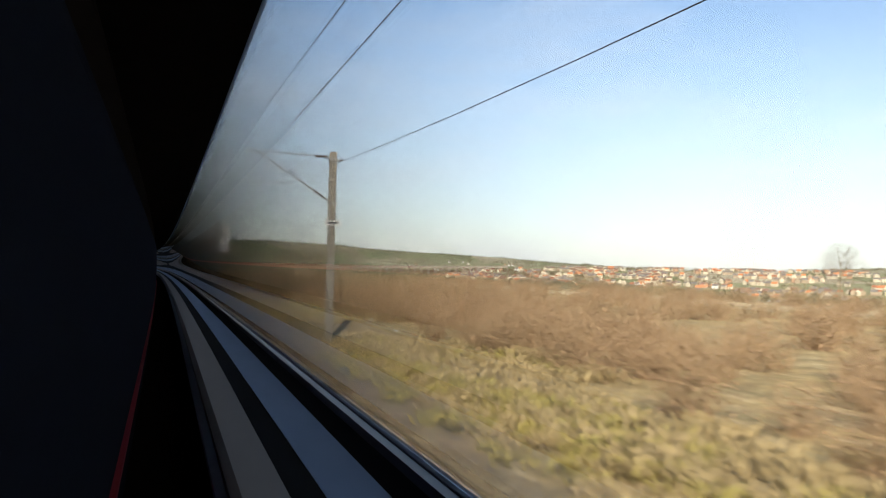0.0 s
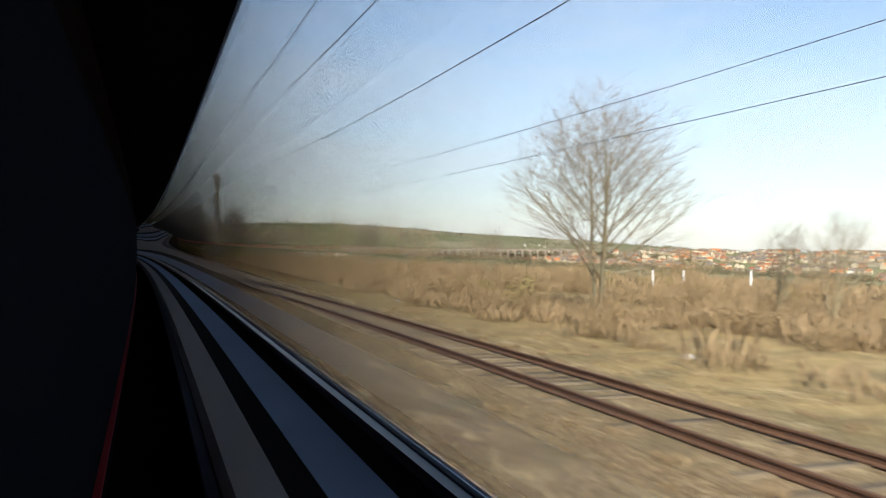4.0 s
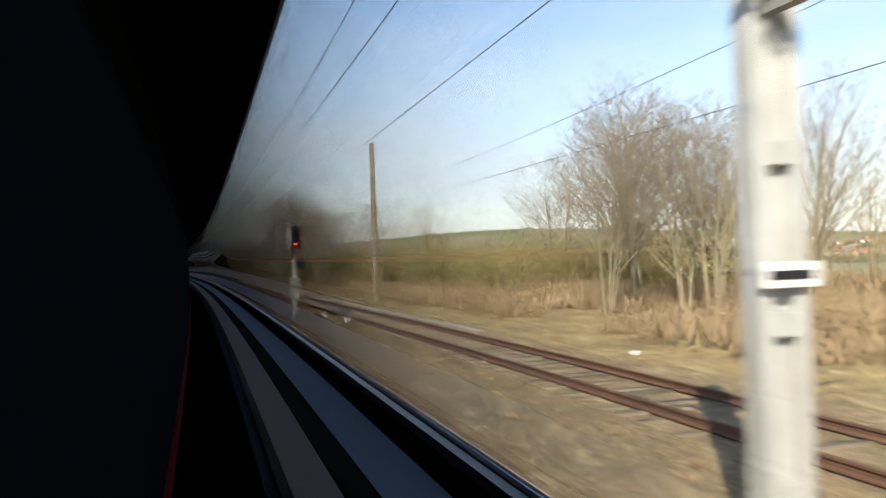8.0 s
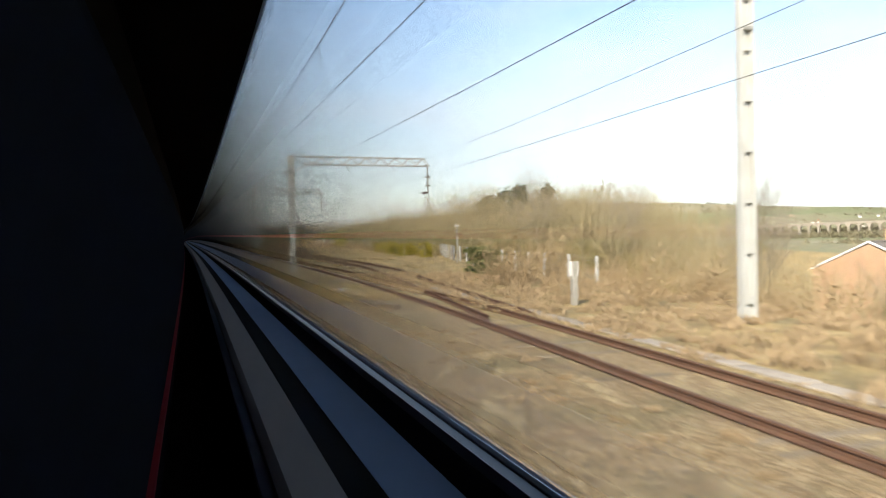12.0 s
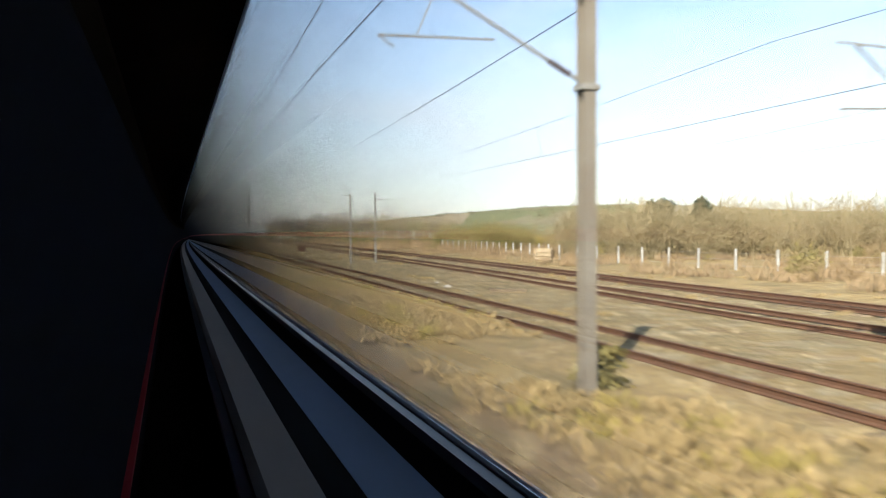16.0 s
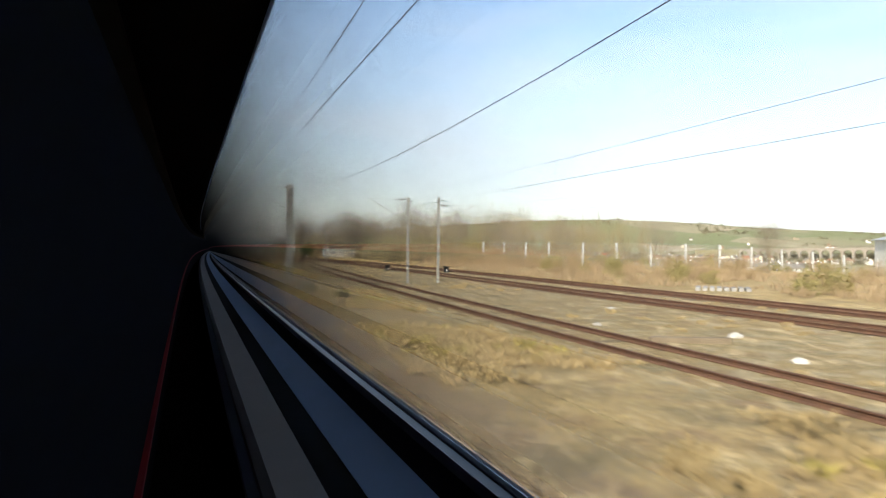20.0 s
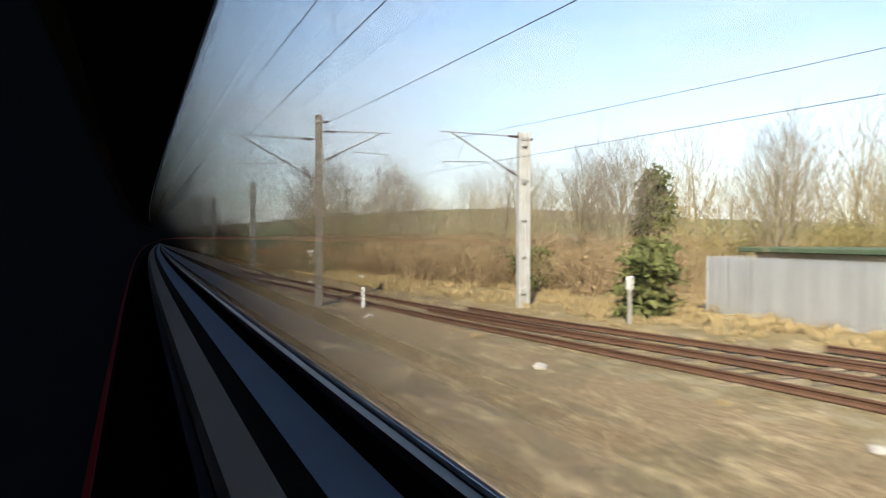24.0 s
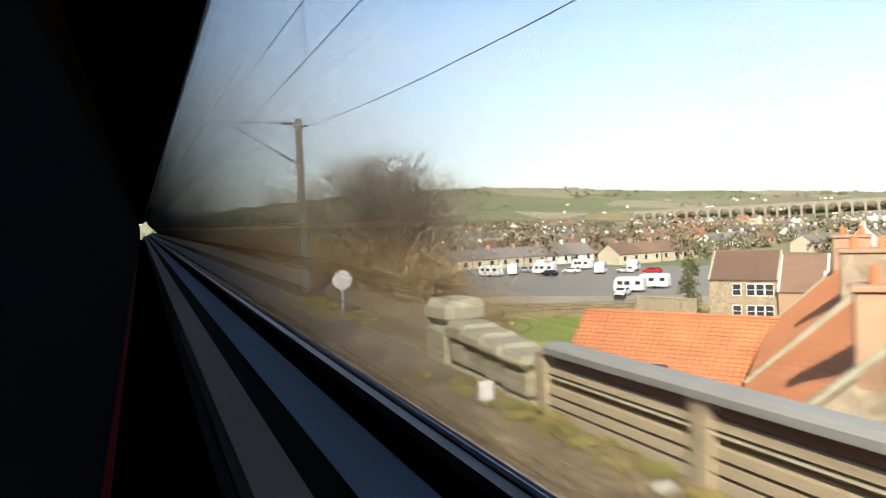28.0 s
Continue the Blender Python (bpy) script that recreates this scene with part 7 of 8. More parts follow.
t = thing("garden_wall", Matrix.Translation(_a) @ Matrix.Rotation(math.atan2(-(_b - _a).x, (_b - _a).y), 4, "Z"), "pale stone garden wall beside the car park", "wall")
slab("wall_body", t, (-0.2, 0.2, 0, (_b - _a).length, -1.5, 3.5), M_STONE, "", 0.03)
slab("coping", t, (-0.27, 0.27, -0.05, (_b - _a).length + 0.05, 3.5, 3.65), M_PALESTONE, "", 0.03)
house(place(1035.0, 79.5, -11.4, -140.0), 8.0, 8.0, 5.0, 7.8, M_CREAM, M_BROWNTILE, "lower rendered house with brown tiled roof", chimneys=(1.0,), wins=((1, 2, 2), (-1, 2, 2)), courses=18, base=-4.5)
house(place(945.0, 29.5, -8.0, -20), 10.5, 8.6, 3.9, 7.25, M_HARL, M_BROWNTILE, "white cottage with gable window and brown tiled roof", chimneys=(), gable_win=((-1, 0.1, 4.2),), wins=(), courses=18, base=-4.5)
house(place(985.0, 66.0, -9.0, -20), 10.0, 9.6, 4.6, 8.35, M_HARL, M_BROWNTILE, "tall white gabled house with brown roof", chimneys=(0.1,), gable_win=((-1, -1.5, 3.0),), wins=((-1, 2, 1),), courses=16, base=-4.5)
house(place(968.0, 62.0, -9.0, -105), 13.0, 8.4, 4.4, 7.6, M_CREAM, M_BROWNTILE, "rendered house with long brown roof and skylights", chimneys=(), wins=((1, 3, 2),), skylights=2, courses=16, base=-4.5)
house(place(953.0, 57.0, -9.0, -105), 10.0, 8.6, 4.4, 7.4, M_CREAM, M_SLATE, "rendered cottage with grey hipped slate roof", chimneys=(1.0,), wins=((1, 3, 1),), courses=16, base=-4.5)
house(place(938.0, 52.0, -8.4, -105), 11.0, 9.0, 4.8, 8.2, M_HARL, M_REDTILE, "white house with orange-brown roof", chimneys=(0.5,), wins=((1, 3, 2),), courses=16, base=-4.5)
house(place(920.0, 50.0, -8.0, -100), 11.0, 9.0, 4.6, 8.0, M_HARL, M_BROWNTILE, "white cottage below the embankment", chimneys=(0.9,), wins=((1, 3, 1),), courses=14, base=-4.5)
house(place(912.0, 64.0, -8.0, -100), 12.0, 9.0, 4.6, 8.0, M_CREAM, M_SLATE, "rendered house below the embankment", chimneys=(0.1,), wins=((1, 3, 1),), courses=12, base=-4.5)
# brick houses in the dip behind the white handrail
for s, d, rm in ((459.0, 54.4, M_SLATE), (431.1, 51.7, M_SLATE)):
    m = place(s, d, -6.6, -62)
    house(m @ Matrix.Translation((0, 4.5, 0)), 9.0, 9.0, 5.2, 7.45, M_BRICK, rm, "orange brick house with white verges and grey slate roof", chimneys=(0.9,), wins=((1, 3, 2),), courses=16, chim_m=M_BRICK)
    for k in range(3):
        house(m @ Matrix.Translation((0.6, 13.2 + 8.6 * k, 0)), 8.5, 8.2, 4.7, 6.9, M_BRICK, M_SLATE, "orange brick terraced house with slate roof", chimneys=(0.9,), wins=((1, 3, 2),), courses=12, verge=False, chim_m=M_BRICK, group="brick terraced houses")
house(place(358.0, 27.0, -6.5, -30), 8, 6, 5.6, 7.9, M_BRICK, M_REDTILE, "brick cottage half hidden behind trees", chimneys=(), wins=((-1, 2, 1),), courses=10)
# long pale barn beyond the yard
BS, BD = 782.7, 112.3
t = thing("barn", place(BS, BD, floor_z(BS, BD), -21), "long pale steel barn with white gable beyond the yard", "barn")
g0 = -floor_z(BS, BD)
bm = nb()
prism(bm, [(-4.7, -1), (4.7, -1), (4.7, g0 + 4.3), (0, g0 + 5.5), (-4.7, g0 + 4.3)], -23.5, 23.5)
part("wall", bm, M_HARL, t)
bm = nb()
prism(bm, [(-4.7, g0 + 3.5), (4.7, g0 + 3.5), (4.7, g0 + 4.28), (0, g0 + 5.48), (-4.7, g0 + 4.28)], -23.6, -23.52)
part("gable", bm, M_WHITE, t, "white boarded gable")
for sx in (-1, 1):
    bm = nb()
    prism(bm, [(0, g0 + 5.6), (sx * 5.2, g0 + 4.25), (sx * 5.2, g0 + 4.37), (0, g0 + 5.75)], -23.9, 23.9)
    part("roof_slope", bm, M_GALV, t)
# black sheets on the closed walls imitate shade inside the openings
for x0, x1 in ((-4.2, -0.3), (0.3, 4.2)):
    slab("doorway", t, (x0, x1, -23.57, -23.51, 0, g0 + 3.4), M_BLACK, "black sheet standing in for the shaded entrance", 0)
for k in range(1, 3):
    slab("bay_shade", t, (-4.77, -4.71, -21 + 7.2 * k, -17.5 + 7.2 * k, g0 + 1.5, g0 + 3.6), M_BLACK, "black sheet standing in for a shaded side bay", 0)

# ---- street, pavements, hatching ----
rd = new("road", None)
bpy.data.objects.remove(rd)
bm = nb()
box(bm, 2.6, 19.0, -34, 230, -0.3, 0.02)
ob = new("road", mesh_of("road", bm, M_ASPHALT))
ob.matrix_world = STREET
tagged(ob, "grey asphalt street passing under the railway", "road", kind="structure")
for x0, x1 in ((0.9, 2.6), (19.0, 21.0)):
    bm = nb()
    box(bm, x0, x1, -30, 230, -0.3, 0.15, 0.03)
    ob = new("pavement", mesh_of("pavement", bm, M_PAVE))
    ob.matrix_world = STREET
    tagged(ob, "pale raised pavement with kerb", "pavement", kind="structure")
hat = thing("road_marking", STREET, "red and white hatched central road marking", "marking")
for i in range(18):
    slab("stripe", hat, (10.0, 13.4, 19 + 1.9 * i, 20.1 + 1.9 * i, 0.024, 0.03), M_STRIPE, "", 0)
    slab("white_line", hat, (9.8, 13.6, 20.25 + 1.9 * i, 20.5 + 1.9 * i, 0.024, 0.03), M_WHITE, "", 0)
for i in range(14):
    slab("edge_dash", hat, (13.9, 14.05, 12 + 4 * i, -3.6 + 4 * i, 0.024, 0.03), M_WHITE, "", 0)
isl = thing("traffic_island", st(13.8, 89, 0.02), "kerbed traffic island with bollard and lamp", "island")
slab("kerb", isl, (-1.0, 1.0, -6, 6, 0, 0.14), M_PAVE, "", 0.05)
slab("bollard", isl, (-0.15, 0.15, -5.2, -4.9, 0.14, 1.0), M_YELLOW, "yellow bollard", 0.03)
bar("lamp_post", isl, (0, 2, 0.1), (0, 2, 7.0), 0.07, M_GALV)


def street_lamp(m, h=8.6, reach=-2.6):
    t = thing("street_lamp", m, "pale grey street lamp with a long bracket arm", "street lamp", "street lamps")
    bm = nb()
    rod(bm, (0, 0, 0), (0, 0, h), 0.11, 0.07, 10)
    part("pole", bm, M_MASTWHITE, t)
    bm = nb()
    rod(bm, (0, 0, h - 0.05), (0.0, -reach * 0.5, h + 0.35), 0.045, None, 8)
    rod(bm, (0.0, -reach * 0.5, h + 0.35), (0.0, -reach, h + 0.5), 0.045, None, 8)
    part("arm", bm, M_MASTWHITE, t)
    bm = nb()
    box(bm, -0.14, 0.14, -reach - 0.1, -reach + 0.65, h + 0.42, h + 0.58, 0.05)
    part("lantern", bm, M_MASTWHITE, t, "pale lantern head")
    return t


street_lamp(place(978.5, 27.8, GR, -100), 12.2)
street_lamp(place(983.6, 35.1, GR, -100), 12.1)
street_lamp(place(948.5, 25.5, -9.0, 120), 10.2)
street_lamp(st(20.0, 10.0, 0.15, 120), 9.6)
for y in (52, 84, 118, 150):
    street_lamp(st(20.0, y, 0.15, 120), 8.4)


# ---- cars and caravans ----
def car(m, paint, label, hatch=True, group="parked cars"):
    t = thing("car", m, label, "car", group)
    prof = [(-2.05, 0.28), (2.0, 0.28), (2.08, 0.5), (2.02, 0.78), (1.2, 0.92), (0.55, 1.38), (-1.1, 1.42), (-1.85, 0.98), (-2.1, 0.9), (-2.12, 0.45)]
    bm = nb()
    A = [bm.verts.new((-0.84, y, z)) for y, z in prof]
    B = [bm.verts.new((0.84, y, z)) for y, z in prof]
    for k in (4, 5, 6, 7):
        pass
    n = len(prof)
    for i in range(n):
        bm.faces.new((A[i], A[(i + 1) % n], B[(i + 1) % n], B[i]))
    bm.faces.new(A[::-1])
    bm.faces.new(B)
    for v in bm.verts:
        if v.co.z > 1.2:
            v.co.x *= 0.8
    bmesh.ops.recalc_face_normals(bm, faces=bm.faces[:])
    bmesh.ops.bevel(bm, geom=bm.edges[:], offset=0.06, segments=2, affect="EDGES")
    part("body", bm, paint, t)
    for sx in (-1, 1):
        bm = nb()
        q = [(sx * 0.852, 1.02, 0.98), (sx * 0.73, 0.5, 1.32), (sx * 0.73, -1.0, 1.34), (sx * 0.845, -1.5, 1.0)]
        bm.faces.new([bm.verts.new(p) for p in (q if sx > 0 else q[::-1])])
        part("side_window", bm, M_PANE, t)
        for y in (-1.3, 1.32):
            bm = nb()
            rod(bm, (sx * 0.66, y, 0.31), (sx * 0.87, y, 0.31), 0.31, None, 16)
            w = part("wheel", bm, M_TYRE, t)
            bm = nb()
            rod(bm, (sx * 0.872, y, 0.31), (sx * 0.885, y, 0.31), 0.19, None, 12)
            part("rim", bm, M_GALV, w)
    for y0, y1, z0, z1 in ((1.16, 0.62, 0.96, 1.36), (-1.83, -1.2, 1.02, 1.39)):
        bm = nb()
        sg_ = 1 if y0 > 0 else -1
        q = [(-0.66, y0 + 0.03 * sg_, z0), (0.66, y0 + 0.03 * sg_, z0), (0.58, y1 + 0.05 * sg_, z1), (-0.58, y1 + 0.05 * sg_, z1)]
        bm.faces.new([bm.verts.new(p) for p in q])
        part("windscreen" if y0 > 0 else "rear_window", bm, M_PANE, t)
    for sx in (-0.62, 0.62):
        slab("headlight", t, (sx - 0.16, sx + 0.16, 1.96, 2.06, 0.6, 0.74), M_WHITE, "", 0.02)
        slab("tail_light", t, (sx - 0.12, sx + 0.12, -2.13, -2.05, 0.68, 0.86), M_REDRING, "", 0.02)
    return t


def paint(name, c):
    return mat(name, c, tuple(k * 0.85 for k in c), 2, 0.28, 0, 0, spec=0.6)


P_RED, P_WHITE, P_BLACK, P_SILVER, P_BLUE, P_NAVY = (paint(n_, c) for n_, c in (("red_car_paint", (0.5, 0.02, 0.02)), ("white_car_paint", (0.75, 0.75, 0.74)), ("black_car_paint", (0.02, 0.02, 0.022)), ("silver_car_paint", (0.4, 0.41, 0.42)), ("blue_car_paint", (0.05, 0.22, 0.5)), ("navy_car_paint", (0.04, 0.05, 0.1))))
for x, y, pnt, lb, tn in ((4.2, 28.9, P_NAVY, "dark blue car parked at the kerb", 0), (4.4, 35.0, P_RED, "red hatchback parked at the kerb", 0), (4.5, 40.0, P_BLACK, "black car parked at the kerb", 0), (5.0, 45.0, P_WHITE, "white car parked at the kerb", 0), (5.4, 73.0, P_BLACK, "black car parked further along", 0), (5.2, 92.0, P_WHITE, "white car further along", 0), (8.2, 74.0, P_SILVER, "grey car on the carriageway", 0), (10.0, 52.0, P_SILVER, "silver car on the carriageway", 180),
                          (7.0, 124.0, P_BLACK, "black car on the carriageway", 180), (7.4, 161.0, P_WHITE, "white car down the street", 0), (17.6, 70.0, P_BLUE, "bright blue car at the far kerb", 0), (17.6, 80.0, P_SILVER, "grey car at the far kerb", 0), (5.4, 98, P_SILVER, "silver car down the street", 0), (14, 140, P_RED, "red car down the street", 0), (14.5, 150, P_NAVY, "dark car down the street", 0)):
    car(st(x, y, 0.02, tn), pnt, lb, group="cars on the street")
CP = -11.6
bm = nb()
box(bm, -32, 42, -24, 48, -3.0, 0.0)
ob = new("car_park", mesh_of("car_park", bm, M_ASPHALT))
ob.matrix_world = place(1104, 76, CP + 0.5, -40)
tagged(ob, "wide grey asphalt car park", "car park", kind="structure")
bm = nb()
box(bm, -16, 14, -9, 12, -3.0, 0.06)
ob = new("lawn", mesh_of("lawn", bm, M_LAWN))
ob.matrix_world = place(1048, 43, -11.0, -40)
tagged(ob, "mown green lawn behind the cottages", "lawn", kind="structure")
t = thing("railing_fence", Matrix.Identity(4), "dark metal railing between lawn and car park", "fence")
fa, fb = at(1068, 40, -11.0), at(1058, 70, -11.0)
for z in (0.2, 0.6, 1.0):
    bar("rail", t, fa + Vector((0, 0, z)), fb + Vector((0, 0, z)), 0.03, M_BLACK, "", 6)
for i in range(16):
    p = fa.lerp(fb, i / 15)
    bar("post", t, p + Vector((0, 0, -0.3)), p + Vector((0, 0, 1.1)), 0.035, M_BLACK, "", 6)


def caravan(m, L=5.6, label="white touring caravan in the car park"):
    t = thing("caravan", m, label, "caravan", "caravans")
    prof = [(-L / 2, 0.55), (-L / 2 + 0.1, 0.4), (L / 2 - 0.1, 0.4), (L / 2, 0.6), (L / 2 - 0.05, 1.4), (L / 2 - 0.35, 2.4), (L / 2 - 0.7, 2.6), (-L / 2 + 0.4, 2.6), (-L / 2 + 0.08, 2.3)]
    bm = nb()
    A = [bm.verts.new((-1.1, y, z)) for y, z in prof]
    B = [bm.verts.new((1.1, y, z)) for y, z in prof]
    n = len(prof)
    for i in range(n):
        bm.faces.new((A[i], A[(i + 1) % n], B[(i + 1) % n], B[i]))
    bm.faces.new(A[::-1])
    bm.faces.new(B)
    bmesh.ops.recalc_face_normals(bm, faces=bm.faces[:])
    bmesh.ops.bevel(bm, geom=bm.edges[:], offset=0.08, segments=2, affect="EDGES")
    part("body", bm, M_WHITE, t)
    for sx in (-1, 1):
        for y in (-L / 2 + 1.0, 0.2, L / 2 - 1.2):
            slab("window", t, (sx * 1.1 - 0.015, sx * 1.1 + 0.015, y - 0.45, y + 0.45, 1.35, 1.95), M_PANE, "", 0.01)
        bm = nb()
        rod(bm, (sx * 0.9, -0.3, 0.32), (sx * 1.08, -0.3, 0.32), 0.32, None, 14)
        part("wheel", bm, M_TYRE, t)
    bar("tow_bar", t, (0, L / 2, 0.45), (0, L / 2 + 1.1, 0.45), 0.05, M_STEEL)
    return t


rs = random.Random(11)
CPZ = CP + 0.5
for s, d, tn in ((1080, 77, 40), (1083, 84, 38), (1132, 80, -30), (1128, 86, 40), (1140, 92, -45), (1120, 96, -40), (1135, 100, 35), (1122, 106, -45), (1131, 74, 30)):
    caravan(place(s, d, CPZ, tn), rs.uniform(4.6, 6.0))
for s, d, tn, pnt in ((1122, 84, 20, P_BLACK), (1076, 73, -50, P_WHITE), (1126, 92, 30, P_WHITE), (1118, 101, 10, P_WHITE), (1112, 104, 30, P_RED), (1137, 86, 15, P_SILVER)):
    car(place(s, d, CPZ, tn), pnt, "car parked beside the caravans", group="cars in the car park")

# ---- the town: simple houses in rows ----
TOWN = []
for i, (wm, rm) in enumerate(((M_HARL, M_BROWNTILE), (M_CREAM, M_BROWNTILE), (M_STONE, M_SLATE), (M_CREAM, M_SLATE), (M_HARL, M_SLATE), (M_BRICK, M_BROWNTILE), (M_STONE, M_REDTILE), (M_HARL, M_ORANGE), (M_CREAM, M_ORANGE))):
    L, Wd, e, r = 8.5 + i % 3, 8.0, 4.8 + 0.3 * (i % 2), 7.6 + 0.3 * (i % 3)
    bm = nb()
    prism(bm, [(-Wd / 2, -2), (Wd / 2, -2), (Wd / 2, e), (0, r), (-Wd / 2, e)], -L / 2, L / 2)
    wall_me = mesh_of("wall", bm, wm)
    bm = nb()
    prism(bm, [(-Wd / 2 - 0.3, e - 0.15), (0, r + 0.12), (Wd / 2 + 0.3, e - 0.15), (Wd / 2 + 0.3, e - 0.02), (0, r + 0.3), (-Wd / 2 - 0.3, e - 0.02)], -L / 2 - 0.15, L / 2 + 0.15)
    roof_me = mesh_of("roof", bm, rm)
    bm = nb()
    box(bm, -0.45, 0.45, L / 2 - 1.1, L / 2 - 0.2, r - 0.6, r + 1.3)
    ch_me = mesh_of("chimney", bm, M_BRICK if i % 2 else wm)
    bm = nb()
    box(bm, 0.0, 0.06, -0.5, 0.5, 0.0, 1.3)
    TOWN.append((wall_me, roof_me, ch_me, mesh_of("window", bm, M_PANE), L, Wd, e))


FAR = {}


def far_house(x, y, z, az, k):
    wall_me, roof_me, ch_me = TOWN[k % len(TOWN)][:3]
    c, sn = math.cos(az), math.sin(az)
    for me in (wall_me, roof_me, ch_me):
        co = np.zeros(len(me.vertices) * 3, np.float32)
        me.vertices.foreach_get("co", co)
        co = co.reshape(-1, 3)
        V = np.stack([x + c * co[:, 0] - sn * co[:, 1], y + sn * co[:, 0] + c * co[:, 1], z + co[:, 2]], -1)
        FAR.setdefault(me.materials[0], []).append((V, [tuple(f.vertices) for f in me.polygons]))


def town_house(x, y, z, az, k, detail):
    wall_me, roof_me, ch_me, w_me, L, Wd, e = TOWN[k % len(TOWN)]
    t = new("town_house")
    t.matrix_world = Matrix.Translation((x, y, z)) @ Matrix.Rotation(az, 4, "Z")
    tagged(t, "small gabled town house among rows of houses", "house", "houses of the town")
    part("wall", wall_me, None, t)
    part("roof", roof_me, None, t)
    part("chimney", ch_me, None, t)
    if detail:
        for zz in (0.8, 3.2):
            for yy in (-L / 4, L / 4):
                for sx in (1, -1):
                    w = part("window", w_me, None, t)
                    w.matrix_local = Matrix.Translation((sx * Wd / 2, yy, zz)) @ Matrix.Rotation(0 if sx > 0 else math.pi, 4, "Z")


def row_of_houses(x, y, az, n, k, detail=False, step=9.0, zoff=0.0, far=False, mix=(0, 1, 2, 4, 6, 3)):
    for i in range(n):
        px, py = x - math.sin(az) * step * i, y + math.cos(az) * step * i
        s = float(np.interp(py, LY, LS) + max(0, py - LY[-1]))
        lx, ly, lp = line(s)
        d = (px - float(lx)) * math.cos(float(lp))
        z = float(ground_z(np.float64(s), np.float64(d), np.float64(px), np.float64(py)))
        if far:
            far_house(px + rs.uniform(-4, 4), py + rs.uniform(-4, 4), z + zoff + rs.uniform(-0.5, 1.2), az + rs.choice((0, 0, 1.57)) + rs.uniform(-0.25, 0.25), rs.choice((k, k) + mix))
        else:
            town_house(px, py, z + zoff, az, k + (i // 4), detail)


rs = random.Random(23)
# rows between the car park and the viaduct
for i in range(34):
    s, d = 1165 + (i // 5) * 48 + rs.uniform(-10, 10), 70 + (i % 5) * 62 + (i // 5) * 18 + rs.uniform(-12, 12)
    p = at(s, d)
    row_of_houses(p.x, p.y, radians(-60 + rs.choice((0, 0, 0, 90)) + rs.uniform(-8, 8)), rs.randint(4, 7), rs.choice((0, 1, 2, 3, 4, 5, 9)), i < 15, zoff=-2.1)
# cream rows nearer the viaduct
for i in range(16):
    s, d = 1560 + (i // 4) * 70 + rs.uniform(-20, 20), 220 + (i % 4) * 150 + rs.uniform(-30, 30)
    p = at(s, d)
    row_of_houses(p.x, p.y, radians(-75 + rs.uniform(-12, 12)), rs.randint(5, 8), rs.choice((0, 1, 3, 4)), far=True)
# the old town across the estuary
for i in range(290):
    r_, a_ = 1150 + 820 * rs.uniform(0, 1), radians(20 + 45 * rs.uniform(0, 1))
    x, y = r_ * math.sin(a_), 60 + r_ * math.cos(a_)
    row_of_houses(x, y, radians(rs.uniform(20, 60)), rs.randint(2, 6), rs.choice((1, 2, 3, 5, 6, 8, 2, 3, 4)), False, 10.0, far=True, mix=(1, 2, 3, 5, 6, 8, 2, 3))
# scattered white houses on the hills
for i in range(46):
    x, y = rs.uniform(500, 2300), rs.uniform(2500, 3600)
    row_of_houses(x, y, rs.uniform(0, 3.1), rs.randint(1, 3), rs.choice((0, 4, 0)), False, 16.0, far=True)

far_town = thing("distant_houses", Matrix.Identity(4), "distant gabled houses scattered over town and hillsides", "houses", kind="stuff")
for m_, bits in FAR.items():
    verts, faces, n0 = [], [], 0
    for V, F in bits:
        verts += [tuple(map(float, v)) for v in V]
        faces += [tuple(i + n0 for i in f) for f in F]
        n0 += len(V)
    me = bpy.data.meshes.new("house_rows")
    me.from_pydata(verts, [], faces)
    me.materials.append(m_)
    tagged(part("house_rows", me, None, far_town), kind="stuff")

# ---- stone viaduct across the valley ----
VA, VB = Vector((534.3, 2751.2, 0)), Vector((1022.9, 2338.1, 13))
N_ARCH = 26
pitch = (VB - VA).length / N_ARCH
via = thing("viaduct", Matrix.Translation(VA) @ (VB - VA).to_track_quat("Y", "Z").to_matrix().to_4x4(), "long stone railway viaduct of round arches", "viaduct")
PW = 2.4
top, deck, spring, hw, ra = 3.4, 1.8, -12.0, 4.5, pitch / 2 - PW
bm = nb()
arc = [(pitch / 2 + ra * math.cos(a), spring + ra * math.sin(a)) for a in np.linspace(0, math.pi, 15)]
outline = [(0, -45), (PW, -45)] + [(PW, spring)] + arc[::-1][1:-1] + [(pitch - PW, spring), (pitch - PW, -45), (pitch, -45), (pitch, deck), (0, deck)]
for x in (-hw, hw):
    vs = [bm.verts.new((x, y, z)) for y, z in outline]
    bm.faces.new(vs)
k = len(outline)
bm.verts.ensure_lookup_table()
for i in range(k):
    bm.faces.new((bm.verts[i], bm.verts[(i + 1) % k], bm.verts[k + (i + 1) % k], bm.verts[k + i]))
bmesh.ops.recalc_face_normals(bm, faces=bm.faces[:])
bmesh.ops.triangulate(bm, faces=bm.faces[:])
arch_me = mesh_of("arch", bm, M_VIADUCT)
for i in range(N_ARCH):
    ob = part("arch", arch_me, None, via)
    ob.location = (0, pitch * i, 0)
for x in (-hw, hw):
    slab("parapet", via, (x - 0.35, x + 0.35, -30, pitch * N_ARCH + 30, deck + 0.01, top), M_VIADUCT, "", 0)
slab("approach_bank", via, (-hw, hw, -120, -0.5, -25, deck), M_VALLEY, "scrub-covered approach bank", 0)

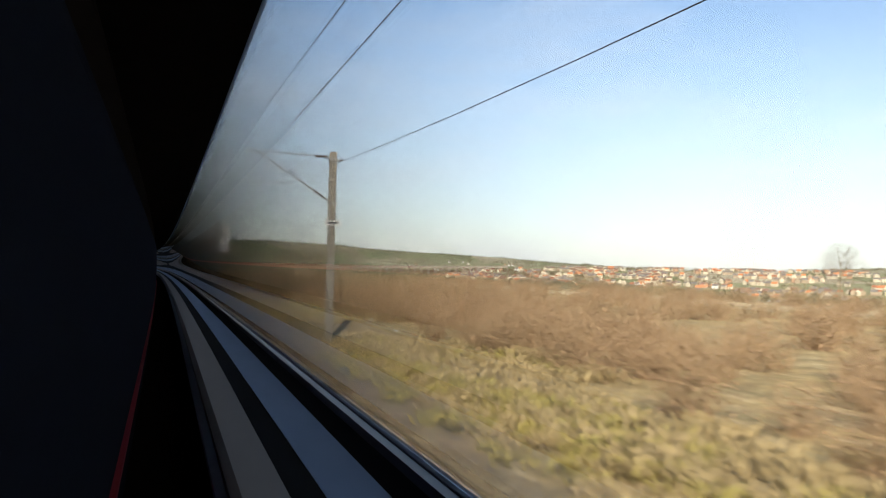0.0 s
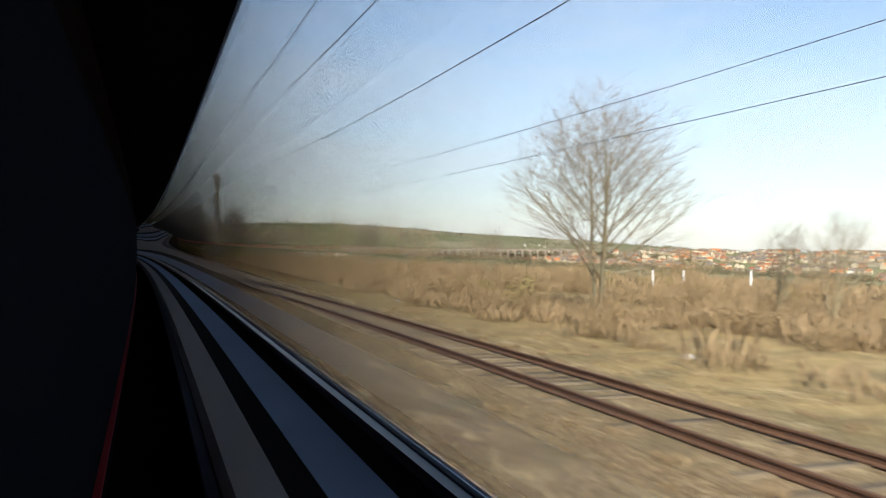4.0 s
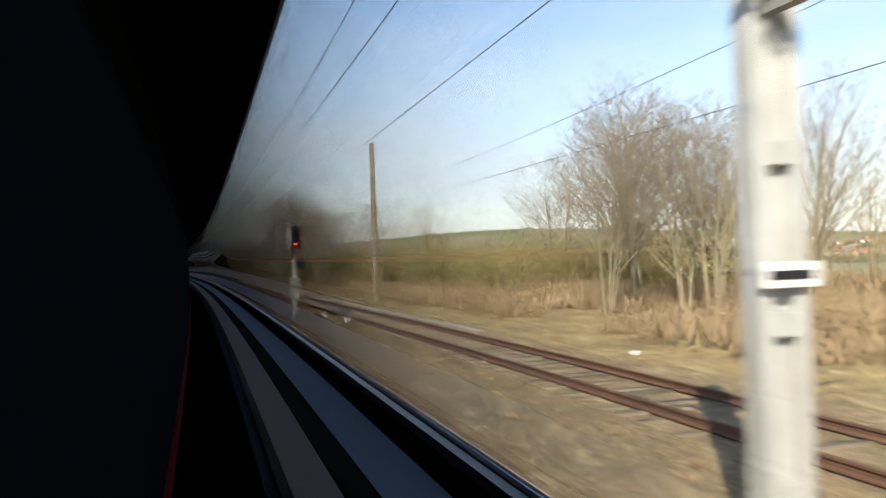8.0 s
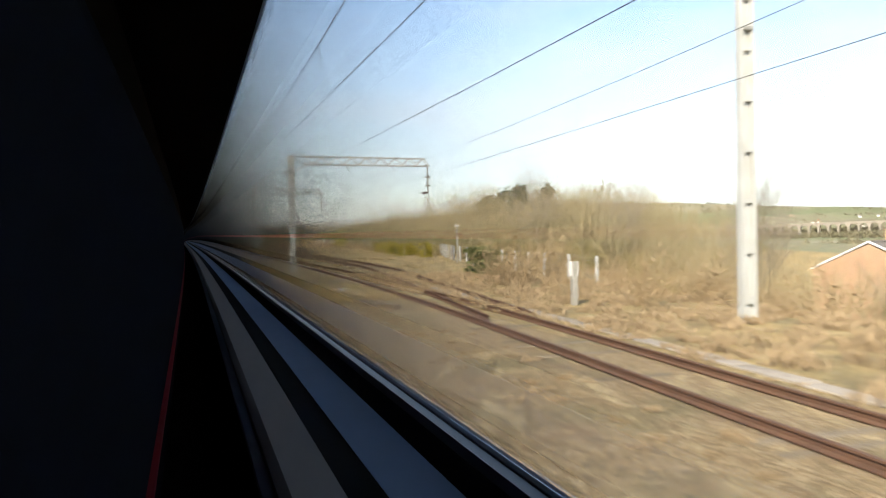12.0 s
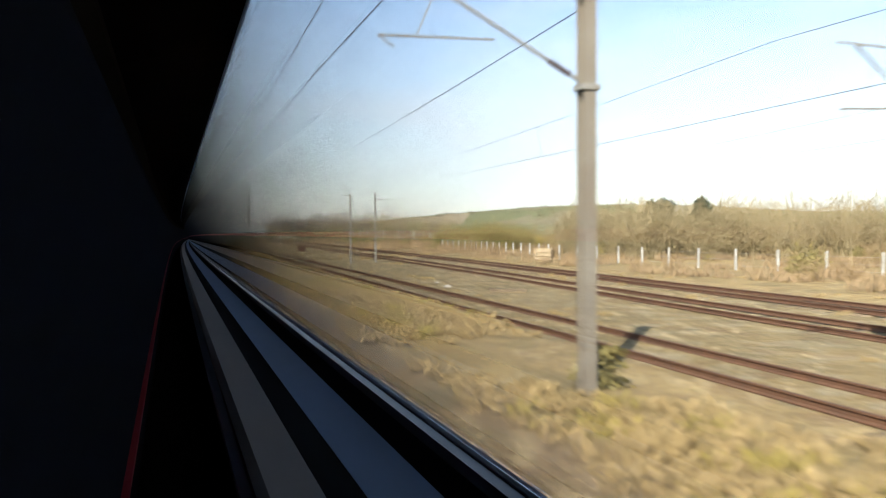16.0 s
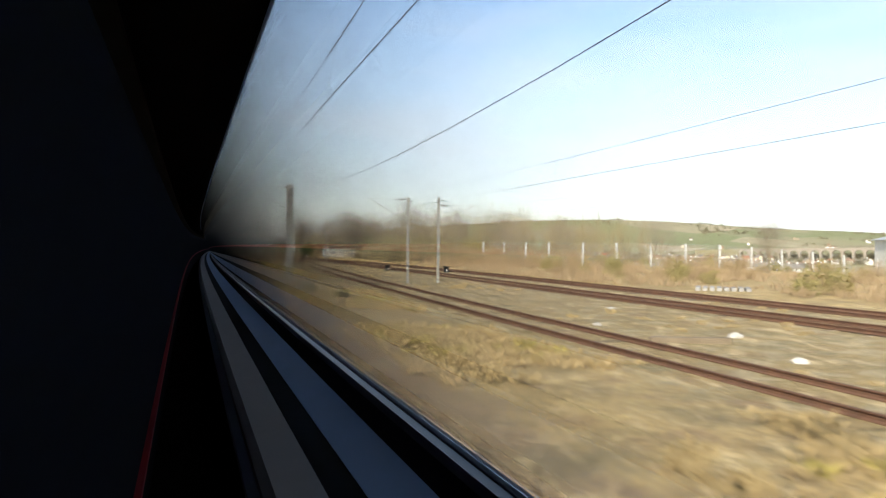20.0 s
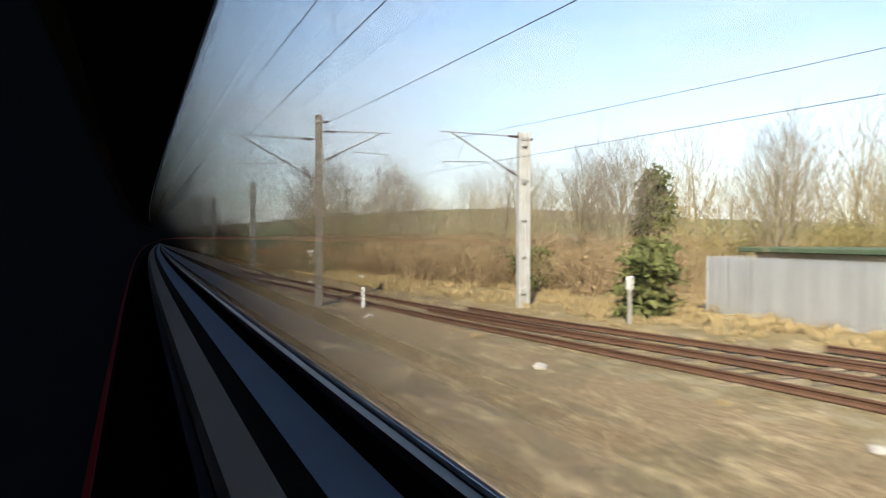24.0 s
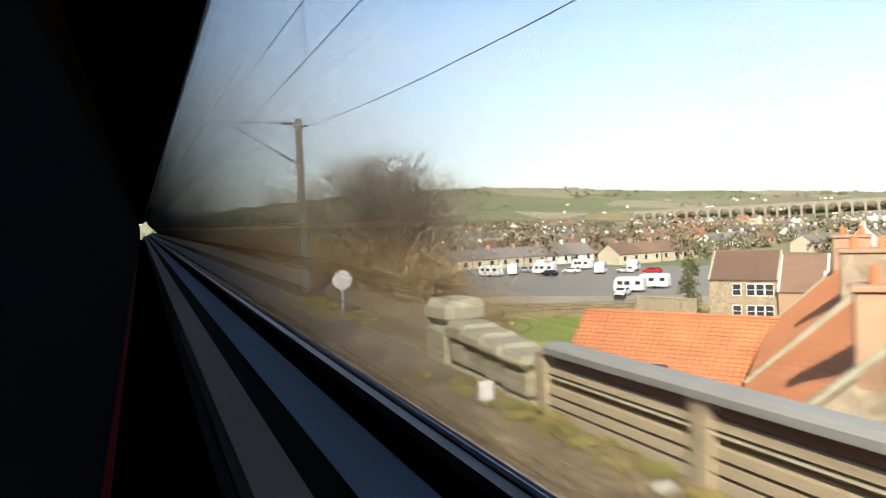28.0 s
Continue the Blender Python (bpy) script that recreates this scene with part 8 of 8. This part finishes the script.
_w = (VB - VA).normalized()
_n = Vector((-_w.y, _w.x, 0)) if _w.x < 0 else Vector((_w.y, -_w.x, 0)) * -1
_rv = np.random.RandomState(77)
stuff("gorge_woods", "bare brown woods in the river gorge behind the viaduct", "woodland", CLUMPS, [(*(VA + _w * a + _n * b).xy, -24 + 0.024 * a, k, 0.9) for a, b, k in zip(_rv.uniform(-80, 700, 800), _rv.uniform(14, 130, 800), _rv.uniform(13, 22, 800))], M_VALLEY, 59)

# spire, sand flat and water across the fields
t = thing("church_spire", Matrix.Translation((1081.8, 1551.0, -4)), "slim dark church spire above the roofs", "spire")
slab("tower", t, (-3, 3, -3, 3, -6, 9), M_STONE, "", 0)
bm = nb()
rod(bm, (0, 0, 9), (0, 0, 30), 3.4, 0.1, 8)
part("spire", bm, M_SLATE, t)


def flat_patch(name, cx, cy, rx, ry, z, material, label, seed, az=0.0):
    rs_ = random.Random(seed)
    bm = nb()
    c, sn = math.cos(az), math.sin(az)
    vs = []
    for i in range(40):
        a = 2 * math.pi * i / 40
        k_ = rs_.uniform(0.85, 1.12)
        x, y = rx * k_ * math.cos(a), ry * k_ * math.sin(a)
        vs.append(bm.verts.new((cx + c * x - sn * y, cy + sn * x + c * y, z)))
    bm.faces.new(vs)
    ob = new(name, mesh_of(name, bm, material))
    return tagged(ob, label, name.replace("_", " "), kind="structure")


flat_patch("sandbank", 215, 275, 40, 75, -11.2, M_SAND, "pale sandy flat below the railway", 3, radians(-40))
flat_patch("water", 330, 360, 16, 60, -11.3, M_WATER, "dark blue channel in the flats", 5, radians(-40))

# low white posts in the dry grass and a rusty box between the yard tracks
for s_, d_, h_ in ((149.9, 31.3, 1.2), (154.5, 30.7, 1.1), (179.2, 35.1, 1.5), (179.1, 40.9, 1.5), (186, 38, 1.3)):
    t = thing("white_post", place(s_, d_, floor_z(s_, d_), s_ * 7 % 40), "short white post standing in dry grass", "post", "white posts in the grass")
    bm = nb()
    rod(bm, (0, 0, -0.2), (0, 0, h_), 0.13, 0.09, 8)
    part("shaft", bm, M_WHITE, t)
    bm = nb()
    rod(bm, (0, 0, h_), (0, 0, h_ + 0.12), 0.1, 0.02, 8)
    part("tip", bm, M_WHITE, t)
t = thing("rusty_box", place(657.2, 15.2, -0.25, 12), "rusty red-brown steel box on the ground between yard tracks", "box")
slab("case", t, (-0.42, 0.42, -0.45, 0.45, 0, 0.78), M_RUST, "", 0.03)
slab("lid", t, (-0.46, 0.46, -0.5, 0.5, 0.78, 0.86), M_RUST, "", 0.02)
t = thing("concrete_slab", place(656.6, 17.3, -0.24, 30), "pale concrete slab lying beside the rusty box", "slab")
slab("slab", t, (-1.2, 1.2, -0.35, 0.35, 0, 0.14), M_TROUGH, "", 0.03)

# ---- litter, stones, timber ----
M_LITTER = mat("pale_litter", (0.5, 0.47, 0.41), (0.4, 0.37, 0.31), 4, 0.9, 0, 0.3, per_object=0.2)
rs = random.Random(31)
lit = None
spots = [(37, 9.6), (31, 9.0), (52, 9.2), (96, 8.6), (92, 7.8), (99, 9.3), (108, 10.2), (131, 13.2), (126, 14.1), (139, 14), (152, 13.0), (146, 15), (173, 12.4), (190, 13.1), (243, 11.2), (250, 12.1), (262, 10.8), (288, 10.4), (338, 9.7), (452, 7.9), (449, 6.6), (580, 12.2), (583, 12.6), (634, 13.1), (640, 12.6), (699, 13.4), (704, 15.4), (708, 13.0), (714, 16.8), (716, 8.8), (735, 12.4), (776, 8.7), (783, 8.2), (789, 9.1), (800, 9.4), (806, 9.9), (831, 8.4), (826, 8.9), (838, 7.4), (849, 6.9), (868, 5.8), (882, 9.4), (879, 8.6), (921, 4.8), (927, 4.5), (970, 4.4)]
me_l = []
for k in range(4):
    bm = nb()
    bmesh.ops.create_icosphere(bm, subdivisions=1, radius=0.2)
    for v in bm.verts:
        v.co = Vector((v.co.x * rs.uniform(0.8, 1.6), v.co.y * rs.uniform(0.7, 1.5), v.co.z * rs.uniform(0.3, 0.7)))
    me_l.append(mesh_of("pale_stone", bm, M_LITTER))
for i, (s, d) in enumerate(spots):
    ob = new("pale_stone", me_l[i % 4])
    k = rs.uniform(0.5, 1.15)
    ob.matrix_world = place(s, d, floor_z(s, d) + 0.03, rs.uniform(0, 360)) @ Matrix.Diagonal((k, k, k, 1))
    tagged(ob, "pale lump of stone or litter on the ground", "stone", "pale lumps beside the line")
for i, (s, d, L, tn) in enumerate(((703, 13.2, 2.2, 70), (576, 13.6, 1.6, 60), (447, 6.2, 3.0, 15), (434, 6.4, 2.4, 20), (441, 7.4, 2.2, 12), (803, 13.2, 2.0, 40))):
    ob = thing("timber_baulk", place(s, d, floor_z(s, d), tn), "weathered grey timber baulk lying in the yard", "timber")
    slab("baulk", ob, (-0.13, 0.13, -L / 2, L / 2, -0.03, 0.16), M_SLEEPER, "", 0.02)
t = thing("sleeper_stack", place(727, 31.5, floor_z(727, 31.5), 55), "low stack of grey sleepers on the grass", "stack")
for i in range(8):
    slab("sleeper", t, (-1.3, 1.3, -1.6 + 0.42 * i, -1.3 + 0.42 * i, -0.05, 0.2), M_COPING, "", 0.02)
t = thing("pallet_stack", place(613.5, 32.6, floor_z(613.5, 32.6), 60), "pale timber pallets stacked by the fence", "stack")
for k in range(3):
    slab("pallet", t, (-1.1, 1.1, -0.8, 0.8, 0.34 * k, 0.34 * k + 0.14), M_PARAPET, "", 0.02)
    for x in (-0.9, 0, 0.9):
        slab("bearer", t, (x - 0.08, x + 0.08, -0.75, 0.75, 0.34 * k + 0.144, 0.34 * k + 0.336), M_PARAPET, "", 0.01)
t = thing("timber_pile", place(446.5, 9.2 - 2.6, floor_z(446.5, 6.6), 25), "heap of old sleepers beside the track", "stack")
for k in range(2):
    for i in range(4 - k):
        slab("sleeper", t, (-1.3, 1.3, -0.6 + 0.32 * i + 0.15 * k, -0.34 + 0.32 * i + 0.15 * k, -0.02 + 0.17 * k, 0.145 + 0.17 * k), M_SLEEPER, "", 0.02)
